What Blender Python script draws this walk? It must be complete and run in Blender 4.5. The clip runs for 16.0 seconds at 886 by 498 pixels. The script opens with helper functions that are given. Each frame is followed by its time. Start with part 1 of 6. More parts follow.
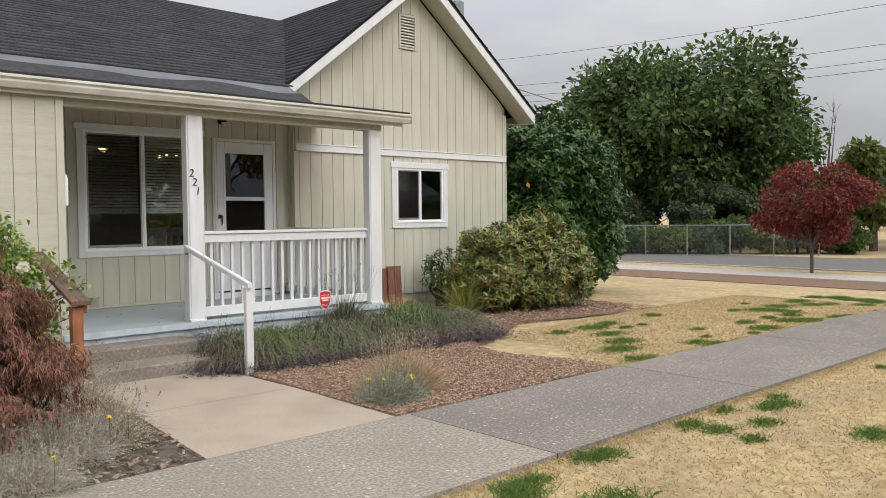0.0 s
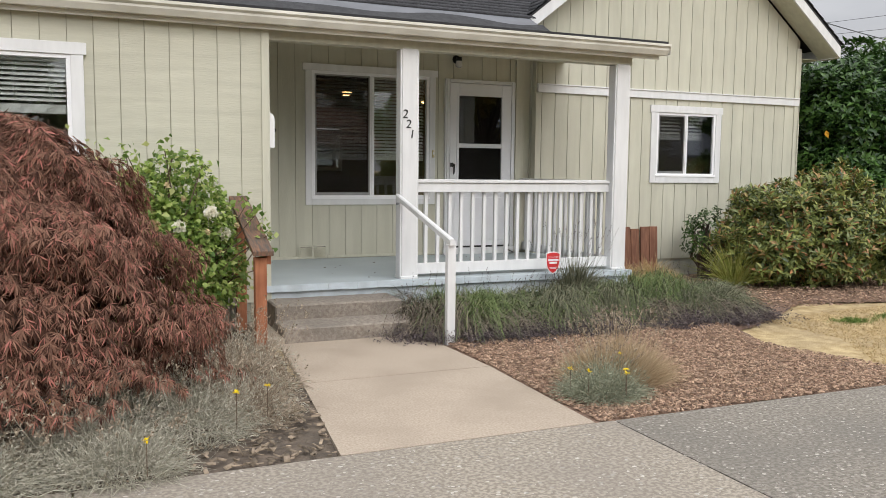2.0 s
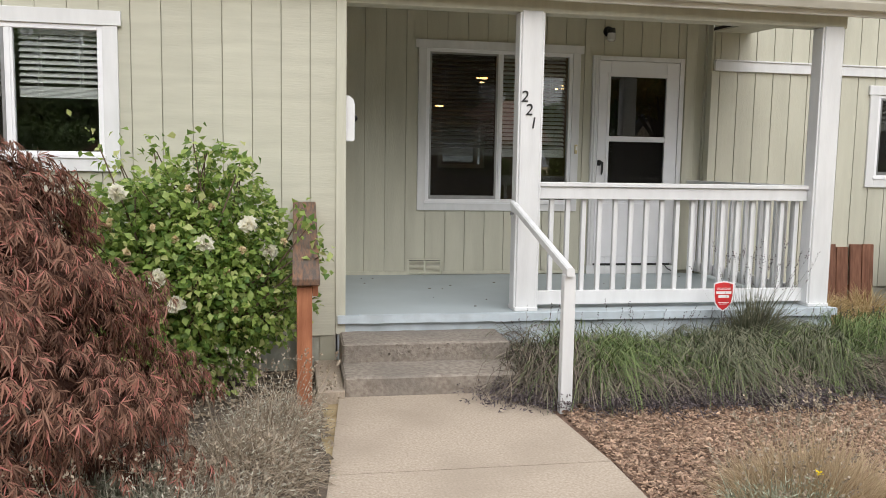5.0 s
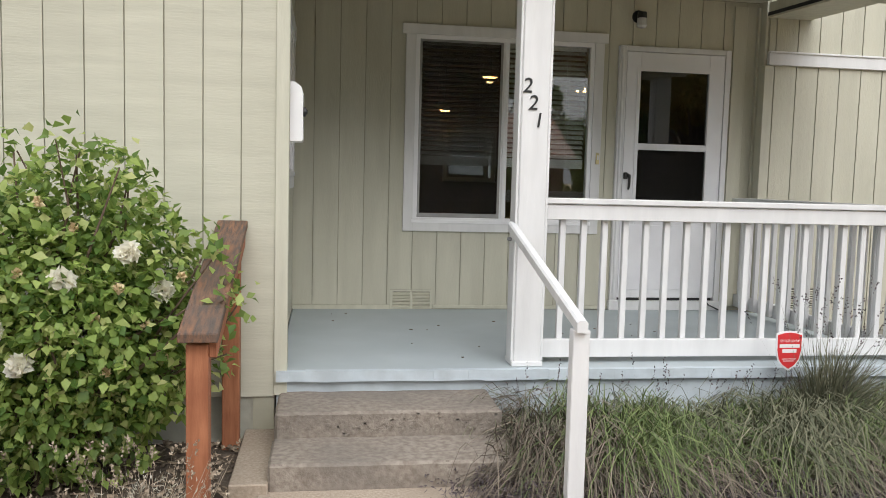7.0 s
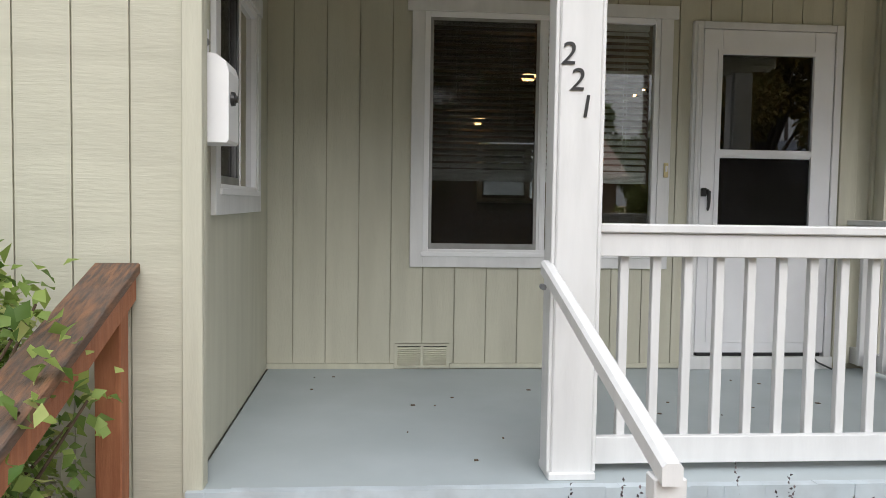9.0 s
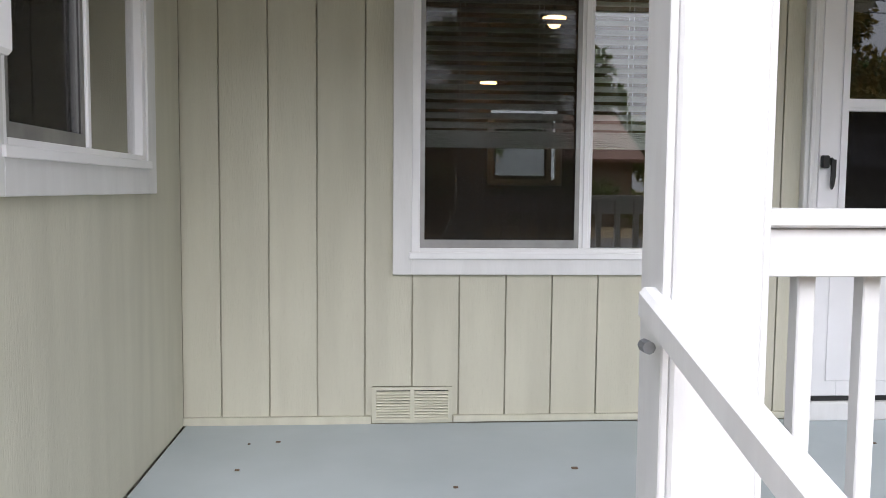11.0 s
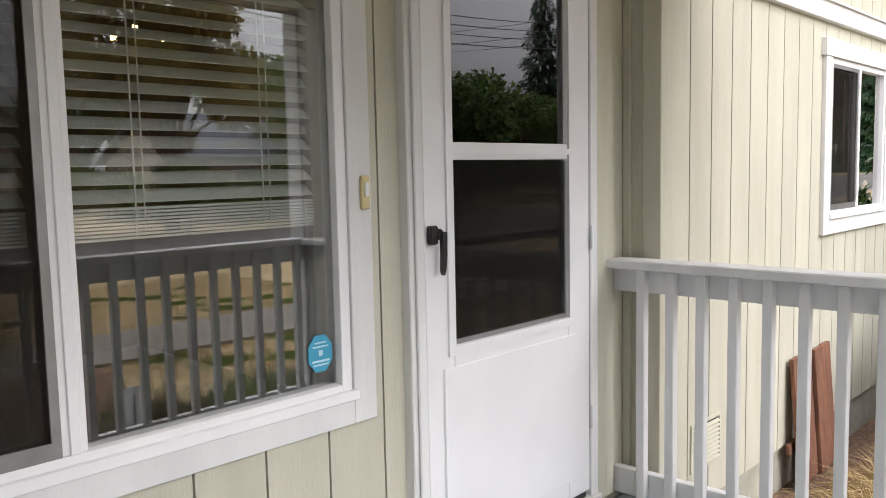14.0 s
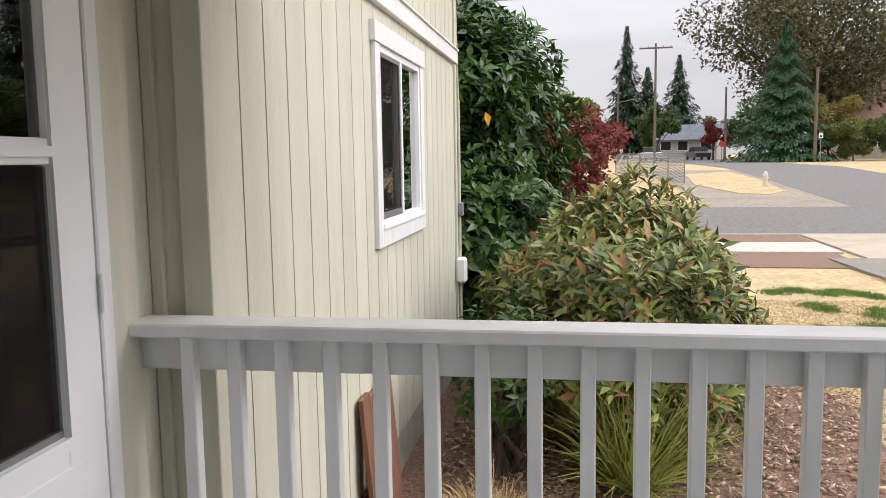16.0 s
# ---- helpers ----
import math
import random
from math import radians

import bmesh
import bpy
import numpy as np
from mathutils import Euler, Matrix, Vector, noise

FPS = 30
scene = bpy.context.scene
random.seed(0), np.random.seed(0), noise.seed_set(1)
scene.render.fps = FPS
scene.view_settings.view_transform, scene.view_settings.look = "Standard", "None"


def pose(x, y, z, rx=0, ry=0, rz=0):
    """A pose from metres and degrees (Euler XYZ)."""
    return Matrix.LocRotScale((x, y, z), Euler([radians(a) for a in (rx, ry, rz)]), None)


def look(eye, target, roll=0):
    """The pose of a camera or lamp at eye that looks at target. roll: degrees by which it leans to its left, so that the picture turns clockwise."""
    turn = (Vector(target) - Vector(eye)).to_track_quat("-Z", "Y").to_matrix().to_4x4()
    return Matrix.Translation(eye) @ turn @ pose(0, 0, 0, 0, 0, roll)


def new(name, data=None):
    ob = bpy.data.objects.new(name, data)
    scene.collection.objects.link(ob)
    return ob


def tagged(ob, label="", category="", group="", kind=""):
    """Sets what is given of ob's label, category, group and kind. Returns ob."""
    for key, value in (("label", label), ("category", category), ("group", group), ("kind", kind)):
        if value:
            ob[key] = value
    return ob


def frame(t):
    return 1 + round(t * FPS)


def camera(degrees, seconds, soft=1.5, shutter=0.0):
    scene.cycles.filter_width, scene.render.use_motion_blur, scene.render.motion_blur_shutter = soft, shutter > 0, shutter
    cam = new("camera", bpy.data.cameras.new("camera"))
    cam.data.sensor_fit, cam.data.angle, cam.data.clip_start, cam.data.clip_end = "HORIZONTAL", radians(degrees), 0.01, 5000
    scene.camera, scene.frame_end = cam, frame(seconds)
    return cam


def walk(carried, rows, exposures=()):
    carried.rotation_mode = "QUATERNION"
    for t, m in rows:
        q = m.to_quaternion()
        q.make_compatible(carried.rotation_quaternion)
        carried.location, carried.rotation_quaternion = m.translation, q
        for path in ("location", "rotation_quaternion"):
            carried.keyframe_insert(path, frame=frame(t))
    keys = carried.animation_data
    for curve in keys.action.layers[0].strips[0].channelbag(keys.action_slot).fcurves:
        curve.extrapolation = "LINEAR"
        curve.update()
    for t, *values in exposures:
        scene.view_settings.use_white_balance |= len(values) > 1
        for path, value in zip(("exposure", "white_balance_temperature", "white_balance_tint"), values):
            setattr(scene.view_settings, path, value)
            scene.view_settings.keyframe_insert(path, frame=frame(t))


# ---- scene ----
cam = camera(57.4, 16.0, soft=0.8)
PATH = [
    (0, (-2.644, -10.598, 1.546), (-1.287, -9.131, 1.464), -0.5),
    (0.5, (-2.363, -10.375, 1.519), (-1.149, -8.79, 1.414), -0.3),
    (1, (-2.03, -10.183, 1.492), (-0.957, -8.5, 1.359), 0.1),
    (1.5, (-1.673, -9.997, 1.486), (-0.747, -8.232, 1.323), 0.4),
    (2, (-1.393, -9.76, 1.478), (-0.618, -7.926, 1.287), 0.6),
    (2.5, (-1.134, -9.528, 1.435), (-0.507, -7.64, 1.224), 0.8),
    (3, (-0.895, -9.212, 1.421), (-0.395, -7.289, 1.199), 0.6),
    (3.5, (-0.816, -8.88, 1.468), (-0.403, -6.935, 1.247), 0.4),
    (4, (-0.691, -8.677, 1.524), (-0.326, -6.722, 1.309), 0.4),
    (4.2, (-0.605, -8.59, 1.539), (-0.245, -6.635, 1.321), 0.6),
    (6.3, (0.031, -7.246, 1.468), (0.371, -5.283, 1.29), 1.5),
    (6.5, (0.068, -7.096, 1.473), (0.393, -5.13, 1.297), 1.5),
    (7, (0.253, -6.757, 1.482), (0.545, -4.786, 1.313), 1.5),
    (7.5, (0.439, -6.392, 1.493), (0.702, -4.416, 1.333), 1.4),
    (8, (0.511, -5.988, 1.488), (0.744, -4.007, 1.347), 1.1),
    (8.5, (0.609, -5.623, 1.481), (0.808, -3.637, 1.355), 1.0),
    (9, (0.686, -5.197, 1.469), (0.852, -3.207, 1.354), 0.9),
    (9.5, (0.695, -4.74, 1.476), (0.839, -2.748, 1.364), 0.8),
    (9.7, (0.729, -4.56, 1.46), (0.865, -2.568, 1.346), 0.7),
    (11.8, (0.869, -2.912, 1.424), (1.053, -0.927, 1.264), -0.1),
    (12, (0.798, -2.757, 1.459), (1.096, -0.785, 1.316), -0.3),
    (12.5, (0.782, -2.501, 1.551), (1.399, -0.606, 1.38), -0.6),
    (13, (0.932, -2.236, 1.622), (1.862, -0.476, 1.435), -0.9),
    (13.5, (1.03, -2.062, 1.666), (2.236, -0.479, 1.466), -1.1),
    (14, (1.077, -1.741, 1.754), (2.521, -0.371, 1.564), -1.2),
    (14.5, (1.225, -1.611, 1.821), (2.846, -0.455, 1.626), -1.1),
    (15, (1.421, -1.521, 1.825), (3.169, -0.566, 1.638), -1.2),
    (15.5, (1.702, -1.249, 1.818), (3.584, -0.603, 1.618), -1.1),
    (16, (2.013, -1.106, 1.791), (3.975, -0.785, 1.567), -0.9),
]
walk(cam, [(t, look(eye, target, roll)) for t, eye, target, roll in PATH],
     exposures=((0.0, 0.14, 6500, 10), (2.5, 0.26, 6500, 10), (4.0, 0.27, 6500, 10), (7.0, 0.34, 6450, 10), (9.5, 0.33, 6350, 10), (12.0, 1.24, 6100, 17), (12.7, 1.06, 6350, 14),
                (13.5, 1.00, 6500, 14), (15.0, 0.88, 6500, 14), (16.0, 0.72, 6500, 14)))

# ---- overcast daylight ----
SUN_ELEV, SUN_ROT = radians(38), radians(174)
world = bpy.data.worlds.new("overcast_sky")
scene.world = world
world.use_nodes = True
wn, wl = world.node_tree.nodes, world.node_tree.links
wn.clear()
sky = wn.new("ShaderNodeTexSky")
sky.sky_type, sky.sun_disc, sky.sun_elevation, sky.sun_rotation = "NISHITA", False, SUN_ELEV, SUN_ROT
sky.air_density, sky.dust_density, sky.ozone_density = 1.0, 4.0, 1.0
grey = wn.new("ShaderNodeHueSaturation")
grey.inputs["Saturation"].default_value = 0.16
wl.new(sky.outputs["Color"], grey.inputs["Color"])
wc = wn.new("ShaderNodeTexCoord")
wm = wn.new("ShaderNodeMapping")
wm.inputs["Scale"].default_value = (1.0, 1.0, 3.2)
wl.new(wc.outputs["Generated"], wm.inputs["Vector"])
cl = wn.new("ShaderNodeTexNoise")
cl.inputs["Scale"].default_value, cl.inputs["Detail"].default_value, cl.inputs["Roughness"].default_value = 2.2, 6.0, 0.55
wl.new(wm.outputs["Vector"], cl.inputs["Vector"])
cr = wn.new("ShaderNodeValToRGB")
cr.color_ramp.elements[0].position, cr.color_ramp.elements[0].color = 0.34, (5.6, 5.75, 6.15, 1)
cr.color_ramp.elements[1].position, cr.color_ramp.elements[1].color = 0.66, (7.6, 7.65, 7.8, 1)
wl.new(cl.outputs["Fac"], cr.inputs["Fac"])
cm = wn.new("ShaderNodeMixRGB")
cm.inputs["Fac"].default_value = 0.8
wl.new(grey.outputs["Color"], cm.inputs["Color1"])
wl.new(cr.outputs["Color"], cm.inputs["Color2"])
bg = wn.new("ShaderNodeBackground")
bg.inputs["Strength"].default_value = 0.12
wl.new(cm.outputs["Color"], bg.inputs["Color"])
# an overcast sky is brighter overhead than at the horizon
sx = wn.new("ShaderNodeSeparateXYZ")
wl.new(wc.outputs["Generated"], sx.inputs["Vector"])
zr = wn.new("ShaderNodeMapRange")
zr.inputs["From Min"].default_value, zr.inputs["From Max"].default_value = 0.1, 0.9
zr.inputs["To Min"].default_value, zr.inputs["To Max"].default_value = 0.073, 0.275
wl.new(sx.outputs["Z"], zr.inputs["Value"])
wl.new(zr.outputs["Result"], bg.inputs["Strength"])
wo = wn.new("ShaderNodeOutputWorld")
wl.new(bg.outputs["Background"], wo.inputs["Surface"])
sun_data = bpy.data.lights.new("sun", "SUN")
sun_data.energy, sun_data.angle, sun_data.color = 1.1, radians(45), (1.0, 0.97, 0.93)
sun = new("sun", sun_data)
sun.matrix_world = look((1.7, -16, 12.6), (0, 0, 0))

# ---- materials ----
def mat(name, c1, c2=None, rough=0.7, scale=8.0, bump=0.0, bscale=None, metal=0.0, spec=0.5, stretch=(1, 1, 1), c3=None, scale3=0.7,
        mix3=0.35, island=0.0, obrand=0.0, detail=5.0, lo=0.35, hi=0.65, coat=0.0):
    """Two-scale noise colour, bump, and a spread from piece to piece."""
    m = bpy.data.materials.new(name)
    m.use_nodes = True
    n, l = m.node_tree.nodes, m.node_tree.links
    b = n["Principled BSDF"]
    b.inputs["Roughness"].default_value, b.inputs["Metallic"].default_value = rough, metal
    b.inputs["Specular IOR Level"].default_value = spec
    b.inputs["Coat Weight"].default_value = coat
    tc = n.new("ShaderNodeTexCoord")
    geo = n.new("ShaderNodeNewGeometry")
    mp = n.new("ShaderNodeMapping")
    mp.inputs["Scale"].default_value = stretch
    l.new(geo.outputs["Position"], mp.inputs["Vector"])
    t = n.new("ShaderNodeTexNoise")
    t.inputs["Scale"].default_value, t.inputs["Detail"].default_value = scale, detail
    l.new(mp.outputs["Vector"], t.inputs["Vector"])
    r = n.new("ShaderNodeValToRGB")
    r.color_ramp.elements[0].position, r.color_ramp.elements[1].position = lo, hi
    r.color_ramp.elements[0].color = (*c1, 1)
    r.color_ramp.elements[1].color = (*(c2 or c1), 1)
    l.new(t.outputs["Fac"], r.inputs["Fac"])
    out = r.outputs["Color"]
    if c3:
        t3 = n.new("ShaderNodeTexNoise")
        t3.inputs["Scale"].default_value, t3.inputs["Detail"].default_value = scale3, 4.0
        l.new(geo.outputs["Position"], t3.inputs["Vector"])
        r3 = n.new("ShaderNodeMapRange")
        r3.inputs["From Min"].default_value, r3.inputs["From Max"].default_value = 0.42, 0.68
        r3.inputs["To Max"].default_value = mix3
        l.new(t3.outputs["Fac"], r3.inputs["Value"])
        x = n.new("ShaderNodeMixRGB")
        x.inputs["Color2"].default_value = (*c3, 1)
        l.new(r3.outputs["Result"], x.inputs["Fac"])
        l.new(out, x.inputs["Color1"])
        out = x.outputs["Color"]
    if island or obrand:
        src = geo.outputs["Random Per Island"] if island else n.new("ShaderNodeObjectInfo").outputs["Random"]
        k = island or obrand
        mr = n.new("ShaderNodeMapRange")
        mr.inputs["To Min"].default_value, mr.inputs["To Max"].default_value = 1 - k, 1 + k
        l.new(src, mr.inputs["Value"])
        hs = n.new("ShaderNodeHueSaturation")
        l.new(mr.outputs["Result"], hs.inputs["Value"])
        l.new(out, hs.inputs["Color"])
        out = hs.outputs["Color"]
    l.new(out, b.inputs["Base Color"])
    if bump:
        bt = n.new("ShaderNodeTexNoise")
        bt.inputs["Scale"].default_value, bt.inputs["Detail"].default_value = bscale or scale * 3, 6.0
        l.new(mp.outputs["Vector"], bt.inputs["Vector"])
        bp = n.new("ShaderNodeBump")
        bp.inputs["Strength"].default_value, bp.inputs["Distance"].default_value = 1.0, bump
        l.new(bt.outputs["Fac"], bp.inputs["Height"])
        l.new(bp.outputs["Normal"], b.inputs["Normal"])
    return m


def leaf_mat(name, c1, c2, rough=0.55, thin=0.3, c3=None, spec=0.2):
    """Leaves: hue from leaf to leaf, with a little light through them."""
    m = bpy.data.materials.new(name)
    m.use_nodes = True
    n, l = m.node_tree.nodes, m.node_tree.links
    b = n["Principled BSDF"]
    b.inputs["Roughness"].default_value = rough
    b.inputs["Specular IOR Level"].default_value = spec
    geo = n.new("ShaderNodeNewGeometry")
    r = n.new("ShaderNodeValToRGB")
    e = r.color_ramp.elements
    e[0].color, e[1].color = (*c1, 1), (*c2, 1)
    if c3:
        k = e.new(0.93)
        e[1].position, e[1].color = 0.8, (*c2, 1)
        e[2].position, e[2].color = 0.97, (*c3, 1)
    l.new(geo.outputs["Random Per Island"], r.inputs["Fac"])
    l.new(r.outputs["Color"], b.inputs["Base Color"])
    tr = n.new("ShaderNodeBsdfTranslucent")
    l.new(r.outputs["Color"], tr.inputs["Color"])
    mx = n.new("ShaderNodeMixShader")
    mx.inputs["Fac"].default_value = thin
    l.new(b.outputs["BSDF"], mx.inputs[1])
    l.new(tr.outputs["BSDF"], mx.inputs[2])
    l.new(mx.outputs["Shader"], n["Material Output"].inputs["Surface"])
    return m


def glass_mat(name, tint=(0.9, 0.93, 0.93), ior=1.5, boost=1.0):
    m = bpy.data.materials.new(name)
    m.use_nodes = True
    n, l = m.node_tree.nodes, m.node_tree.links
    n.remove(n["Principled BSDF"])
    t, g, f, x = (n.new(k) for k in ("ShaderNodeBsdfTransparent", "ShaderNodeBsdfGlossy", "ShaderNodeFresnel", "ShaderNodeMixShader"))
    t.inputs["Color"].default_value = (*tint, 1)
    g.inputs["Roughness"].default_value = 0.0
    f.inputs["IOR"].default_value = ior
    k = n.new("ShaderNodeMath")
    k.operation, k.use_clamp = "MULTIPLY", True
    k.inputs[1].default_value = boost
    l.new(f.outputs["Fac"], k.inputs[0])
    l.new(k.outputs["Value"], x.inputs["Fac"])
    l.new(t.outputs["BSDF"], x.inputs[1])
    l.new(g.outputs["BSDF"], x.inputs[2])
    l.new(x.outputs["Shader"], n["Material Output"].inputs["Surface"])
    return m


def glow_mat(name, color, strength):
    m = bpy.data.materials.new(name)
    m.use_nodes = True
    b = m.node_tree.nodes["Principled BSDF"]
    b.inputs["Base Color"].default_value = (*color, 1)
    b.inputs["Emission Color"].default_value = (*color, 1)
    b.inputs["Emission Strength"].default_value = strength
    return m


def screen_mat(name):
    """Insect mesh: half open."""
    m = bpy.data.materials.new(name)
    m.use_nodes = True
    n, l = m.node_tree.nodes, m.node_tree.links
    b = n["Principled BSDF"]
    b.inputs["Base Color"].default_value, b.inputs["Roughness"].default_value = (0.022, 0.020, 0.018, 1), 0.8
    b.inputs["Specular IOR Level"].default_value = 0.0
    t, x = n.new("ShaderNodeBsdfTransparent"), n.new("ShaderNodeMixShader")
    x.inputs["Fac"].default_value = 0.34
    l.new(t.outputs["BSDF"], x.inputs[1])
    l.new(b.outputs["BSDF"], x.inputs[2])
    l.new(x.outputs["Shader"], n["Material Output"].inputs["Surface"])
    return m


M = {}
M["siding"] = mat("sage_siding", (0.49, 0.478, 0.388), (0.55, 0.537, 0.438), 0.75, 3.0, 0.0015, 60, stretch=(3, 3, 0.35), c3=(0.42, 0.405, 0.32), scale3=0.9, mix3=0.3, obrand=0.03)
M["siding_rough"] = mat("sage_rough_siding", (0.49, 0.478, 0.388), (0.55, 0.537, 0.438), 0.8, 4.0, 0.002, 22, stretch=(0.5, 1, 4), c3=(0.42, 0.405, 0.32), scale3=0.9, mix3=0.3, obrand=0.03)
# sage darkened: the shade in the board grooves is put into this colour
M["groove"] = mat("groove_shade_paint", (0.33, 0.32, 0.25), (0.39, 0.375, 0.29), 0.8, 6)
M["sage_trim"] = mat("sage_trim", (0.49, 0.478, 0.388), (0.55, 0.537, 0.438), 0.7, 5, 0.0008, 50, stretch=(3, 3, 0.4))
M["white"] = mat("white_paint", (0.655, 0.655, 0.655), (0.73, 0.73, 0.73), 0.5, 4.0, 0.0006, 30, stretch=(3, 3, 0.6), c3=(0.68, 0.68, 0.68), scale3=2.0, mix3=0.35)
M["vinyl"] = mat("white_vinyl", (0.80, 0.80, 0.82), (0.86, 0.86, 0.87), 0.35, 3)
M["storm"] = mat("white_enamel", (0.76, 0.76, 0.78), (0.82, 0.82, 0.84), 0.38, 2, 0.0003, 8, c3=(0.66, 0.66, 0.66), scale3=3.0, mix3=0.25)
M["alu"] = mat("grey_aluminium", (0.28, 0.28, 0.28), (0.36, 0.36, 0.36), 0.4, 10, metal=0.7)
M["porch"] = mat("blue_grey_floor_paint", (0.37, 0.42, 0.44), (0.42, 0.47, 0.49), 0.55, 2.0, 0.0006, 20, c3=(0.36, 0.40, 0.41), scale3=1.6, mix3=0.5)
M["porch_edge"] = mat("worn_floor_paint", (0.47, 0.53, 0.57), (0.54, 0.60, 0.64), 0.6, 6, 0.003, 12, c3=(0.30, 0.32, 0.33), scale3=7, mix3=0.35)
M["step"] = mat("old_concrete", (0.20, 0.165, 0.135), (0.31, 0.27, 0.225), 0.9, 30, 0.006, 60, c3=(0.17, 0.15, 0.13), scale3=2.5, mix3=0.6)
M["walk"] = mat("tan_concrete", (0.29, 0.232, 0.175), (0.455, 0.378, 0.30), 0.9, 75, 0.002, 140, c3=(0.29, 0.235, 0.18), scale3=1.7, mix3=0.75, lo=0.3, hi=0.7)
M["foundation"] = mat("painted_foundation", (0.36, 0.36, 0.30), (0.46, 0.45, 0.38), 0.9, 7, 0.003, 30, c3=(0.24, 0.23, 0.19), scale3=3, mix3=0.5)
M["shingle"] = mat("charcoal_shingle", (0.022, 0.022, 0.025), (0.055, 0.055, 0.06), 0.95, 40, 0.003, 120, obrand=0.0, island=0.25)
M["membrane"] = mat("grey_membrane", (0.085, 0.09, 0.10), (0.135, 0.14, 0.155), 0.6, 3, 0.006, 4, c3=(0.09, 0.09, 0.10), scale3=1.5, mix3=0.5)
M["black_roof"] = mat("black_felt", (0.02, 0.02, 0.022), (0.035, 0.035, 0.037), 0.9, 12, 0.002, 60)
M["gutter"] = mat("cream_gutter", (0.62, 0.60, 0.53), (0.70, 0.68, 0.61), 0.45, 2, c3=(0.42, 0.40, 0.34), scale3=3, mix3=0.4)
M["redwood"] = mat("stained_redwood", (0.30, 0.11, 0.05), (0.43, 0.17, 0.082), 0.7, 6, 0.002, 30, stretch=(6, 6, 0.6), c3=(0.22, 0.07, 0.03), scale3=4, mix3=0.6)
M["weathered"] = mat("weathered_wood", (0.07, 0.055, 0.045), (0.22, 0.11, 0.06), 0.85, 8, 0.004, 30, stretch=(8, 0.8, 3), c3=(0.09, 0.075, 0.065), scale3=6, mix3=0.7)
M["plank"] = mat("cedar_plank", (0.13, 0.055, 0.032), (0.22, 0.10, 0.06), 0.8, 6, 0.002, 30, stretch=(6, 6, 0.6), obrand=0.2)
M["black"] = mat("black_enamel", (0.012, 0.012, 0.013), (0.02, 0.02, 0.02), 0.4, 10)
M["dark"] = mat("dark_gap", (0.02, 0.02, 0.018), (0.03, 0.03, 0.027), 0.9, 10)
M["brass"] = mat("yellowed_plastic", (0.62, 0.52, 0.27), (0.68, 0.58, 0.33), 0.5, 10)
# room surfaces: the low light indoors is put into these dark colours
M["room"] = mat("darkened_room_wall", (0.17, 0.125, 0.085), (0.21, 0.16, 0.115), 0.9, 2)
M["roomfloor"] = mat("darkened_room_floor", (0.10, 0.07, 0.045), (0.14, 0.10, 0.065), 0.6, 3)
M["blind"] = mat("blind_slat", (0.82, 0.83, 0.81), (0.87, 0.88, 0.86), 0.5, 3)
M["glass"] = glass_mat("window_glass", tint=(0.96, 0.98, 0.97), boost=3.2)
M["stormglass"] = glass_mat("storm_door_glass", tint=(0.45, 0.47, 0.48), boost=3.2)
M["lowglass"] = glass_mat("screened_glass", tint=(0.35, 0.36, 0.37), boost=1.8)
M["screen"] = screen_mat("insect_screen")
M["lamp"] = glow_mat("lamp_glow", (1.0, 0.62, 0.25), 6.0)
M["red"] = mat("sign_red", (0.60, 0.03, 0.035), (0.64, 0.035, 0.04), 0.45, 5)
M["signwhite"] = mat("sign_white", (0.8, 0.8, 0.8), None, 0.5, 5)
M["sticker"] = mat("sticker_blue", (0.05, 0.33, 0.50), (0.06, 0.36, 0.54), 0.4, 5)
M["galv"] = mat("galvanised_steel", (0.20, 0.21, 0.22), (0.28, 0.29, 0.30), 0.6, 12, metal=0.4)
M["asphalt"] = mat("asphalt", (0.10, 0.10, 0.10), (0.16, 0.155, 0.15), 0.95, 60, 0.004, 120, c3=(0.20, 0.19, 0.18), scale3=0.3, mix3=0.6)
M["asphalt_far"] = mat("worn_asphalt", (0.105, 0.096, 0.088), (0.15, 0.137, 0.124), 0.95, 8, 0.003, 60, c3=(0.13, 0.13, 0.13), scale3=0.15, mix3=0.6)
M["curb"] = mat("pale_concrete", (0.36, 0.33, 0.285), (0.44, 0.41, 0.36), 0.9, 12, 0.002, 60)
M["bark"] = mat("tree_bark", (0.06, 0.045, 0.035), (0.13, 0.10, 0.08), 0.95, 12, 0.02, 15, stretch=(2, 2, 0.4))
M["twig"] = mat("brown_twig", (0.09, 0.06, 0.04), (0.16, 0.11, 0.075), 0.9, 20)
M["polewood"] = mat("utility_pole_wood", (0.11, 0.085, 0.065), (0.17, 0.13, 0.10), 0.9, 6, 0.004, 20, stretch=(5, 5, 0.4))
M["soil"] = mat("dark_soil", (0.065, 0.05, 0.038), (0.15, 0.115, 0.085), 0.95, 14, 0.02, 30, c3=(0.10, 0.08, 0.06), scale3=2, mix3=0.6)
M["mulch"] = mat("bark_mulch_bed", (0.12, 0.07, 0.045), (0.27, 0.165, 0.11), 0.95, 40, 0.02, 60, c3=(0.16, 0.105, 0.08), scale3=1.5, mix3=0.5)
M["chip"] = mat("bark_chip", (0.20, 0.12, 0.08), (0.42, 0.29, 0.20), 0.95, 20, island=0.5)

# ---- shaping tools ----
def part(name, bm, material, parent=None, label="", smooth=False):
    me = bpy.data.meshes.new(name)
    bm.normal_update()
    bm.to_mesh(me)
    bm.free()
    me.materials.append(material)
    if smooth:
        me.polygons.foreach_set("use_smooth", [True] * len(me.polygons))
    ob = new(name, me)
    ob.parent = parent
    if label:
        tagged(ob, label)
    return ob


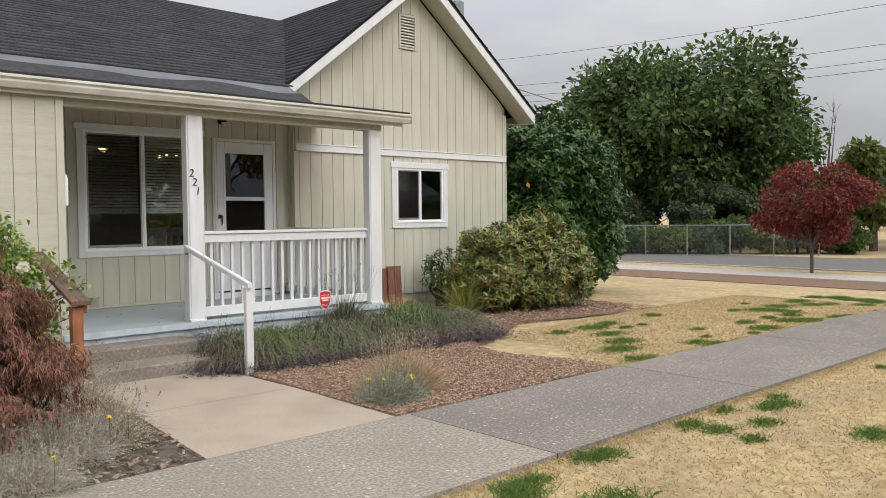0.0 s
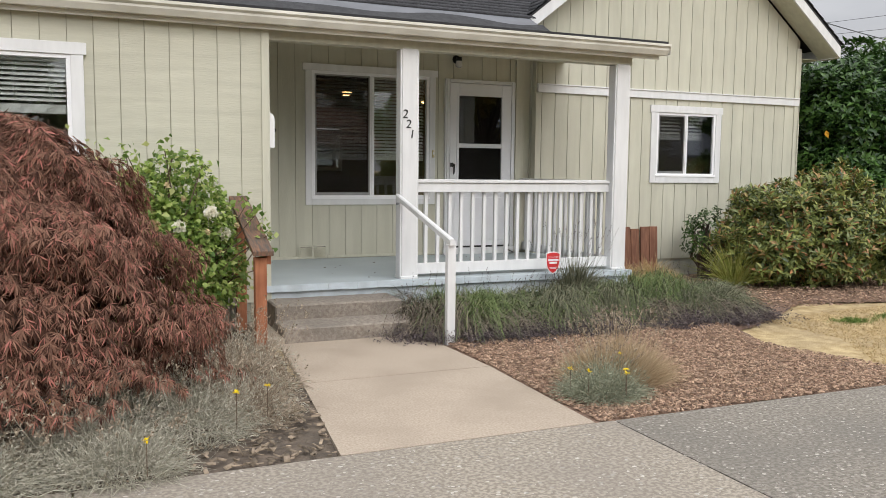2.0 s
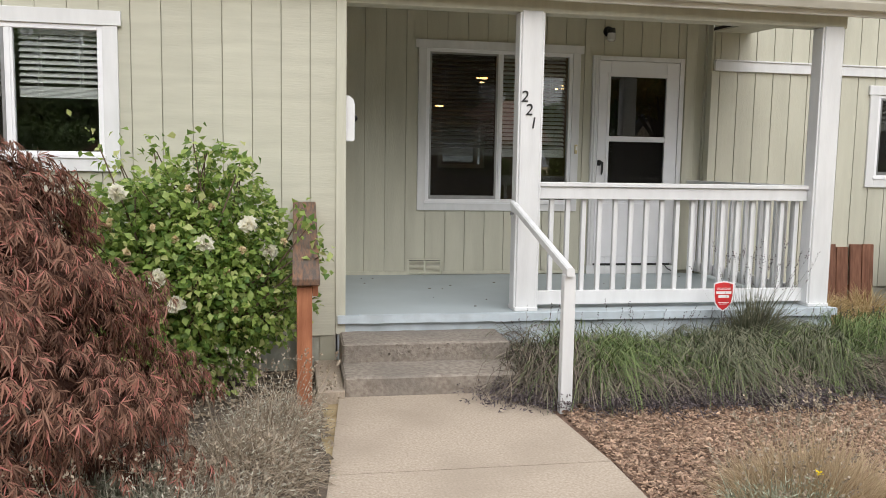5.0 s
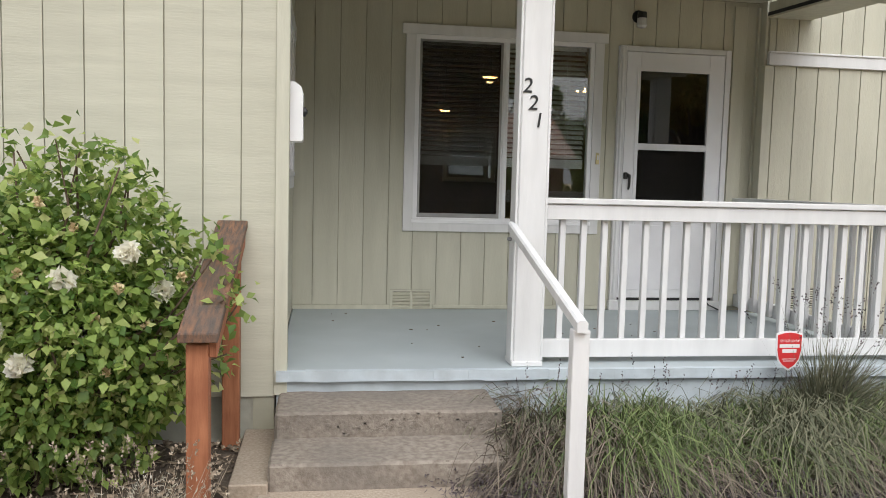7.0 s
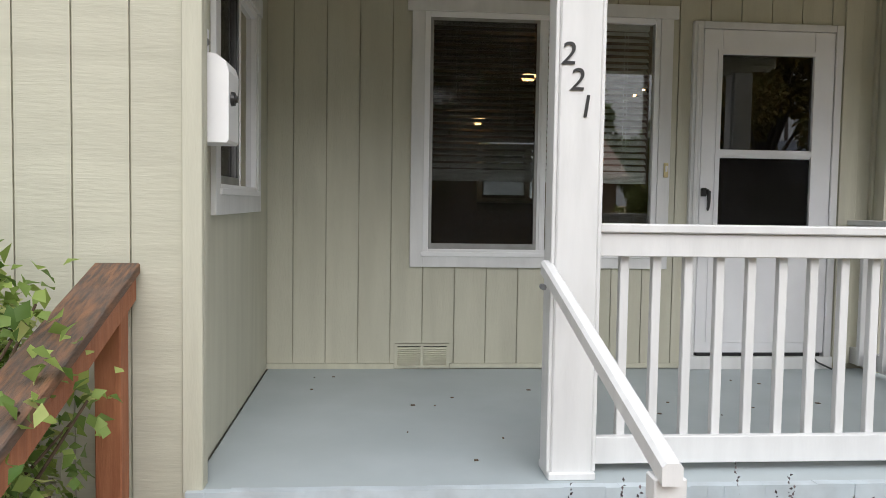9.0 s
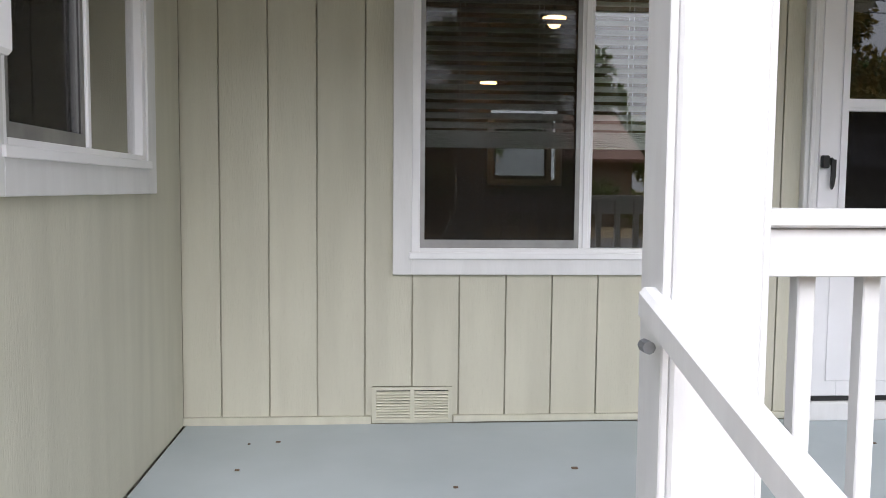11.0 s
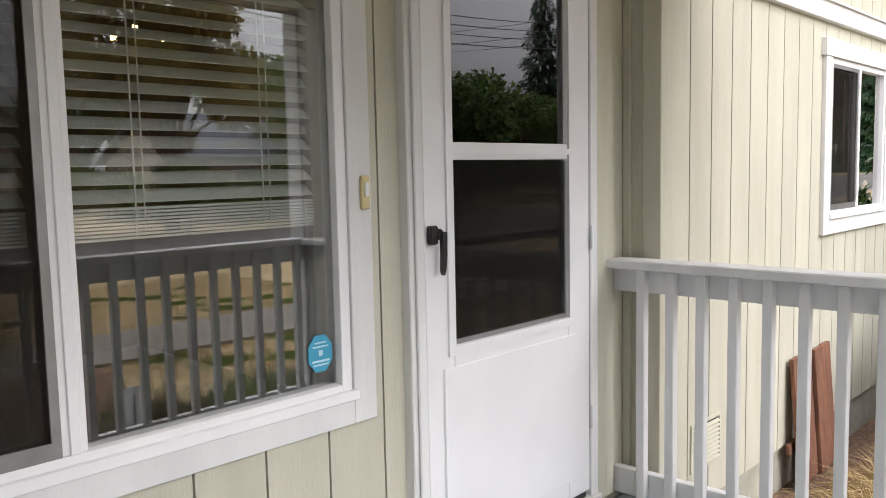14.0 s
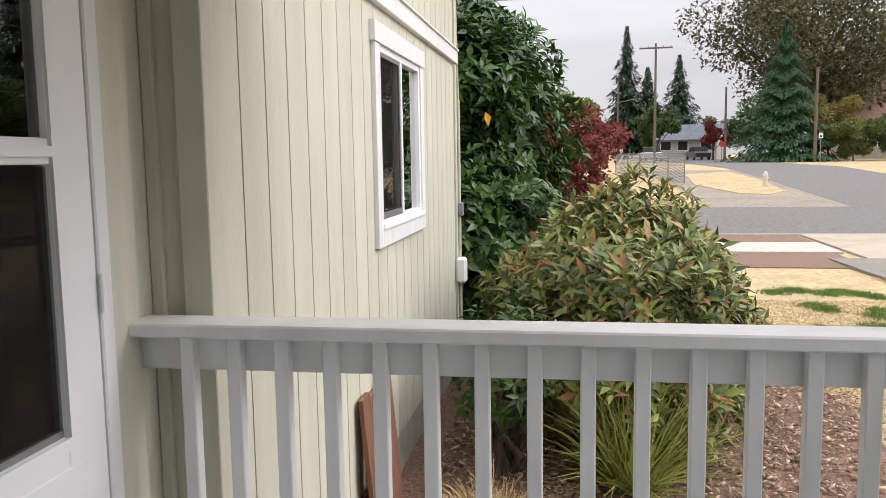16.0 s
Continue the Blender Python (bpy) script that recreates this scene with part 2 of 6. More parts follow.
def thing(name, label, category, x=0, y=0, z=0, group="", kind=""):
    ob = new(name)
    ob.matrix_world = Matrix.Translation((x, y, z))
    ob.empty_display_size = 0.1
    return tagged(ob, label, category, group, kind)


def setting(ob, label, category=""):
    return tagged(ob, label, category, kind="structure")


def box(bm, x0, x1, y0, y1, z0, z1, bevel=0.0):
    v = [bm.verts.new(p) for p in ((x0, y0, z0), (x1, y0, z0), (x1, y1, z0), (x0, y1, z0), (x0, y0, z1), (x1, y0, z1), (x1, y1, z1), (x0, y1, z1))]
    fs = [bm.faces.new([v[i] for i in f]) for f in ((3, 2, 1, 0), (4, 5, 6, 7), (0, 1, 5, 4), (1, 2, 6, 5), (2, 3, 7, 6), (3, 0, 4, 7))]
    if bevel:
        es = list({e for f in fs for e in f.edges})
        bmesh.ops.bevel(bm, geom=es, offset=bevel, segments=1, affect="EDGES")
    return bm


def boxes(*rows, bevel=0.0):
    bm = bmesh.new()
    for r in rows:
        box(bm, *r, bevel=bevel)
    return bm


def prism(bm, poly, axis, a, b):
    """Extrudes a 2D outline along an axis from a to b."""
    def at(p, t):
        return {"x": (t, p[0], p[1]), "y": (p[0], t, p[1]), "z": (p[0], p[1], t)}[axis]
    lo = [bm.verts.new(at(p, a)) for p in poly]
    hi = [bm.verts.new(at(p, b)) for p in poly]
    n = len(poly)
    bm.faces.new(lo)
    bm.faces.new(hi[::-1])
    for i in range(n):
        bm.faces.new((lo[i], hi[i], hi[(i + 1) % n], lo[(i + 1) % n]))
    bmesh.ops.recalc_face_normals(bm, faces=bm.faces)
    return bm


def rod(bm, p, q, r0, r1=None, seg=8, caps=True):
    """A tapered rod from p to q."""
    p, q = Vector(p), Vector(q)
    r1 = r0 if r1 is None else r1
    d = (q - p).normalized()
    u = d.orthogonal().normalized()
    w = d.cross(u)
    rings = []
    for c, r in ((p, r0), (q, r1)):
        rings.append([bm.verts.new(c + (u * math.cos(k * math.tau / seg) + w * math.sin(k * math.tau / seg)) * r) for k in range(seg)])
    for k in range(seg):
        bm.faces.new((rings[0][k], rings[0][(k + 1) % seg], rings[1][(k + 1) % seg], rings[1][k]))
    if caps:
        bm.faces.new(rings[0][::-1])
        bm.faces.new(rings[1])
    return bm


def tube(bm, pts, r0, r1, seg=6):
    """One continuous bent tube through points."""
    rings = []
    pts = [Vector(p) for p in pts]
    for i, c in enumerate(pts):
        d = (pts[min(i + 1, len(pts) - 1)] - pts[max(i - 1, 0)]).normalized()
        u = Vector((0, 0, 1)).cross(d)
        u = u.normalized() if u.length > 1e-3 else Vector((1, 0, 0))
        w, r = d.cross(u), r0 + (r1 - r0) * i / (len(pts) - 1)
        rings.append([bm.verts.new(c + (u * math.cos(k * math.tau / seg) + w * math.sin(k * math.tau / seg)) * r) for k in range(seg)])
    for a, b in zip(rings, rings[1:]):
        for k in range(seg):
            bm.faces.new((a[k], a[(k + 1) % seg], b[(k + 1) % seg], b[k]))
    return bm


def rect_minus(x0, x1, z0, z1, holes):
    """Splits a rectangle round rectangular holes."""
    xs = sorted({x0, x1, *[min(max(h[k], x0), x1) for h in holes for k in (0, 1)]})
    out = []
    for a, b in zip(xs, xs[1:]):
        if b - a < 1e-4:
            continue
        z = z0
        for h in sorted((h for h in holes if h[0] < (a + b) / 2 < h[1]), key=lambda h: h[2]):
            if h[2] > z:
                out.append((a, b, z, min(h[2], z1)))
            z = max(z, h[3])
        if z < z1:
            out.append((a, b, z, z1))
    return out


def boards(parent, x0, x1, z0, z1, face, holes, first, axis="y", pitch=0.2032, gap=0.007, depth=0.011, top=None, material=None):
    """Grooved boards on a wall: each board a piece. axis y: the wall faces -y at y=face; axis x: it faces +x at x=face."""
    k = math.floor((x0 - first) / pitch)
    while first + k * pitch < x1:
        a, b = max(x0, first + k * pitch + gap / 2), min(x1, first + (k + 1) * pitch - gap / 2)
        k += 1
        if b - a < 0.01:
            continue
        bm = bmesh.new()
        for u0, u1, w0, w1 in rect_minus(a, b, z0, z1 if not top else max(top(a), top(b), top((a + b) / 2)), holes):
            hi = [w1, w1]
            if top:
                hi = [min(w1, top(u0)), min(w1, top(u1))]
                if min(hi) < w0:
                    continue
            if axis == "y":
                pts = [(u0, w0), (u1, w0), (u1, hi[1]), (u0, hi[0])]
                prism(bm, pts, "y", face, face + depth)
            else:
                prism(bm, [(u0, w0), (u1, w0), (u1, hi[1]), (u0, hi[0])], "x", face - depth, face)
        if bm.verts:
            part("siding_board", bm, material or M["siding"], parent)
        else:
            bm.free()


def mesh_from(name, co, faces, material, parent=None, label="", smooth=False):
    """A mesh from arrays of corners and of equal-sided faces."""
    me = bpy.data.meshes.new(name)
    co, faces = np.asarray(co, dtype=np.float32), np.asarray(faces, dtype=np.int32)
    n, k = faces.shape
    me.vertices.add(len(co))
    me.vertices.foreach_set("co", co.ravel())
    me.loops.add(n * k)
    me.loops.foreach_set("vertex_index", faces.ravel())
    me.polygons.add(n)
    me.polygons.foreach_set("loop_start", np.arange(0, n * k, k, dtype=np.int32))
    me.update(calc_edges=True)
    me.materials.append(material)
    if smooth:
        me.polygons.foreach_set("use_smooth", [True] * n)
    ob = new(name, me)
    ob.parent = parent
    if label:
        tagged(ob, label)
    return ob


def unit(v):
    return v / np.maximum(np.linalg.norm(v, axis=-1, keepdims=True), 1e-9)


def leaf_arrays(rng, pos, way, normal, length, width, fold=0.25, droop=0.15):
    """Pointed leaves: six corners each, folded along the rib."""
    n = len(pos)
    way = unit(way)
    side = unit(np.cross(way, normal))
    up = np.cross(side, way)
    L, W = np.broadcast_to(length, (n,))[:, None], np.broadcast_to(width, (n,))[:, None]
    a = pos
    m1 = pos + way * L * 0.5 - up * L * droop * 0.2
    tip = pos + way * L - up * L * droop
    l1 = pos + way * L * 0.45 + side * W * 0.5 + up * W * fold
    r1 = pos + way * L * 0.45 - side * W * 0.5 + up * W * fold
    co = np.stack([a, l1, tip, r1, m1], axis=1).reshape(-1, 3)
    base = (np.arange(n) * 5)[:, None]
    f = np.concatenate([base + np.array([[0, 4, 1]]), base + np.array([[1, 4, 2]]), base + np.array([[0, 3, 4]]), base + np.array([[3, 2, 4]])])
    return co, f


def blade_arrays(rng, pos, way, length, width, bend):
    """Thin curved blades: three joints and a tip."""
    n = len(pos)
    way = unit(way)
    side = unit(np.cross(way, rng.normal(size=(n, 3))))
    L, W = np.broadcast_to(length, (n,))[:, None], np.broadcast_to(width, (n,))[:, None]
    flat = rng.normal(size=(n, 3)) * 0.5
    flat[:, 2] = -1
    B = np.broadcast_to(bend, (n,))[:, None]
    mid = pos + way * L * 0.55 + flat * L * B * 0.3
    tip = pos + way * L + flat * L * B
    co = np.stack([pos - side * W / 2, pos + side * W / 2, mid - side * W * 0.4, mid + side * W * 0.4, tip], axis=1).reshape(-1, 3)
    base = (np.arange(n) * 5)[:, None]
    f = np.concatenate([base + np.array([[0, 1, 3]]), base + np.array([[0, 3, 2]]), base + np.array([[2, 3, 4]])])
    return co, f


def ball_points(rng, n, centre, radii, shell=0.35, squash=None):
    """Points in the outer shell of a lumpy ellipsoid, with outward ways."""
    d = unit(rng.normal(size=(n, 3)))
    r = 1 - shell * rng.random(n) ** 1.5
    lump = 1 + 0.12 * np.sin(d[:, 0] * 5 + centre[0] * 3) * np.cos(d[:, 1] * 6 + centre[1]) + 0.08 * np.sin(d[:, 2] * 7 + d[:, 0] * 4)
    p = d * (r * lump)[:, None] * np.array(radii) + np.array(centre)
    return p, d

# ---- the house: walls, roofs, porch ----
FLOOR = 0.39
XL = 0.0          # side wall of the recess
XR = 4.00          # return wall by the door
YF = -2.18         # face of the front room
YG = -0.135        # face of the gable wing
WIN = (0.985, 2.515, 1.135, 2.676)
DOOR = (2.80, 3.69, 0.47, 2.62)
LWIN = (-2.80, -1.60, 1.53, 2.42)
SWIN = (-1.66, -0.55, 1.50, 2.50)
GWIN = (5.978, 7.04, 1.447, 2.355)
AX, AZ, SL = 6.37, 5.56, 0.79   # gable apex and slope


def wall_with(name, label, x0, x1, z0, z1, y0, y1, holes, axis="y", material=None):
    bm = bmesh.new()
    for a, b, c, d in rect_minus(x0, x1, z0, z1, holes):
        box(bm, a, b, y0, y1, c, d) if axis == "y" else box(bm, y0, y1, a, b, c, d)
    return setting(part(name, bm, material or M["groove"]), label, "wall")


wall_porch = wall_with("wall_porch", "sage painted grooved plywood wall behind the porch", XL - 0.15, XR + 0.15, 0.0, 3.12, 0.012, 0.14, [WIN, (DOOR[0] - 0.03, DOOR[1] + 0.03, FLOOR, DOOR[3] + 0.03)])
wall_recess = wall_with("wall_recess", "sage painted side wall of the porch recess", YF + 0.012, 0.012, 0.0, 2.95, XL - 0.13, XL - 0.012, [SWIN], axis="x")
wall_front = wall_with("wall_front", "sage painted grooved plywood wall of the front room", -7.0, XL - 0.012, 0.26, 2.95, YF + 0.012, YF + 0.13, [LWIN])
wall_return = setting(part("wall_return", boxes((XR, XR + 0.02, YG + 0.012, 0.0, 0.0, 3.6)), M["sage_trim"]), "short sage painted return wall beside the door", "wall")
bm = bmesh.new()
GT = AZ - 0.22
for a, b, c, d in rect_minus(XR + 0.02, 8.65, 0.22, 3.3, [GWIN]):
    box(bm, a, b, YG + 0.012, YG + 0.13, c, d)
prism(bm, [(XR + 0.02, 3.3), (8.65, 3.3), (8.65, GT - SL * (8.65 - AX)), (AX, GT), (XR + 0.02, GT - SL * (AX - XR - 0.02))], "y", YG + 0.012, YG + 0.13)
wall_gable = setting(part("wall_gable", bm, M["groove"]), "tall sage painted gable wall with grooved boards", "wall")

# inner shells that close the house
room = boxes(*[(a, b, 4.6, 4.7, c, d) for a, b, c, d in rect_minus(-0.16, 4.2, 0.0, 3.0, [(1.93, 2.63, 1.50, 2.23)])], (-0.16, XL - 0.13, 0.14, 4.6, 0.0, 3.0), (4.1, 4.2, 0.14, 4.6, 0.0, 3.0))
wall_living_room = setting(part("wall_living_room", room, M["room"]), "interior walls of the living room, coloured dark for dimness", "wall")
setting(part("ceiling_living_room", boxes((-0.16, 4.2, 0.14, 4.7, 3.0, 3.06)), M["room"]), "interior ceiling, coloured dark for dimness", "ceiling")
setting(part("floor_living_room", boxes((-0.16, 4.2, 0.14, 4.7, 0.34, FLOOR)), M["roomfloor"]), "wooden living room floor, coloured dark for dimness", "floor")
shell = boxes((-7.0, -6.88, YF + 0.13, 9.0, 0.0, 3.3), (8.53, 8.65, YG + 0.13, 9.0, 0.0, 3.6), (-7.0, 0.3, 8.9, 9.0, 0.0, 3.3), (4.2, 8.65, 8.9, 9.0, 0.0, 3.3),
              (-6.88, XL - 0.13, 0.3, 0.4, 0.0, 3.0), (4.25, 8.53, 3.2, 3.3, 0.0, 3.3))
setting(part("wall_rear", shell, M["siding"]), "plain sage outer walls that close the house", "wall")
setting(part("ceiling_rooms", boxes((-6.88, XL - 0.14, YF + 0.14, 0.3, 2.72, 2.76), (4.25, 8.53, YG + 0.14, 3.2, 2.75, 2.8)), M["room"]), "ceilings of the side rooms, coloured dark for dimness", "ceiling")
setting(part("floor_rooms", boxes((-6.88, XL - 0.14, YF + 0.14, 0.3, 0.3, FLOOR), (4.25, 8.53, YG + 0.14, 3.2, 0.3, FLOOR)), M["roomfloor"]), "floors of the side rooms, coloured dark for dimness", "floor")

# boards
boards(wall_porch, XL, XR, FLOOR + 0.035, 3.09, 0.0, [(0.95, 2.56, 1.09, 2.72), (2.76, 3.72, FLOOR, 2.66), (0.815, 1.17, 0.3, 0.555)], 0.99, pitch=0.2068)
boards(wall_front, -7.0, -0.01, 0.24, 2.80, YF, [(-2.855, -1.54, 1.48, 2.465), (-0.88, -0.45, 0.34, 0.52)], -0.2, material=M["siding_rough"])
boards(wall_recess, YF + 0.06, -0.012, FLOOR + 0.001, 2.93, XL, [(SWIN[0] - 0.04, SWIN[1] + 0.04, SWIN[2] - 0.04, SWIN[3] + 0.04)], -5.0, axis="x", pitch=8.0)
boards(wall_gable, XR + 0.03, 8.58, 0.24, 2.545, YG, [(5.92, 7.09, 1.40, 2.40), (4.32, 4.62, 0.40, 0.62)], 4.092, pitch=0.2045, gap=0.009)
boards(wall_gable, XR + 0.03, 8.58, 2.655, 5.4, YG, [(6.07, 6.45, 4.33, 4.93)], 4.092, pitch=0.2045, gap=0.009, top=lambda x: GT - SL * abs(x - AX))

# sage corner trim, base strips and foundation
corner = part("corner_board", boxes((-0.015, 0.058, YF - 0.018, YF + 0.02, 0.25, 2.80), (XL, 0.058, YF + 0.02, YF + 0.075, 0.25, 2.80), bevel=0.003), M["sage_trim"])
setting(corner, "pale sage corner board at the porch opening", "trim")
setting(part("corner_board", boxes((8.57, 8.665, YG - 0.018, YG + 0.012, 0.24, 3.42), (8.65, 8.668, YG + 0.012, YG + 0.1, 0.24, 3.42), bevel=0.003), M["sage_trim"]), "sage corner board of the gable wing", "trim")
setting(part("corner_board", boxes((XR - 0.018, XR + 0.06, YG - 0.036, YG + 0.045, 0.24, 2.54), bevel=0.003), M["sage_trim"]), "sage corner board at the edge of the gable wall", "trim")
setting(part("corner_strip", boxes((XR - 0.022, XR, -0.034, -0.002, FLOOR, 3.05), bevel=0.002), M["sage_trim"]), "narrow sage strip in the corner beside the door", "trim")
setting(part("door_side_board", boxes((3.765, 3.885, -0.018, -0.001, FLOOR + 0.034, 3.05), bevel=0.003), M["sage_trim"]), "sage trim board beside the door casing", "trim")
setting(part("baseboard", boxes((XL, 0.81, -0.014, 0.0, FLOOR, FLOOR + 0.034), (1.175, 2.73, -0.014, 0.0, FLOOR + 0.006, FLOOR + 0.034)), M["sage_trim"]), "narrow sage strip at the foot of the porch wall", "trim")
setting(part("foundation", boxes((-7.0, XL - 0.03, YF + 0.025, YF + 0.2, -0.2, 0.262), (XR + 0.03, 8.63, YG + 0.02, YG + 0.2, -0.2, 0.232)), M["foundation"]), "painted concrete foundation with worn patches", "foundation")
setting(part("band_board", boxes((XR + 0.02, 8.66, YG - 0.03, YG + 0.004, 2.545, 2.66), (XR + 0.02, 8.66, YG - 0.042, YG - 0.03, 2.645, 2.662), bevel=0.003), M["white"]), "white band board across the gable wall", "trim")

# ---- roofs ----
def shingle_roof(name, label, origin, along, up, length, height, clip=None):
    """Courses of lapped shingles on a sloping deck."""
    o, a, u = Vector(origin), Vector(along).normalized(), Vector(up).normalized()
    nrm = a.cross(u)
    if nrm.z < 0:
        nrm = -nrm
    rng = random.Random(5)
    co, f = [], []
    rows = int(height / 0.14) + 1
    for r in range(rows):
        v0 = r * 0.14
        v1 = min(v0 + 0.16, height)
        s = -rng.random() * 0.3
        while s < length:
            w = 0.30 * rng.uniform(0.8, 1.15)
            s0, s1 = max(s, 0), min(s + w - 0.006, length)
            s += w
            if clip:
                lo, hi = clip(v0 + 0.07)
                s0, s1 = max(s0, lo), min(s1, hi)
            if s1 - s0 < 0.02:
                continue
            t = rng.uniform(0.012, 0.018)
            k = len(co)
            for ss, vv, h in ((s0, v0, t), (s1, v0, t), (s1, v1, 0.002), (s0, v1, 0.002), (s0, v0, 0), (s1, v0, 0)):
                co.append(o + a * ss + u * vv + nrm * h)
            f += [(k, k + 1, k + 2, k + 3), (k + 4, k + 5, k + 1, k)]
    ob = mesh_from(name, [tuple(c) for c in co], f, M["shingle"])
    return ob


EAVE_Y, EAVE_Z, RIDGE_Y, RIDGE_Z = -0.62, 3.41, 3.65, 5.50
setting(part("roof_deck", prism(bmesh.new(), [(0.6, EAVE_Z + 0.55), (RIDGE_Y, RIDGE_Z - 0.02), (8.6, EAVE_Z - 0.3), (0.6, EAVE_Z + 0.3)], "x", 3.64, AX), M["black_roof"]), "dark roof deck behind the gable", "roof")
roof_main = setting(part("roof_main", prism(bmesh.new(), [(EAVE_Y, EAVE_Z - 0.02), (RIDGE_Y, RIDGE_Z - 0.02), (8.6, EAVE_Z - 0.3), (RIDGE_Y, RIDGE_Z - 0.14), (EAVE_Y, EAVE_Z - 0.12)], "x", -7.4, 3.64), M["black_roof"]), "dark main roof with charcoal shingles", "roof")
up = Vector((0, RIDGE_Y - EAVE_Y, RIDGE_Z - EAVE_Z))
sh = shingle_roof("shingles", "", (-7.4, EAVE_Y, EAVE_Z - 0.01), (1, 0, 0), up, 13.7, up.length,
                  clip=lambda v: (0, 7.4 + 3.64 + max(0, (v / up.length * (RIDGE_Z - EAVE_Z) + 0.02)) / SL))
sh.parent = roof_main
tagged(sh, "lapped charcoal asphalt shingles", kind="stuff")
# gable roof: two slopes with overhang
GY0, GY1 = -0.52, 7.0
HALF = 2.70
roof_gable = setting(part("roof_gable", prism(prism(bmesh.new(), [(AX - HALF, AZ - SL * HALF), (AX, AZ), (AX, AZ + 0.02), (AX - HALF, AZ - SL * HALF + 0.03)], "y", GY0, GY1),
                     [(AX, AZ), (AX + HALF, AZ - SL * HALF), (AX + HALF, AZ - SL * HALF + 0.03), (AX, AZ + 0.03)], "y", GY0, GY1), M["black_roof"]), "dark gable roof with charcoal shingles", "roof")
for sgn in (-1, 1):
    u = Vector((-sgn * HALF, 0, SL * HALF))
    s2 = shingle_roof("shingles", "", (AX + sgn * (HALF + 0.02), GY0 - 0.02, AZ - SL * HALF + 0.03), (0, 1, 0), u, GY1 - GY0, u.length)
    s2.parent = roof_gable
    tagged(s2, "lapped charcoal asphalt shingles", kind="stuff")
    bm = prism(bmesh.new(), [(AX, AZ - 0.165), (AX + sgn * HALF, AZ - SL * HALF - 0.165), (AX + sgn * HALF, AZ - SL * HALF), (AX, AZ)], "y", GY0 + 0.004, GY0 + 0.03)
    part("rake_board", bm, M["white"], roof_gable, "white rake board")
    bm = prism(bmesh.new(), [(AX, AZ - 0.17), (AX + sgn * HALF, AZ - SL * HALF - 0.17), (AX + sgn * HALF, AZ - SL * HALF - 0.15), (AX, AZ - 0.15)], "y", GY0 + 0.03, YG + 0.005)
    part("soffit", bm, M["sage_trim"], roof_gable, "sage soffit board")
    e = AX + sgn * HALF
    part("eave_fascia", boxes((min(e, e - sgn * 0.03), max(e, e - sgn * 0.03), GY0 + 0.03, 6.9, AZ - SL * HALF - 0.16, AZ - SL * HALF - 0.003)), M["white"], roof_gable)
    part("eave_soffit", boxes((min(e - sgn * 0.03, AX + sgn * 2.3), max(e - sgn * 0.03, AX + sgn * 2.3), YG + 0.01, 6.9, AZ - SL * HALF - 0.16, AZ - SL * HALF - 0.145)), M["sage_trim"], roof_gable)

# low roof over the porch and the front room
roof_porch = setting(part("roof_porch", prism(prism(bmesh.new(), [(-2.310, 2.90), (-0.62, 3.10), (-0.62, 3.07), (-2.270, 2.87)], "x", -7.4, XR),
                     [(-2.310, 2.90), (YG, 2.99), (YG, 2.96), (-2.270, 2.87)], "x", XR, 4.42), M["black_roof"]), "low black felt roof over the porch", "roof")
# wrinkled grey flashing strip
nx, ny = 90, 5
co, f = [], []
for i in range(nx + 1):
    for j in range(ny + 1):
        x, v = -7.4 + i * (3.60 + 7.4) / nx, j / ny
        w = 0.018 * noise.noise((x * 1.3, v * 2, 1)) * math.sin(math.pi * v) + (0.02 * noise.noise((x * 0.9, 0, 3)) if j == 0 else 0)
        co.append((x, -1.30 + 0.70 * v - w, 3.04 + 0.375 * v + w))
for i in range(nx):
    for j in range(ny):
        k = i * (ny + 1) + j
        f.append((k, k + ny + 1, k + ny + 2, k + 1))
fl = mesh_from("flashing", co, f, M["membrane"], roof_porch, "wrinkled grey membrane flashing", smooth=True)
co, f = [], []
for i in range(nx + 1):
    x = -7.4 + i * (3.60 + 7.4) / nx
    top = 0.52 + 0.16 * noise.noise((x * 1.1, 2, 5))
    for v in (-0.02, top * 0.5, top):
        w = 0.018 * noise.noise((x * 1.3, v * 2, 1)) * math.sin(math.pi * max(v, 0)) + 0.028
        co.append((x, -1.30 + 0.70 * v - w, 3.04 + 0.375 * v + w))
for i in range(nx):
    for j in range(2):
        k = i * 3 + j
        f.append((k, k + 3, k + 4, k + 1))
mesh_from("felt_lap", co, f, M["black_roof"], roof_porch, "black felt lapped over the flashing", smooth=True)
part("flashing_seam", boxes((0.13, 0.145, -1.0, -0.99, 3.15, 3.16)), M["black_roof"], roof_porch)
part("drip_edge", boxes((-7.4, 3.6, -0.66, -0.60, EAVE_Z - 0.05, EAVE_Z - 0.012)), M["black_roof"], roof_porch)
part("shingle_edge", boxes((-7.4, 4.42, -2.340, -2.160, 2.905, 2.925)), M["black_roof"], roof_porch)
part("fascia", boxes((-7.4, 4.36, -2.255, -2.230, 2.74, 2.895)), M["gutter"], roof_porch)
bm = prism(bmesh.new(), [(-2.260, 2.78), (-2.320, 2.78), (-2.350, 2.83), (-2.350, 2.85), (-2.375, 2.87), (-2.375, 2.895), (-2.360, 2.895), (-2.360, 2.875), (-2.335, 2.855), (-2.335, 2.835), (-2.310, 2.79), (-2.270, 2.79), (-2.270, 2.895), (-2.260, 2.895)], "x", -7.4, 4.43)
box(bm, 4.425, 4.432, -2.370, -2.260, 2.782, 2.893)
setting(part("gutter", bm, M["gutter"]), "cream rain gutter along the porch eave", "gutter")
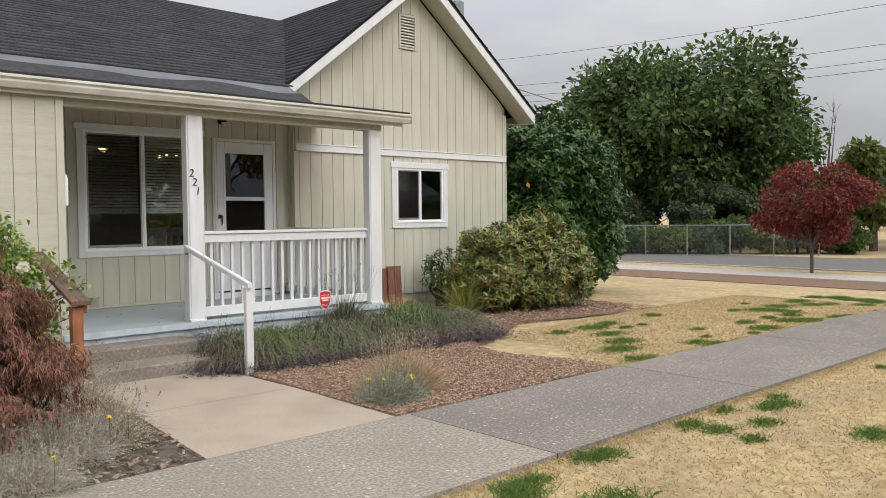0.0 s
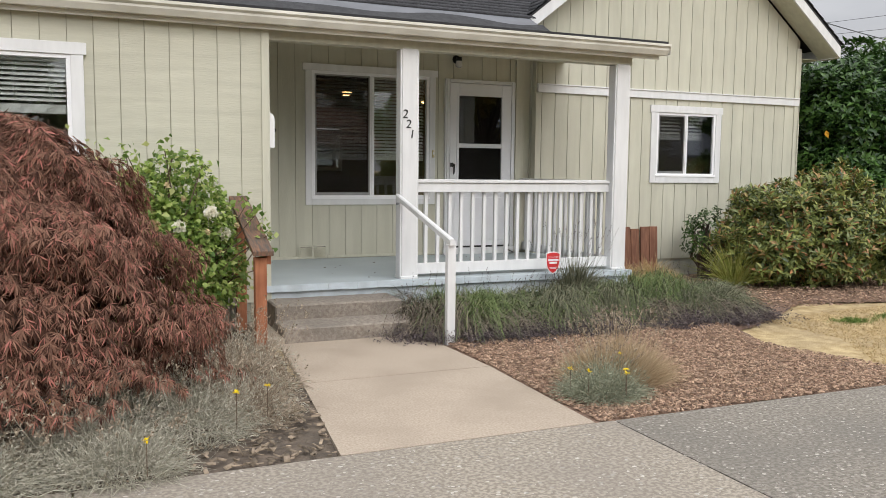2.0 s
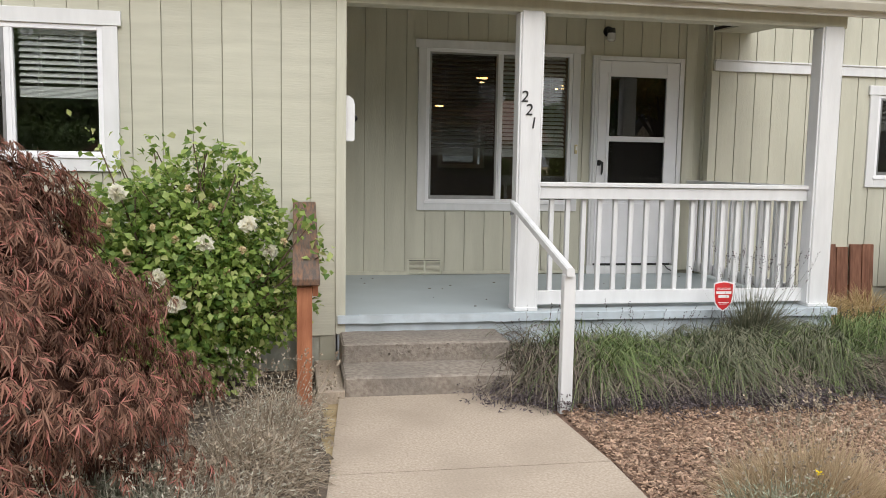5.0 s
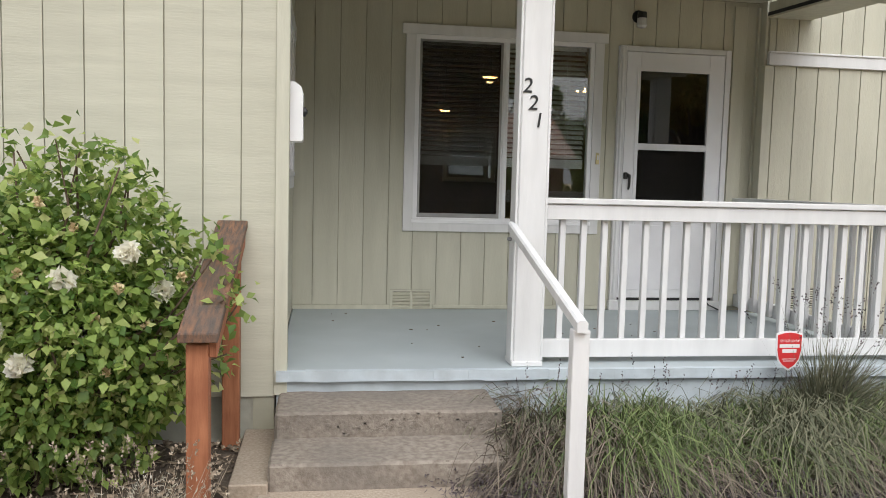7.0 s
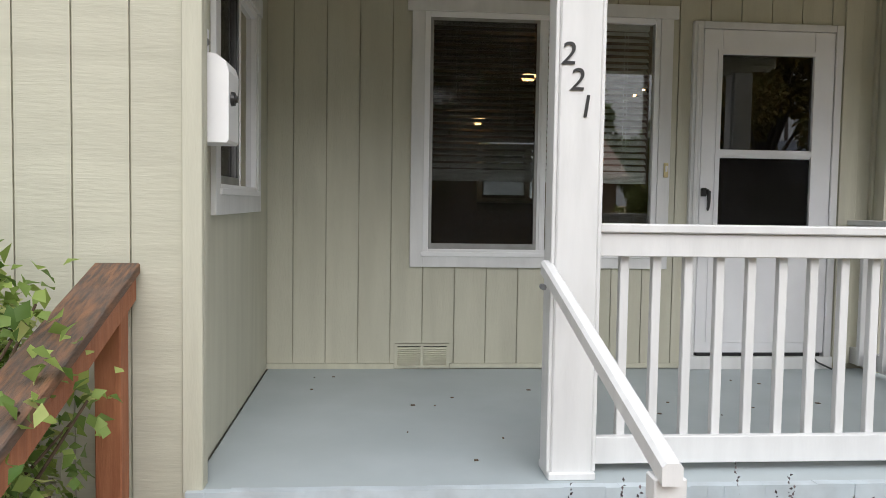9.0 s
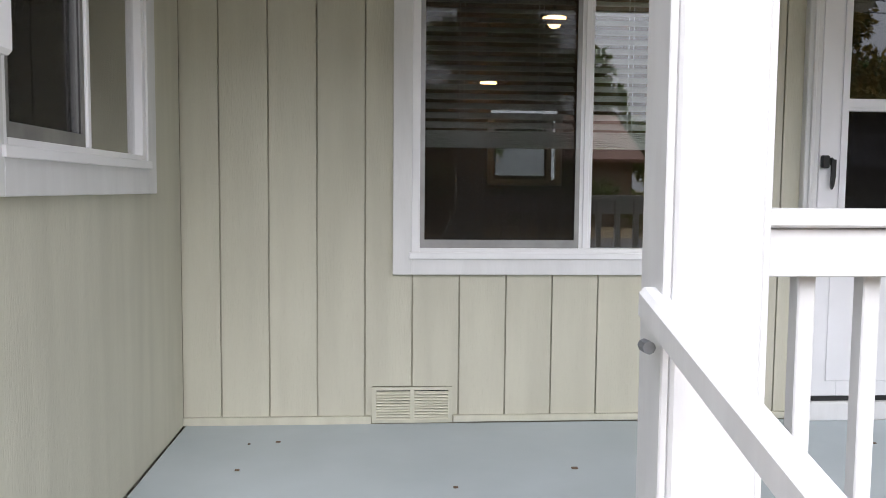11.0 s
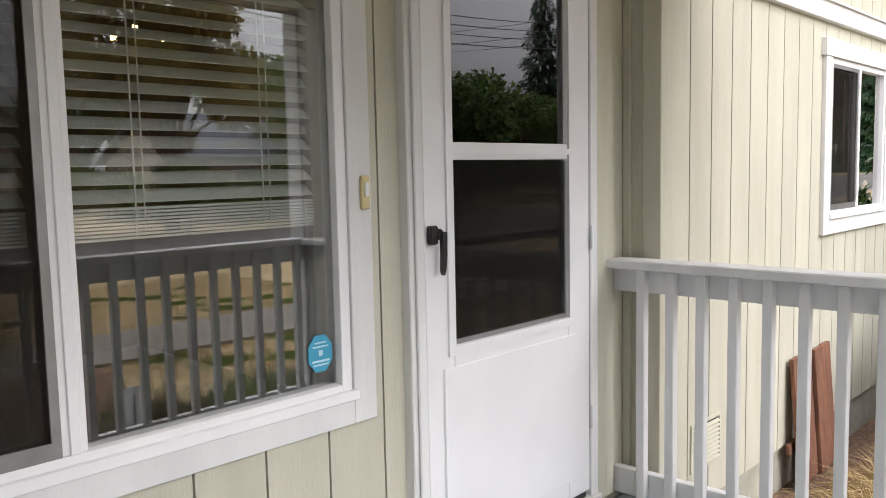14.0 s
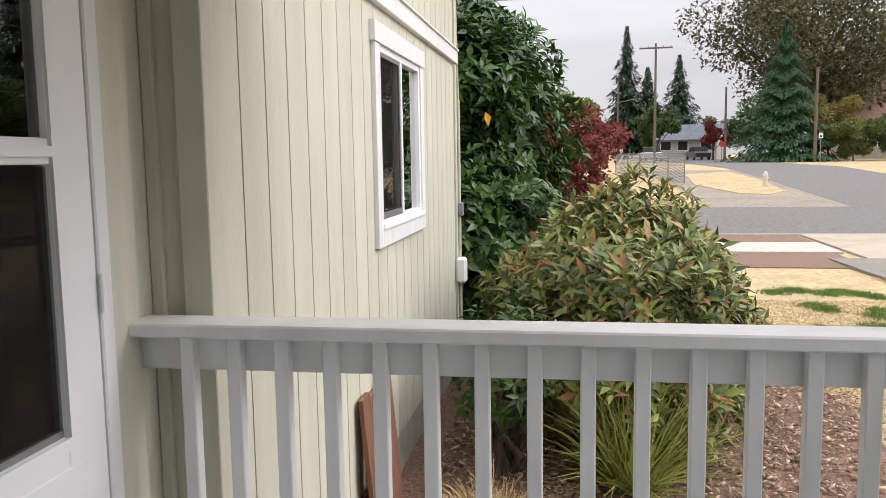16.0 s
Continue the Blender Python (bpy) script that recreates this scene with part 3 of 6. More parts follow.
setting(part("soffit", boxes((-7.4, 4.36, -2.250, YF, 2.795, 2.81)), M["sage_trim"]), "sage soffit under the porch eave", "trim")
setting(part("porch_beam", boxes((XL + 0.06, 4.05, -2.110, -1.930, 2.68, 2.80), (XL + 0.06, 4.10, -2.125, -2.110, 2.67, 2.80), bevel=0.003), M["sage_trim"]), "sage painted beam over the porch posts", "beam")
bm = prism(bmesh.new(), [(-2.21, 2.860), (-0.62, 3.048), (-0.004, 3.095), (-0.004, 3.108), (-0.62, 3.062), (-2.21, 2.872)], "x", XL - 0.02, XR - 0.001)
prism(bm, [(-2.21, 2.853), (YG - 0.014, 2.943), (YG - 0.014, 2.955), (-2.21, 2.865)], "x", XR + 0.015, 4.39)
prism(bm, [(-2.21, 2.853), (YG - 0.014, 2.943), (YG - 0.014, 3.07), (-0.62, 3.047), (-2.21, 2.866)], "x", XR + 0.001, XR + 0.013)
prism(bm, [(-2.1, 2.80), (-2.1, 2.865), (-0.62, 3.04), (0.0, 3.09), (0.0, 2.9)], "x", XL - 0.10, XL - 0.022)
setting(part("ceiling_porch", bm, M["sage_trim"]), "sage painted porch ceiling", "ceiling")

# gable louvre
lv = thing("gable_vent", "sage louvred attic vent high in the gable", "vent", 6.26, YG, 4.34)
part("frame", boxes((-0.19, -0.15, -0.02, 0.01, 0.0, 0.58), (0.15, 0.19, -0.02, 0.01, 0.0, 0.58), (-0.15, 0.15, -0.02, 0.01, 0.54, 0.58), (-0.15, 0.15, -0.025, 0.01, 0.0, 0.03)), M["sage_trim"], lv)
part("backing", boxes((-0.15, 0.15, 0.012, 0.02, 0.02, 0.55)), M["dark"], lv)
for k in range(10):
    z = 0.045 + k * 0.05
    part("slat", prism(bmesh.new(), [(-0.018, z), (0.008, z + 0.03), (0.008, z + 0.038), (-0.018, z + 0.008)], "x", -0.15, 0.15), M["sage_trim"], lv)

# ---- porch deck and steps ----
bm = boxes((XL, 4.12, -2.210, 0.0, 0.33, FLOOR), bevel=0.012)
porch_floor = setting(part("porch_floor", bm, M["porch"]), "blue-grey painted concrete porch floor, worn at the lip", "floor")
rng = random.Random(3)
bm = bmesh.new()
x = XL
while x < 4.1:
    w = min(rng.uniform(0.05, 0.12), 4.115 - x)
    d, h = rng.uniform(0.012, 0.02), rng.uniform(-0.004, 0.0)
    box(bm, x, x + w, -2.210 - d, -2.180, 0.328 + rng.uniform(0, 0.006), FLOOR + 0.004 + h)
    x += w
part("worn_lip", bm, M["porch_edge"], porch_floor, "chipped pale blue lip")
setting(part("porch_base", boxes((XL, 4.09, -2.180, -0.02, -0.2, 0.33)), M["porch_edge"]), "pale blue painted porch base", "foundation")
steps = thing("concrete_steps", "two worn grey concrete steps with exposed pebbles", "steps", 0.615, -2.58, 0)
for nm, (x0, x1, y0, y1, z0, z1) in (("step", (-0.60, 0.60, -0.02, 0.43, -0.15, 0.265)), ("step", (-0.61, 0.61, -0.41, 0.0, -0.15, 0.13))):
    bm = boxes((x0, x1, y0, y1, z0, z1), bevel=0.014)
    bmesh.ops.subdivide_edges(bm, edges=[e for e in bm.edges if e.calc_length() > 0.3], cuts=24, use_grid_fill=True)
    for v in bm.verts:
        v.co += Vector(noise.noise_vector(v.co * 9 + Vector((0, z1, 0)))) * 0.004
    part(nm, bm, M["step"], steps)
rng = random.Random(8)
bm = bmesh.new()
for k in range(420):
    s2 = k % 2
    x = rng.uniform(-0.59, 0.59)
    z = rng.uniform(0.02, 0.125) if s2 else rng.uniform(0.14, 0.255)
    y = -0.40 if s2 else -0.02
    r = rng.uniform(0.004, 0.009)
    box(bm, x - r, x + r, y - 0.003, y + 0.01, z - r * 0.7, z + r * 0.7)
tagged(part("pebbles", bm, M["step"], steps), kind="stuff")
setting(part("step_kerb", boxes((-0.17, 0.01, -3.02, -2.17, -0.1, 0.05), bevel=0.006), M["walk"]), "narrow concrete kerb beside the steps", "kerb")

# ---- windows, door, rails, porch fittings ----
def slider(name, label, w, h, trim, ears, screen_left=True, blind_to=0.5, split=0.5, m=None, depth=0.05, slat_pitch=0.042):
    """A sliding window, facing -y, its opening's lower left corner at the origin."""
    t = thing(name, label, "window", kind="structure")
    part("casing", boxes((-trim, 0, -0.024, 0.0, -trim, h), (w, w + trim, -0.024, 0.0, -trim, h), (0, w, -0.024, 0.0, -trim, 0), (-trim - ears, w + trim + ears, -0.03, 0.0, h, h + trim), bevel=0.002), M["white"], t, "white painted casing")
    f = 0.035
    part("window_frame", boxes((0, f, -0.015, depth, 0, h), (w - f, w, -0.015, depth, 0, h), (f, w - f, -0.015, depth, 0, f), (f, w - f, -0.015, depth, h - f, h), (-0.012, w + 0.012, -0.034, -0.015, -0.012, 0.016), bevel=0.002), M["vinyl"], t)
    s = f + (w - 2 * f) * split
    part("meeting_stile", boxes((s - 0.028, s + 0.028, -0.008, 0.03, f, h - f), (s - 0.012, s + 0.012, -0.016, -0.008, f, h - f), bevel=0.002), M["vinyl"], t)
    panes = ((f, s - 0.028, screen_left), (s + 0.028, w - f, not screen_left))
    for a, b, has in panes:
        g = part("pane", boxes((a, b, 0.012, 0.016, f, h - f)), M["glass"], t)
        g.visible_shadow = False
        if has:
            e = 0.02
            sf = part("screen_frame", boxes((a, a + e, -0.012, -0.002, f, h - f), (b - e, b, -0.012, -0.002, f, h - f), (a + e, b - e, -0.012, -0.002, f, f + e * 1.8), (a + e, b - e, -0.012, -0.002, h - f - e, h - f)), M["alu"], t)
            sc = part("mesh", boxes((a + e, b - e, -0.008, -0.007, f + e * 1.8, h - f - e)), M["screen"], sf)
            sc.visible_shadow = False
    if blind_to is not None:
        for a, b, _ in panes:
            bl = part("blind", boxes((a + 0.01, b - 0.01, 0.075, 0.12, h - 0.06, h - 0.02)), M["blind"], t, "white venetian blind")
            z = h - 0.08
            bm = bmesh.new()
            while z > h * (1 - blind_to) + 0.09:
                prism(bm, [(0.076, z - 0.017), (0.098, z + 0.0005), (0.120, z + 0.012), (0.120, z + 0.0145), (0.098, z + 0.003), (0.076, z - 0.0145)], "x", a + 0.01, b - 0.01)
                z -= slat_pitch
            tagged(part("slats", bm, M["blind"], bl), kind="stuff")
            z0 = h * (1 - blind_to)
            bm = bmesh.new()
            for k in range(9):
                box(bm, a + 0.01, b - 0.01, 0.074, 0.122, z0 + k * 0.0085, z0 + k * 0.0085 + 0.006)
            part("bottom_rail", bm, M["blind"], bl)
            for fx in (0.25, 0.75) if b - a > 0.5 else (0.3,):
                x = a + (b - a) * fx
                part("cord", boxes((x - 0.002, x + 0.002, 0.071, 0.073, z0, h - 0.05), (x + 0.02, x + 0.023, 0.071, 0.073, z0 + 0.02, h - 0.05)), M["blind"], bl)
    if m is not None:
        t.matrix_world = m
    return t


slider("window_1", "wide white sliding window with blinds and an insect screen", WIN[1] - WIN[0], WIN[3] - WIN[2], 0.082, 0.03, blind_to=0.69, m=pose(WIN[0], 0, WIN[2]))
slider("window_2", "white sliding bedroom window with half-raised blinds", LWIN[1] - LWIN[0], LWIN[3] - LWIN[2], 0.10, 0.025, blind_to=0.55, m=pose(LWIN[0], YF, LWIN[2]), screen_left=True)
slider("window_3", "small white sliding window in the gable wall", GWIN[1] - GWIN[0], GWIN[3] - GWIN[2], 0.10, 0.02, blind_to=0.42, m=pose(GWIN[0], YG, GWIN[2]), slat_pitch=0.05)
slider("window_4", "white sliding window in the side wall of the porch", SWIN[1] - SWIN[0], SWIN[3] - SWIN[2], 0.10, 0.01, blind_to=None, m=pose(XL, SWIN[0], SWIN[2], 0, 0, 90))

# storm door in its casing
d = thing("door_1", "white storm door with two dark glass panes", "door", 0, 0, 0, kind="structure")
x0, x1, z0, z1 = DOOR
part("casing", boxes((x0 - 0.07, x0 - 0.004, -0.035, 0.02, FLOOR + 0.03, z1 + 0.05), (x1 + 0.004, x1 + 0.055, -0.035, 0.02, FLOOR + 0.03, z1 + 0.05), (x0 - 0.004, x1 + 0.004, -0.035, 0.02, z1 + 0.004, z1 + 0.05), (x0 - 0.05, x0 - 0.03, -0.045, -0.035, FLOOR + 0.1, z1 + 0.03), bevel=0.004), M["white"], d, "white moulded door casing")
part("threshold", boxes((x0 - 0.08, x1 + 0.06, -0.05, 0.02, FLOOR, FLOOR + 0.085), bevel=0.004), M["white"], d, "white painted sill under the door")
leaf = part("door_leaf", boxes((x0, 2.925, -0.03, 0.01, z0 + 0.03, z1), (3.55, x1, -0.03, 0.01, z0 + 0.03, z1), (2.925, 3.55, -0.03, 0.01, 2.462, z1), (2.925, 3.55, -0.03, 0.01, 1.79, 1.845), (2.925, 3.55, -0.03, 0.01, z0 + 0.03, 1.205), bevel=0.003), M["storm"], d)
part("kick_panel", boxes((2.87, 3.60, -0.036, -0.03, z0 + 0.10, 1.14), bevel=0.003), M["storm"], leaf)
part("glazing_bead", boxes((2.895, 2.925, -0.038, -0.03, 1.175, 2.492), (3.55, 3.58, -0.038, -0.03, 1.175, 2.492), (2.925, 3.55, -0.038, -0.03, 1.175, 1.205), (2.925, 3.55, -0.038, -0.03, 2.462, 2.492), (2.925, 3.55, -0.038, -0.03, 1.806, 1.828)), M["storm"], leaf)
for a, b in ((1.205, 1.79), (1.845, 2.462)):
    g = part("pane", boxes((2.925, 3.55, -0.012, -0.008, a, b)), M["stormglass"] if a > 1.5 else M["lowglass"], leaf)
    g.visible_shadow = False
part("insect_mesh", boxes((2.93, 3.545, -0.022, -0.0215, 1.222, 1.785)), M["screen"], leaf).visible_shadow = False
part("screen_edge", boxes((2.925, 3.55, -0.02, -0.012, 1.205, 1.222)), M["alu"], leaf)
part("sweep", boxes((x0 + 0.02, x1 - 0.02, -0.024, 0.0, z0 + 0.006, z0 + 0.03)), M["black"], leaf, "black rubber door sweep")
part("strap", rod(rod(bmesh.new(), (3.60, -0.04, z0 + 0.02), (3.64, -0.06, FLOOR + 0.05), 0.006), (3.64, -0.06, FLOOR + 0.05), (3.72, -0.10, FLOOR + 0.012), 0.006), M["black"], leaf, "loose black rubber strip")
hd = part("door_handle", boxes((2.806, 2.842, -0.052, -0.03, 1.535, 1.592), (2.838, 2.856, -0.058, -0.036, 1.548, 1.582), bevel=0.005), M["black"], leaf, "black door handle with a hanging lever")
part("lever", prism(bmesh.new(), [(2.842, 1.575), (2.862, 1.572), (2.862, 1.50), (2.856, 1.455), (2.848, 1.44), (2.842, 1.452), (2.844, 1.50)], "y", -0.066, -0.052), M["black"], hd)
for z in (0.75, 1.45, 2.4):
    part("hinge", rod(bmesh.new(), (x1 + 0.004, -0.04, z), (x1 + 0.004, -0.04, z + 0.09), 0.006), M["storm"], leaf)
# inner house door behind
part("inner_door", boxes((x0 - 0.01, x1 + 0.01, 0.10, 0.135, FLOOR + 0.02, z1 + 0.02)), mat("inner_door_paint", (0.05, 0.05, 0.055), (0.06, 0.06, 0.065), 0.5, 4), d, "dark inner front door")

# doorbell, vents, wall lamp, sticker
db = thing("doorbell", "yellowed plastic doorbell button on the window casing", "doorbell", 2.569, -0.024, 1.70)
part("plate", boxes((-0.015, 0.015, -0.012, 0.0, -0.046, 0.048), bevel=0.003), M["brass"], db)
part("button", boxes((-0.007, 0.007, -0.018, -0.012, -0.01, 0.03), bevel=0.002), M["signwhite"], db)


def louvre(name, label, w, h, cells, n, m):
    t = thing(name, label, "vent")
    bm = boxes((0, w, -0.008, 0.0, 0, 0.014), (0, w, -0.008, 0.0, h - 0.014, h))
    cw = w / cells
    for c in range(cells + 1):
        xx = min(max(c * cw - 0.009, 0), w - 0.018)
        box(bm, xx, xx + 0.018, -0.008, 0.0, 0.014, h - 0.014)
    part("frame", bm, M["sage_trim"], t)
    part("backing", boxes((0.01, w - 0.01, 0.004, 0.008, 0.01, h - 0.01)), M["dark"], t)
    for c in range(cells):
        for k in range(n):
            z = 0.016 + (h - 0.034) * k / n
            part("slat", prism(bmesh.new(), [(-0.012, z - 0.001), (0.003, z + 0.006), (0.003, z + 0.010), (-0.012, z + 0.003)], "x", c * cw + (0.018 if c == 0 else 0.009), (c + 1) * cw - (0.018 if c == cells - 1 else 0.009)), M["vent_paint"], t)
    t.matrix_world = m
    return t


M["vent_paint"] = mat("vent_paint", (0.56, 0.545, 0.44), (0.62, 0.60, 0.49), 0.6, 8)
louvre("wall_vent", "sage painted double louvre vent low on the porch wall", 0.355, 0.16, 2, 10, pose(0.815, 0.0, FLOOR + 0.002))
louvre("wall_vent", "sage painted crawlspace vent beside the rose bush", 0.43, 0.18, 1, 10, pose(-0.88, YF, 0.34))
louvre("wall_vent", "sage painted vent low on the gable wall", 0.30, 0.22, 1, 9, pose(4.32, YG, 0.40))

lamp = thing("porch_lamp", "small dark jar-shaped porch lamp on the wall", "wall lamp", 2.89, 0.0, 2.90)
part("wall_plate", rod(bmesh.new(), (0, 0, 0.02), (0, -0.02, 0.02), 0.055, 0.05, 14), M["black"], lamp)
part("holder", rod(rod(bmesh.new(), (0, -0.02, 0.02), (0, -0.09, 0.01), 0.02, 0.022, 10), (0, -0.09, 0.04), (0, -0.09, -0.01), 0.038, 0.042, 12), M["black"], lamp)
part("jar", rod(rod(bmesh.new(), (0, -0.09, -0.01), (0, -0.09, -0.075), 0.04, 0.045, 14), (0, -0.09, -0.075), (0, -0.09, -0.09), 0.045, 0.03, 14), mat("jar_glass", (0.5, 0.5, 0.48), (0.6, 0.6, 0.58), 0.15, 5), lamp, "clear glass jar")

st = thing("window_sticker", "blue octagonal alarm sticker inside the window", "sticker", 2.425, 0.009, 1.265)
oct_ = [(0.044 * math.cos(math.radians(22.5 + 45 * k)), 0.055 * math.sin(math.radians(22.5 + 45 * k))) for k in range(8)]
part("sheet", prism(bmesh.new(), oct_, "y", 0.0, 0.002), M["sticker"], st)
pale = mat("sticker_pale", (0.45, 0.68, 0.78), None, 0.5, 4)
part("print", boxes((-0.02, 0.02, -0.0015, 0.0, 0.028, 0.032), (-0.026, 0.026, -0.0015, 0.0, 0.017, 0.021), (-0.007, 0.007, -0.0015, 0.0, -0.006, 0.009), (-0.03, 0.03, -0.0015, 0.0, -0.024, -0.018), (-0.026, 0.026, -0.0015, 0.0, -0.034, -0.029)), pale, st)

# posts and railings
def porch_post(label, x, y, w=0.165):
    t = thing("porch_post", label, "post", x, y, FLOOR, group="porch posts")
    h = w / 2
    part("shaft", boxes((-h, h, -h, h, 0.0, 2.68 - FLOOR), bevel=0.006), M["white"], t)
    part("edge_board", boxes((-h - 0.016, -h, -h + 0.01, h - 0.03, 0.03, 2.28), (h, h + 0.016, -h + 0.01, h - 0.03, 0.03, 2.28), bevel=0.003), M["white"], t)
    part("foot", boxes((-h - 0.012, h + 0.012, -h - 0.012, h + 0.012, 0.0, 0.03), bevel=0.004), M["white"], t)
    return t


porch_post("white boxed porch post carrying the house number", 1.460, -2.05)
porch_post("plain white boxed porch post at the corner", 3.985, -2.05)


def railing(label, length, n, first, pitch, m):
    t = thing("railing", label, "railing", group="porch railings")
    part("top_cap", boxes((0, length, -0.06, 0.065, 0.97, 1.005), bevel=0.005), M["white"], t)
    part("apron", boxes((0, length, -0.042, -0.004, 0.875, 0.968), bevel=0.003), M["white"], t)
    part("bottom_rail", boxes((0, length, -0.042, -0.004, 0.035, 0.145), bevel=0.003), M["white"], t)
    for k in range(n):
        x = first + k * pitch
        part("baluster", boxes((x - 0.018, x + 0.018, -0.003, 0.034, 0.045, 0.966), bevel=0.003), M["white"], t)
    t.matrix_world = m
    return t


railing("white front porch railing with square balusters", 2.345, 17, 0.135, 0.1335, pose(1.555, -2.008, FLOOR))
railing("white side porch railing with square balusters", 1.981, 15, 0.102, 0.1235, pose(3.895, -1.981, FLOOR, 0, 0, 90))

# white handrail beside the steps
hr = thing("handrail", "white painted handrail with one slim post by the steps", "handrail", 1.35, -3.44, 0)
part("post", boxes((-0.038, 0.038, -0.03, 0.03, -0.1, 0.86), bevel=0.004), M["white"], hr)
p, q = Vector((-0.008, -0.06, 0.895)), Vector((0.005, 1.36, 1.240))
bm = bmesh.new()
for a, b, w in ((p, q, 0.024),):
    dz = (b - a)
    for c0, c1 in (((-0.03, -0.03), (0.03, 0.012)),):
        v = [bm.verts.new(e + Vector((sx, 0, sz))) for e in (a, b) for sx, sz in ((-0.024, -0.042), (0.024, -0.042), (0.024, 0.0), (0.014, 0.010), (-0.014, 0.010), (-0.024, 0.0))]
        for k in range(6):
            bm.faces.new((v[k], v[(k + 1) % 6], v[6 + (k + 1) % 6], v[6 + k]))
        bm.faces.new(v[:6][::-1])
        bm.faces.new(v[6:])
bmesh.ops.recalc_face_normals(bm, faces=bm.faces)
part("rail", bm, M["white"], hr)
part("hook", rod(bmesh.new(), (-0.02, 1.29, 1.15), (-0.02, 1.32, 1.15), 0.012, seg=8), M["galv"], hr)

# redwood stair rail on the planting side
wr = thing("stair_rail", "red-stained timber stair rail with a weathered cap", "handrail", -0.252, -3.352, 0)
part("front_post", boxes((-0.045, 0.045, -0.045, 0.045, -0.1, 0.79), bevel=0.004), M["redwood"], wr)
part("rear_post", boxes((-0.03, 0.06, 1.02, 1.11, -0.1, 1.10), bevel=0.004), M["redwood"], wr)
def sloped(bm, x0, x1, y0, z0, y1, z1, t):
    v = [bm.verts.new(c) for c in ((x0, y0, z0 - t), (x1, y0, z0 - t), (x1, y0, z0), (x0, y0, z0), (x0, y1, z1 - t), (x1, y1, z1 - t), (x1, y1, z1), (x0, y1, z1))]
    for f_ in ((0, 1, 2, 3), (7, 6, 5, 4), (0, 4, 5, 1), (1, 5, 6, 2), (2, 6, 7, 3), (3, 7, 4, 0)):
        bm.faces.new([v[i] for i in f_])
    bmesh.ops.recalc_face_normals(bm, faces=bm.faces)
    bmesh.ops.bevel(bm, geom=list(bm.edges), offset=0.004, segments=1, affect="EDGES")
    return bm
part("cap", sloped(bmesh.new(), -0.07, 0.09, -0.10, 0.845, 1.155, 1.234, 0.04), M["weathered"], wr, "weathered grey-brown rail cap")
part("side_board", sloped(bmesh.new(), 0.046, 0.08, -0.04, 0.822, 1.14, 1.188, 0.09), M["redwood"], wr)

# house number on the post
def lettering(name, text, size, m, material, parent, depth=0.003, shear=0.0):
    cu = bpy.data.curves.new(name, "FONT")
    cu.body, cu.size, cu.extrude, cu.align_x, cu.align_y, cu.shear = text, size, depth, "CENTER", "CENTER", shear
    tmp = bpy.data.objects.new(name, cu)
    me = bpy.data.meshes.new_from_object(tmp)
    bpy.data.objects.remove(tmp)
    me.materials.append(material)
    ob = new(name, me)
    ob.parent = parent
    ob.matrix_basis = m
    return ob


num = thing("house_number", "black slanted house number 221 on the post", "house number", 1.442, -2.135, 1.94)
for k, (ch, dx, dz) in enumerate((("2", -0.036, 0.098), ("2", 0.0, 0.0), ("1", 0.036, -0.10))):
    lettering("digit", ch, 0.122, pose(dx, -0.001, dz, 90, 0, 0), M["black"], num, shear=0.14)

# mailbox on the recess wall
mb = thing("mailbox", "white metal mailbox with a round black knob", "mailbox", XL, -1.955, 1.682)
bm = prism(bmesh.new(), [(0.0, 0.0), (0.12, 0.0), (0.128, 0.01), (0.128, 0.27), (0.118, 0.305), (0.085, 0.33), (0.0, 0.345)], "y", -0.11, 0.11)
part("body", bm, M["vinyl"], mb)
part("lid", prism(bmesh.new(), [(0.0, 0.34), (0.03, 0.45), (0.036, 0.45), (0.045, 0.345)], "y", -0.11, -0.09), M["vinyl"], mb)
part("back_plate", boxes((0.0, 0.012, -0.11, 0.11, 0.33, 0.46)), M["vinyl"], mb)
part("hinge", rod(bmesh.new(), (0.04, -0.1, 0.38), (0.04, -0.06, 0.38), 0.012), M["galv"], mb)
part("knob", rod(rod(bmesh.new(), (0.124, -0.05, 0.17), (0.142, -0.05, 0.17), 0.028, 0.026, 16), (0.142, -0.05, 0.17), (0.152, -0.05, 0.17), 0.018, 0.012, 12), M["black"], mb, "round black knob")

# yard sign
sg = thing("yard_sign", "red shield-shaped alarm sign on a thin stake", "sign", 3.0, -2.36, 0)
sh_ = [(-0.085, 0.10), (-0.045, 0.112), (0.0, 0.118), (0.045, 0.112), (0.085, 0.10), (0.083, 0.0), (0.07, -0.06), (0.04, -0.10), (0.0, -0.125), (-0.04, -0.10), (-0.07, -0.06), (-0.083, 0.0)]
bd = part("board", prism(bmesh.new(), [(a, b + 0.53) for a, b in sh_], "y", -0.003, 0.003), M["signwhite"], sg, "white sign edge")
part("face", prism(bmesh.new(), [(a * 0.9, b * 0.9 + 0.53) for a, b in sh_], "y", -0.0055, -0.003), M["red"], bd, "red sign face")
part("stake", rod(bmesh.new(), (0, 0.008, -0.15), (0, 0.008, 0.60), 0.005), M["galv"], sg)
lettering("words", "SECURED BY", 0.022, pose(0, -0.0058, 0.585, 90, 0, 0), M["signwhite"], bd, 0.0005)
part("brand_bars", boxes((-0.064, 0.064, -0.0075, -0.0055, 0.545, 0.566), (-0.045, 0.045, -0.0075, -0.0055, 0.515, 0.537), (-0.045, 0.045, -0.0075, -0.0055, 0.475, 0.479), (-0.035, 0.035, -0.0075, -0.0055, 0.463, 0.467)), M["signwhite"], bd)

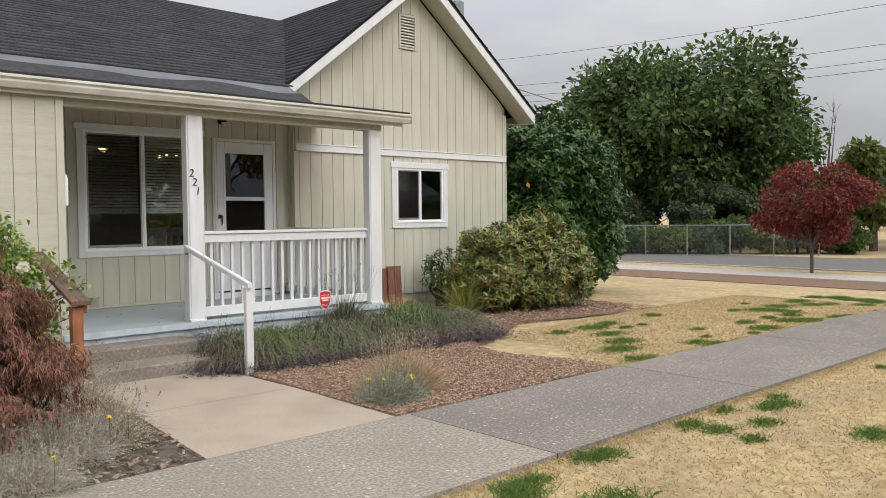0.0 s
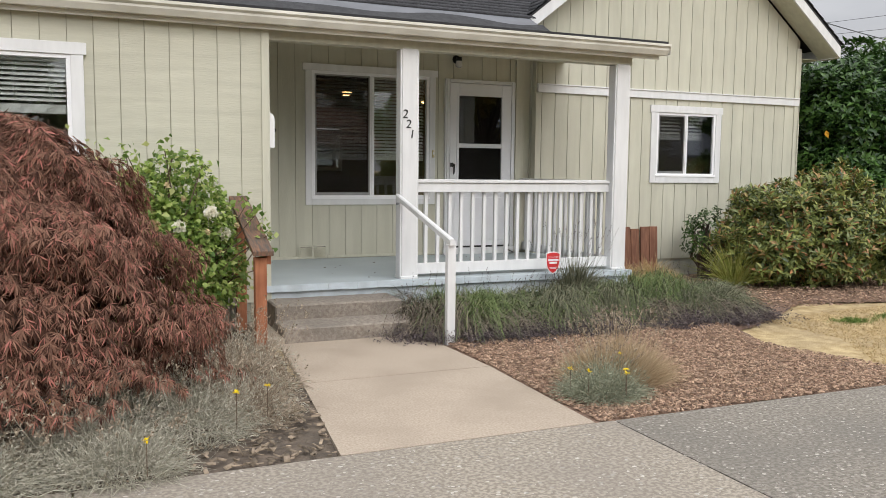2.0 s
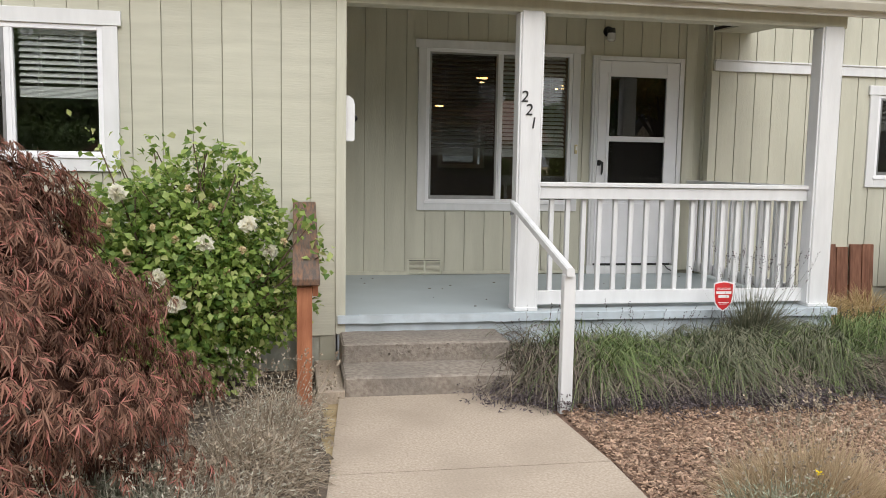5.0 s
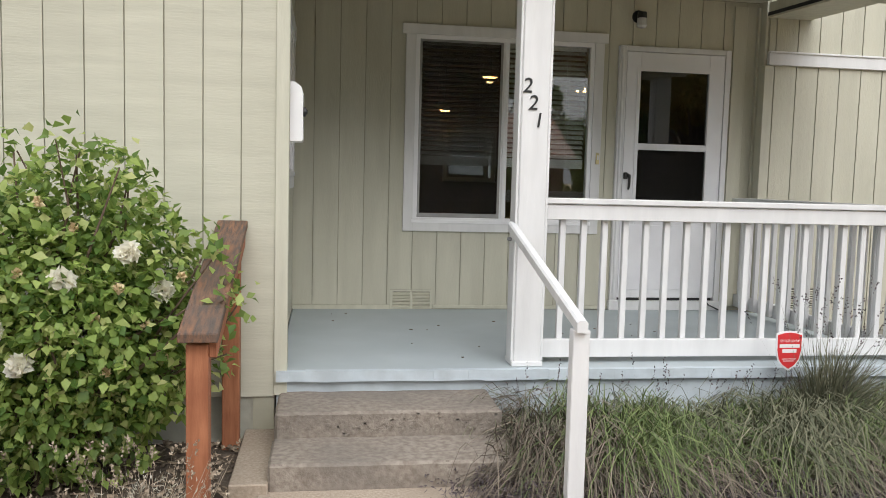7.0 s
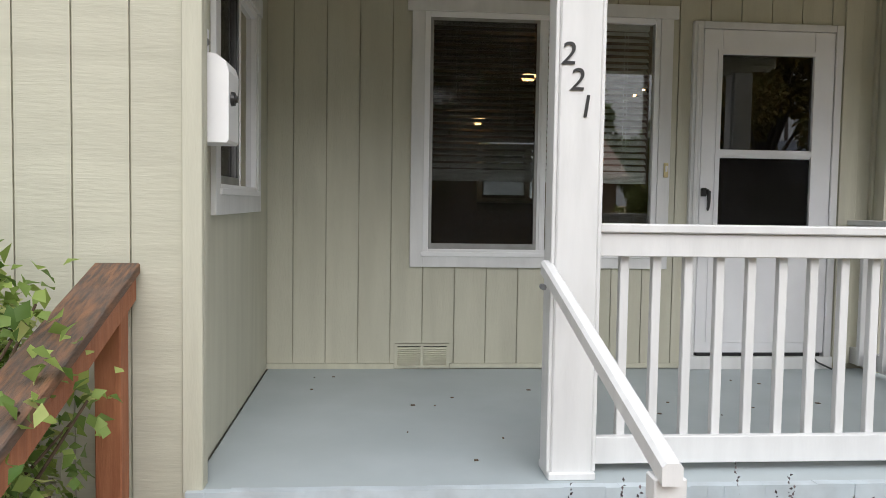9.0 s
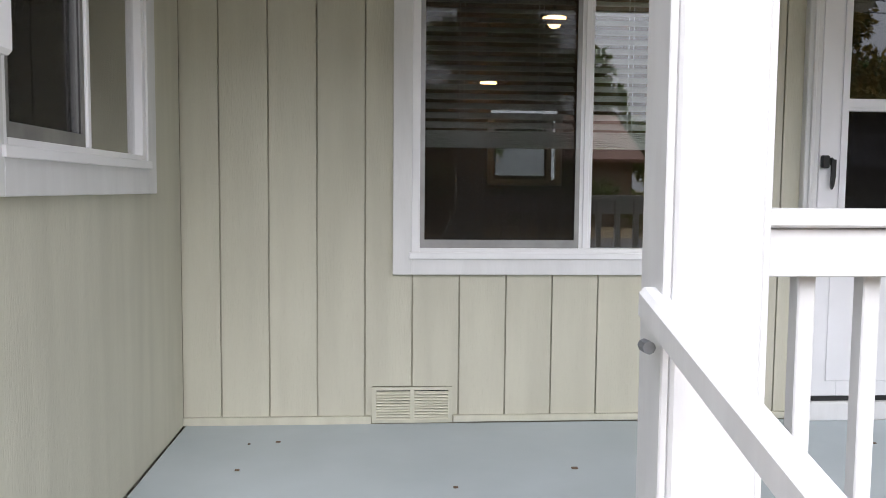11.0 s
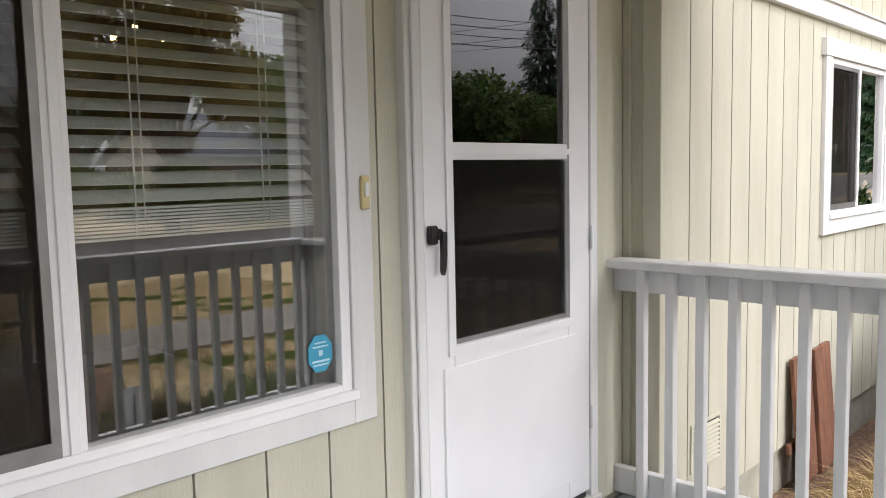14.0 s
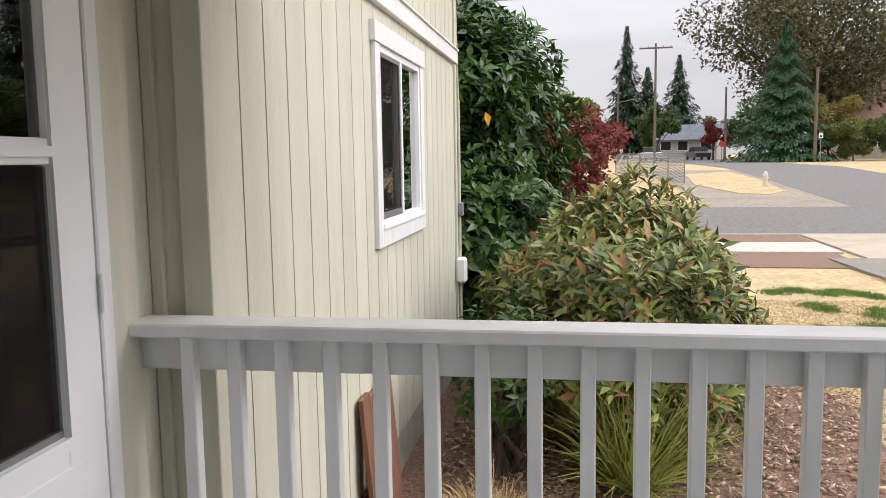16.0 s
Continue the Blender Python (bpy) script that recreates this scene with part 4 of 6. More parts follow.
# living room lamps seen through the glass
for x, y, z in ((2.079, 2.30, 2.66), (1.86, 4.25, 2.45)):
    pl = thing("ceiling_lamp", "lit ceiling lamp with ribbed amber shade", "ceiling lamp", x, y, z)
    bm = bmesh.new()
    for k in range(4):
        rod(bm, (0, 0, -0.02 * k), (0, 0, -0.02 * k - 0.013), 0.085 - 0.015 * k, 0.08 - 0.017 * k, 18)
    part("shade", bm, M["lamp"], pl, "glowing amber shade")
    part("stem", rod(bmesh.new(), (0, 0, 0), (0, 0, 3.0 - z), 0.012), M["black"], pl)
ch = thing("chandelier", "small lit chandelier with three bulbs", "chandelier", 3.46, 3.05, 2.60)
part("stem", rod(bmesh.new(), (0, 0, 0), (0, 0, 0.4), 0.01), M["black"], ch)
for k in range(3):
    a = k * 2.1
    part("arm", rod(bmesh.new(), (0, 0, 0.05), (0.16 * math.cos(a), 0.16 * math.sin(a), 0), 0.008), M["black"], ch)
    part("bulb", rod(bmesh.new(), (0.16 * math.cos(a), 0.16 * math.sin(a), 0), (0.16 * math.cos(a), 0.16 * math.sin(a), 0.05), 0.02, 0.015, 10), M["lamp"], ch)
# bright kitchen window across the room
kw = slider("window_5", "white kitchen window across the living room with blinds", 0.70, 0.66, 0.03, 0.0, blind_to=0.45, split=0.89, m=pose(1.93, 4.599, 1.50))

# electric boxes on the corner of the gable wing
em = thing("cable_box", "small white plastic cable box with conduit on the corner", "utility box", 8.60, YG, 0.76)
part("box", boxes((-0.05, 0.06, -0.09, -0.005, 0.0, 0.21), bevel=0.018), M["vinyl"], em)
part("conduit", rod(rod(rod(bmesh.new(), (0.05, -0.03, 0.21), (0.05, -0.03, 1.5), 0.012), (0.05, -0.03, -0.6), (0.05, -0.03, 0.0), 0.014), (0.05, -0.03, 1.5), (0.07, -0.01, 2.6), 0.006), M["sage_trim"], em)
part("clamp_box", boxes((0.02, 0.09, -0.06, -0.02, 0.55, 0.66), bevel=0.006), M["galv"], em)

# reddish fence boards leaning on the gable wall
fp = thing("fence_boards", "reddish cedar fence boards leaning on the wall", "boards", 5.42, -0.225, 0.0)
for k in range(4):
    o = part("board", boxes((0.0, 0.145, -0.012, 0.012, 0.0, 0.70 - 0.03 * (k == 1)), bevel=0.003), M["plank"], fp)
    o.matrix_basis = pose(0.155 * k, 0.012 * (k % 2), 0.02, -5, 0.5 * k, 3)
part("batten", boxes((0.0, 0.62, 0.0, 0.018, 0.0, 0.06)), M["plank"], fp).matrix_basis = pose(-0.04, 0.045, 0.20, -5, 0, 3)

# ---- ground ----
def sheet(name, poly, z, material, label, category, grid=0.35, rough=0.006, thick=0.0):
    """A flat piece of ground with a ragged outline and gentle relief."""
    bm = bmesh.new()
    vs = [bm.verts.new((x, y, z)) for x, y in poly]
    bm.faces.new(vs)
    bmesh.ops.triangulate(bm, faces=bm.faces)
    if grid:
        for _ in range(7):
            es = [e for e in bm.edges if e.calc_length() > grid]
            if not es:
                break
            bmesh.ops.subdivide_edges(bm, edges=es, cuts=1)
            bmesh.ops.triangulate(bm, faces=bm.faces)
        for v in bm.verts:
            v.co.z += rough * noise.noise(v.co * 1.7)
            if v.is_boundary:
                n = noise.noise_vector(v.co * 3.1)
                v.co.x += 0.04 * n.x
                v.co.y += 0.04 * n.y
    bmesh.ops.recalc_face_normals(bm, faces=bm.faces)
    return setting(part(name, bm, material, smooth=True), label, category)


M["lawn"] = mat("dry_lawn", (0.34, 0.245, 0.115), (0.52, 0.40, 0.22), 0.95, 9, 0.02, 40, c3=(0.28, 0.215, 0.13), scale3=1.1, mix3=0.6)
def zg(x):
    """The ground falls gently towards the cross street."""
    s = np.clip((np.asarray(x, dtype=float) - 8.0) / 11.0, 0, 1)
    return -0.21 * s * s * (3 - 2 * s)


def zfar(x, y):
    """Past the cross street the ground climbs gently towards the south-east."""
    rise = np.interp(np.asarray(x, dtype=float), [24, 40, 52, 68, 100, 200], [0.0, 0.70, 1.17, 1.27, 1.37, 1.5])
    s = np.clip((2.0 - np.asarray(y, dtype=float)) / 6.0, 0, 1)
    return zg(x) + rise * s * s * (3 - 2 * s)


def land(name, xs, ys, lift, material, label, category):
    """A sheet that lies on the land, on a grid of x and y."""
    co = [(x, y, float(zfar(x, y)) + lift) for x in xs for y in ys]
    m = len(ys)
    f = [(i * m + j, (i + 1) * m + j, (i + 1) * m + j + 1, i * m + j + 1) for i in range(len(xs) - 1) for j in range(m - 1)]
    return setting(mesh_from(name, co, f, material, smooth=True), label, category)


GX = [-400, -60, -20, 0, 4, 7, 8, 9, 10, 11, 12, 13, 14, 15, 16, 17, 18, 19, 20, 22, 24, 26, 28, 30, 32, 34, 36, 38, 40, 43, 46, 49, 52, 56, 60, 64, 68, 76, 84, 92, 100, 130, 200, 400]
GY = [-400, -60, -40, -30, -24, -21, -18, -16, -14, -12, -10, -8, -6, -5, -4, -3, -2, -1, 0, 1, 2, 3, 5, 10, 30, 60, 400]
land("ground", GX, GY, -0.035, M["lawn"], "dry straw-coloured lawn that runs to the horizon", "ground")
sheet("mulch_bed", [(1.29, -5.78), (4.3, -5.76), (4.1, -5.2), (3.95, -4.6), (4.25, -3.8), (5.1, -3.4), (6.1, -2.75), (7.2, -3.0), (8.2, -3.05), (9.3, -2.5), (9.3, -0.1), (4.1, -0.1), (4.1, -2.18), (1.2, -2.18), (1.2, -3.0), (1.27, -3.1)], -0.018, M["mulch"], "reddish bark mulch bed by the porch", "ground", rough=0.02)
sheet("soil_bed", [(-7.0, -5.78), (-0.27, -5.78), (-0.14, -4.4), (-0.14, -3.0), (-0.14, -2.16), (-7.0, -2.16)], -0.015, M["soil"], "dark dry soil bed in front of the house", "ground", rough=0.02)
rngs = np.random.default_rng(4)


def chips(name, n, inside, z, material, label, size=0.02):
    """Loose bark chips."""
    p = inside(n)
    n = len(p)
    a = rngs.random(n) * math.tau
    L, W = size * (0.6 + rngs.random(n)), size * 0.35 * (0.6 + rngs.random(n))
    d = np.stack([np.cos(a), np.sin(a), rngs.normal(size=n) * 0.25], 1)
    e = np.stack([-np.sin(a), np.cos(a), rngs.normal(size=n) * 0.3], 1)
    c = np.column_stack([p, z + rngs.random(n) * 0.012])
    u = np.array([0, 0, 0.005])
    q = [c - d * L[:, None] - e * W[:, None], c + d * L[:, None] - e * W[:, None], c + d * L[:, None] * 0.8 + e * W[:, None], c - d * L[:, None] * 0.9 + e * W[:, None]]
    co = np.stack(q + [x + u for x in q], 1).reshape(-1, 3)
    b = (np.arange(n) * 8)[:, None]
    f = np.concatenate([b + np.array([i]) for i in ((4, 5, 6, 7), (0, 1, 5, 4), (1, 2, 6, 5), (2, 3, 7, 6), (3, 0, 4, 7))])
    return tagged(mesh_from(name, co, f, material), label, "bark mulch", kind="stuff")


def right_bed(n):
    p = rngs.random((n, 2)) * np.array([3.4, 3.55]) + np.array([1.2, -5.78])
    edge = 4.12 + 0.12 * np.sin(p[:, 1] * 3.2) + 0.3 * np.maximum(0, p[:, 1] + 3.9)
    return p[(p[:, 0] > 1.32) & (p[:, 0] < edge)]


def bush_bed(n):
    p = rngs.random((n, 2)) * np.array([5.0, 3.0]) + np.array([4.2, -3.3])
    return p[p[:, 1] > -2.9 - 0.06 * (p[:, 0] - 4)]


def left_bed(n):
    p = rngs.random((n, 2)) * np.array([4.2, 3.55]) + np.array([-4.3, -5.78])
    return p[p[:, 0] < -0.22 + 0.1 * (p[:, 1] + 5)]


chips("bark_chips", 42000, right_bed, -0.004, M["chip"], "loose reddish bark chips on the bed", 0.0105)
chips("bark_chips", 7000, bush_bed, -0.004, M["chip"], "loose reddish bark chips under the shrubs", 0.018)
chips("soil_litter", 5000, left_bed, -0.002, mat("dry_litter", (0.13, 0.10, 0.07), (0.32, 0.25, 0.18), 0.95, 20, island=0.5), "dry leaf and twig litter on the soil", 0.02)

# walk to the steps: two slabs
wk = setting(thing("path", "tan concrete path to the steps", "path", kind="structure"), "tan concrete path to the steps", "path")
for y0, y1 in ((-5.79, -4.315), (-4.307, -2.9)):
    bm = bmesh.new()
    prism(bm, [(-0.28 if y0 < -5 else -0.14, y0), (1.28 if y0 < -5 else 1.31, y0), (1.31 if y0 < -5 else 1.24, y1), (-0.14 if y0 < -5 else -0.02, y1)], "z", -0.1, 0.0)
    part("slab", bm, M["walk"], wk)
# public sidewalk slabs
M["sidewalk"] = mat("pebbled_sidewalk", (0.148, 0.130, 0.107), (0.262, 0.234, 0.195), 0.92, 45, 0.004, 80, c3=(0.13, 0.12, 0.105), scale3=0.8, mix3=0.55, obrand=0.06, lo=0.42, hi=0.6)
M["sidewalk_pale"] = mat("pale_pebbled_sidewalk", (0.205, 0.175, 0.138), (0.34, 0.298, 0.243), 0.92, 45, 0.004, 80, c3=(0.20, 0.175, 0.15), scale3=0.9, mix3=0.55, obrand=0.06, lo=0.42, hi=0.6)
M["pebble"] = mat("pale_pebble", (0.27, 0.24, 0.20), (0.40, 0.37, 0.33), 0.85, 20, island=0.4)
sw = setting(thing("pavement", "aged grey sidewalk of pebbled concrete slabs", "pavement", kind="structure"), "aged grey sidewalk of pebbled concrete slabs", "pavement")
cuts = [-13.5, -10.6, -7.6, -4.6, -1.55, 1.41, 4.25, 7.2, 10.1, 13.0, 16.0, 18.0]
for a, b in zip(cuts, cuts[1:]):
    bm = bmesh.new()
    prism(bm, [(a + 0.006, -7.29), (b - 0.006, -7.29), (b - 0.006, -5.80), (a + 0.006, -5.80)], "z", -0.1, 0.0)
    o = part("slab", bm, M["sidewalk"] if a > 1 else M["sidewalk_pale"], sw)
    for v in o.data.vertices:
        v.co.z += float(zg(v.co.x)) * 0.9
n = 9000
p = np.column_stack([rngs.random(n) * 14 - 3, -7.28 + rngs.random(n) * 1.47, np.zeros(n)])
r = 0.0035 + 0.008 * rngs.random(n) ** 3
ang = rngs.random(n) * math.tau
ring = [p + np.stack([np.cos(ang + k * 1.257) * r * 1.3, np.sin(ang + k * 1.257) * r, np.full(n, 0.0012)], 1) for k in range(5)]
top = p + np.array([0, 0, 0.003])
co = np.stack(ring + [top], 1).reshape(-1, 3)
b = (np.arange(n) * 6)[:, None]
f = np.concatenate([b + np.array([[k, (k + 1) % 5, 5]]) for k in range(5)])
tagged(mesh_from("pebbles", co, f, M["pebble"], sw), kind="stuff")

# the cross street to the east and the street in front
def road(name, x0, x1, y0, y1, z, material, label, category="road"):
    return setting(part(name, boxes((x0, x1, y0, y1, -0.3, z)), material), label, category)


def cut(vals, lo, hi):
    return [lo] + [v for v in vals if lo < v < hi] + [hi]


def strip(name, x0, x1, y0, y1, lift, material, label, category="road"):
    return land(name, cut(GX, x0, x1), cut(GY, y0, y1), lift, material, label, category)


road("cross_walk_path", 19.1, 20.95, -6.4, 60, -0.195, M["curb"], "pale concrete sidewalk along the cross street", "pavement")
road("mulch_strip", 16.8, 19.0, -6.2, 30, -0.205, M["mulch"], "dark bark mulch strip beside the sidewalk", "ground")
road("mulch_strip", 21.05, 22.6, -6.4, -3.2, -0.205, M["mulch"], "dark bark mulch between sidewalk and street", "ground")
road("corner_walk", 16.9, 22.8, -9.5, -6.55, -0.2, M["walk"], "tan concrete corner of the sidewalk", "pavement")
road("kerb", 22.85, 23.0, -9.6, 60, -0.2, M["curb"], "concrete kerb of the cross street", "kerb")
strip("road", 23.0, 29.8, -120, 120, -0.012, M["asphalt_far"], "worn grey asphalt cross street")
strip("road", 29.8, 170, -16.3, -9.9, -0.014, M["asphalt_far"], "asphalt street running east")
strip("dirt_path", 29.8, 50.0, -9.9, -5.4, -0.018, mat("worn_dirt", (0.20, 0.165, 0.125), (0.28, 0.235, 0.18), 0.95, 6, c3=(0.16, 0.14, 0.12), scale3=0.6, mix3=0.6), "tan worn path round the corner lot", "pavement")
road("road", -120, 22.9, -21.0, -12.6, -0.029, M["asphalt_far"], "worn grey asphalt street in front of the house")
road("kerb", -60, 8.0, -12.6, -12.45, -0.004, M["curb"], "concrete kerb in front of the house", "kerb")
isl = [(46, -6.8), (48, -9.3), (42, -9.6), (35.6, -9.3), (34.2, -8.4), (34.6, -7.4), (39, -6.3)]
ic = np.mean(np.array(isl), axis=0)
ring = [(ic[0] + (x - ic[0]) * k, ic[1] + (y - ic[1]) * k) for k in (1.0, 0.66, 0.33) for x, y in isl]
co = [(x, y, float(zfar(x, y)) + 0.004) for x, y in ring] + [(x, y, float(zfar(x, y)) - 0.06) for x, y in isl] + [(ic[0], ic[1], float(zfar(*ic)) + 0.03)]
n7 = len(isl)
f = []
for i in range(n7):
    j = (i + 1) % n7
    f += [(i, j, n7 + j, n7 + i), (n7 + i, n7 + j, 2 * n7 + j, 2 * n7 + i), (3 * n7 + i, 3 * n7 + j, j, i), (2 * n7 + i, 2 * n7 + j, 4 * n7, 4 * n7)]
f = [q if q[2] != q[3] else q[:3] + (q[2],) for q in f]
bm = bmesh.new()
vs = [bm.verts.new(c) for c in co]
for q in f:
    bm.faces.new([vs[k] for k in dict.fromkeys(q)])
setting(part("grass_island", bm, M["lawn"]), "dry grass island at the street corner", "ground")

# ---- plants near the house ----
L = {}
L["maple"] = leaf_mat("laceleaf", (0.065, 0.028, 0.021), (0.41, 0.235, 0.165), 0.65, 0.4, c3=(0.58, 0.23, 0.19))
# inner leaves in a darker colour that stands for the shade within the crown
L["maple_shaded"] = leaf_mat("laceleaf_inner_shade", (0.05, 0.022, 0.017), (0.14, 0.07, 0.045), 0.7, 0.2)
L["rose"] = leaf_mat("rose_leaf", (0.09, 0.17, 0.035), (0.38, 0.49, 0.13), 0.45, 0.5, c3=(0.56, 0.58, 0.25), spec=0.4)
L["petal"] = leaf_mat("white_petal", (0.86, 0.83, 0.70), (0.90, 0.88, 0.80), 0.6, 0.45)
L["dried"] = leaf_mat("faded_petal", (0.50, 0.38, 0.20), (0.66, 0.54, 0.34), 0.8, 0.2)
L["lav"] = leaf_mat("lavender_stem", (0.08, 0.09, 0.055), (0.23, 0.225, 0.15), 0.8, 0.15)
L["lav_green"] = leaf_mat("lavender_green", (0.075, 0.12, 0.042), (0.225, 0.275, 0.11), 0.7, 0.2)
L["lav_dry"] = leaf_mat("lavender_dry", (0.075, 0.06, 0.05), (0.27, 0.225, 0.175), 0.85, 0.1)
L["spike"] = leaf_mat("lavender_spike", (0.055, 0.046, 0.05), (0.19, 0.155, 0.16), 0.9, 0.1)
L["silver"] = leaf_mat("silver_stem", (0.29, 0.275, 0.215), (0.55, 0.52, 0.43), 0.85, 0.15)
L["greydry"] = leaf_mat("dry_grey_stem", (0.20, 0.155, 0.11), (0.46, 0.385, 0.295), 0.9, 0.1)
L["plume"] = leaf_mat("tan_plume", (0.34, 0.25, 0.15), (0.56, 0.44, 0.29), 0.9, 0.15)
L["santo"] = leaf_mat("santolina", (0.19, 0.205, 0.14), (0.43, 0.44, 0.33), 0.8, 0.15)
L["straw"] = leaf_mat("straw", (0.36, 0.26, 0.12), (0.60, 0.47, 0.27), 0.85, 0.2)
L["yellow"] = leaf_mat("yellow_flower", (0.70, 0.52, 0.01), (0.80, 0.62, 0.02), 0.6, 0.2)
L["rhodo"] = leaf_mat("rhododendron_leaf", (0.025, 0.05, 0.012), (0.29, 0.33, 0.09), 0.42, 0.2, c3=(0.38, 0.17, 0.08), spec=0.45)
L["laurel"] = leaf_mat("laurel_leaf", (0.012, 0.040, 0.008), (0.075, 0.15, 0.030), 0.38, 0.12, spec=0.35)
L["grass"] = leaf_mat("blade_grass", (0.24, 0.29, 0.06), (0.50, 0.50, 0.17), 0.6, 0.3)
L["green"] = leaf_mat("green_turf", (0.06, 0.12, 0.02), (0.15, 0.23, 0.05), 0.7, 0.25)
rng = np.random.default_rng(11)


def canes(bm, base, tips, r0, r1, kinks=3, wob=0.06, seed=1):
    """Bent stems from a base to each tip."""
    rr = random.Random(seed)
    for tip in tips:
        a = Vector(base) + Vector((rr.uniform(-1, 1) * 0.05, rr.uniform(-1, 1) * 0.05, 0))
        b = Vector(tip)
        line = [a]
        for k in range(1, kinks + 1):
            s = k / kinks
            c = a.lerp(b, s)
            c.z = a.z + (b.z - a.z) * s ** 0.75
            if k < kinks:
                c += Vector((rr.uniform(-wob, wob), rr.uniform(-wob, wob), rr.uniform(-wob, wob)))
            line.append(c)
        tube(bm, line, r0, r1)
    return bm


# weeping laceleaf maple
def laceleaf(x, y, rx, ry, h):
    t = thing("laceleaf_maple", "low weeping red-brown laceleaf maple", "tree", x, y, 0)
    part("trunk", canes(bmesh.new(), (0, 0, -0.05), [(0.5 * math.cos(a) * rx, 0.5 * math.sin(a) * ry, h * 0.72) for a in np.arange(0, 6.2, 0.62)], 0.045, 0.012, 4, 0.12), M["bark"], t)
    def cloud(n, depth0, depth1, scale):
        th = rng.random(n) * math.tau
        s = rng.random(n) ** 0.75
        z = h * (1 - s ** 2.3) * 0.80 + 0.15 * h + 0.05 * np.sin(th * 5)
        prof = s ** 1.05
        tier = 1 + 0.10 * np.sin(th * 7 + z * 9) + 0.10 * np.sin(z * 15 + th * 2)
        dep = 1 - (depth0 + (depth1 - depth0) * rng.random(n))
        p = np.stack([np.cos(th) * rx * prof * tier * dep, np.sin(th) * ry * prof * tier * dep, np.maximum(z * (0.86 + 0.14 * dep) + 0.05 * np.sin(th * 11) + 0.05, 0.06)], 1)
        out = np.stack([np.cos(th), np.sin(th), np.zeros(n)], 1)
        way = out * (0.45 + 0.3 * rng.random(n))[:, None] + np.array([0, 0, -1]) * (0.35 + 0.75 * s)[:, None] + rng.normal(size=(n, 3)) * 0.28
        way = unit(way)
        nrm = unit(out + np.array([0, 0, 0.7]) + rng.normal(size=(n, 3)) * 0.35)
        side = unit(np.cross(way, nrm))
        P, W, N, LN = [], [], [], []
        for a in (-1.15, -0.72, -0.34, 0.0, 0.34, 0.72, 1.15):
            P.append(p)
            W.append(way * math.cos(a) + side * math.sin(a) + rng.normal(size=(n, 3)) * 0.07)
            N.append(nrm)
            LN.append(scale * (1.0 - 0.3 * abs(a)) * (0.7 + 0.6 * rng.random(n)))
        return np.concatenate(P), np.concatenate(W), np.concatenate(N), np.concatenate(LN)
    P, W, N, LN = cloud(15500, 0.0, 0.15, 0.072)
    co, f = leaf_arrays(rng, P, W, N, LN, LN * 0.11, 0.1, 0.25)
    mesh_from("crown", co, f, L["maple"], t, "finely cut red-brown leaves")
    # deeper leaf layer, its shade put into the colour
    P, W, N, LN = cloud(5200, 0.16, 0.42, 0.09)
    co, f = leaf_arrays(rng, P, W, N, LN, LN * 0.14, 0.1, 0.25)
    mesh_from("inner_crown", co, f, L["maple_shaded"], t)
    return t


laceleaf(-1.92, -4.68, 1.27, 0.93, 1.72)


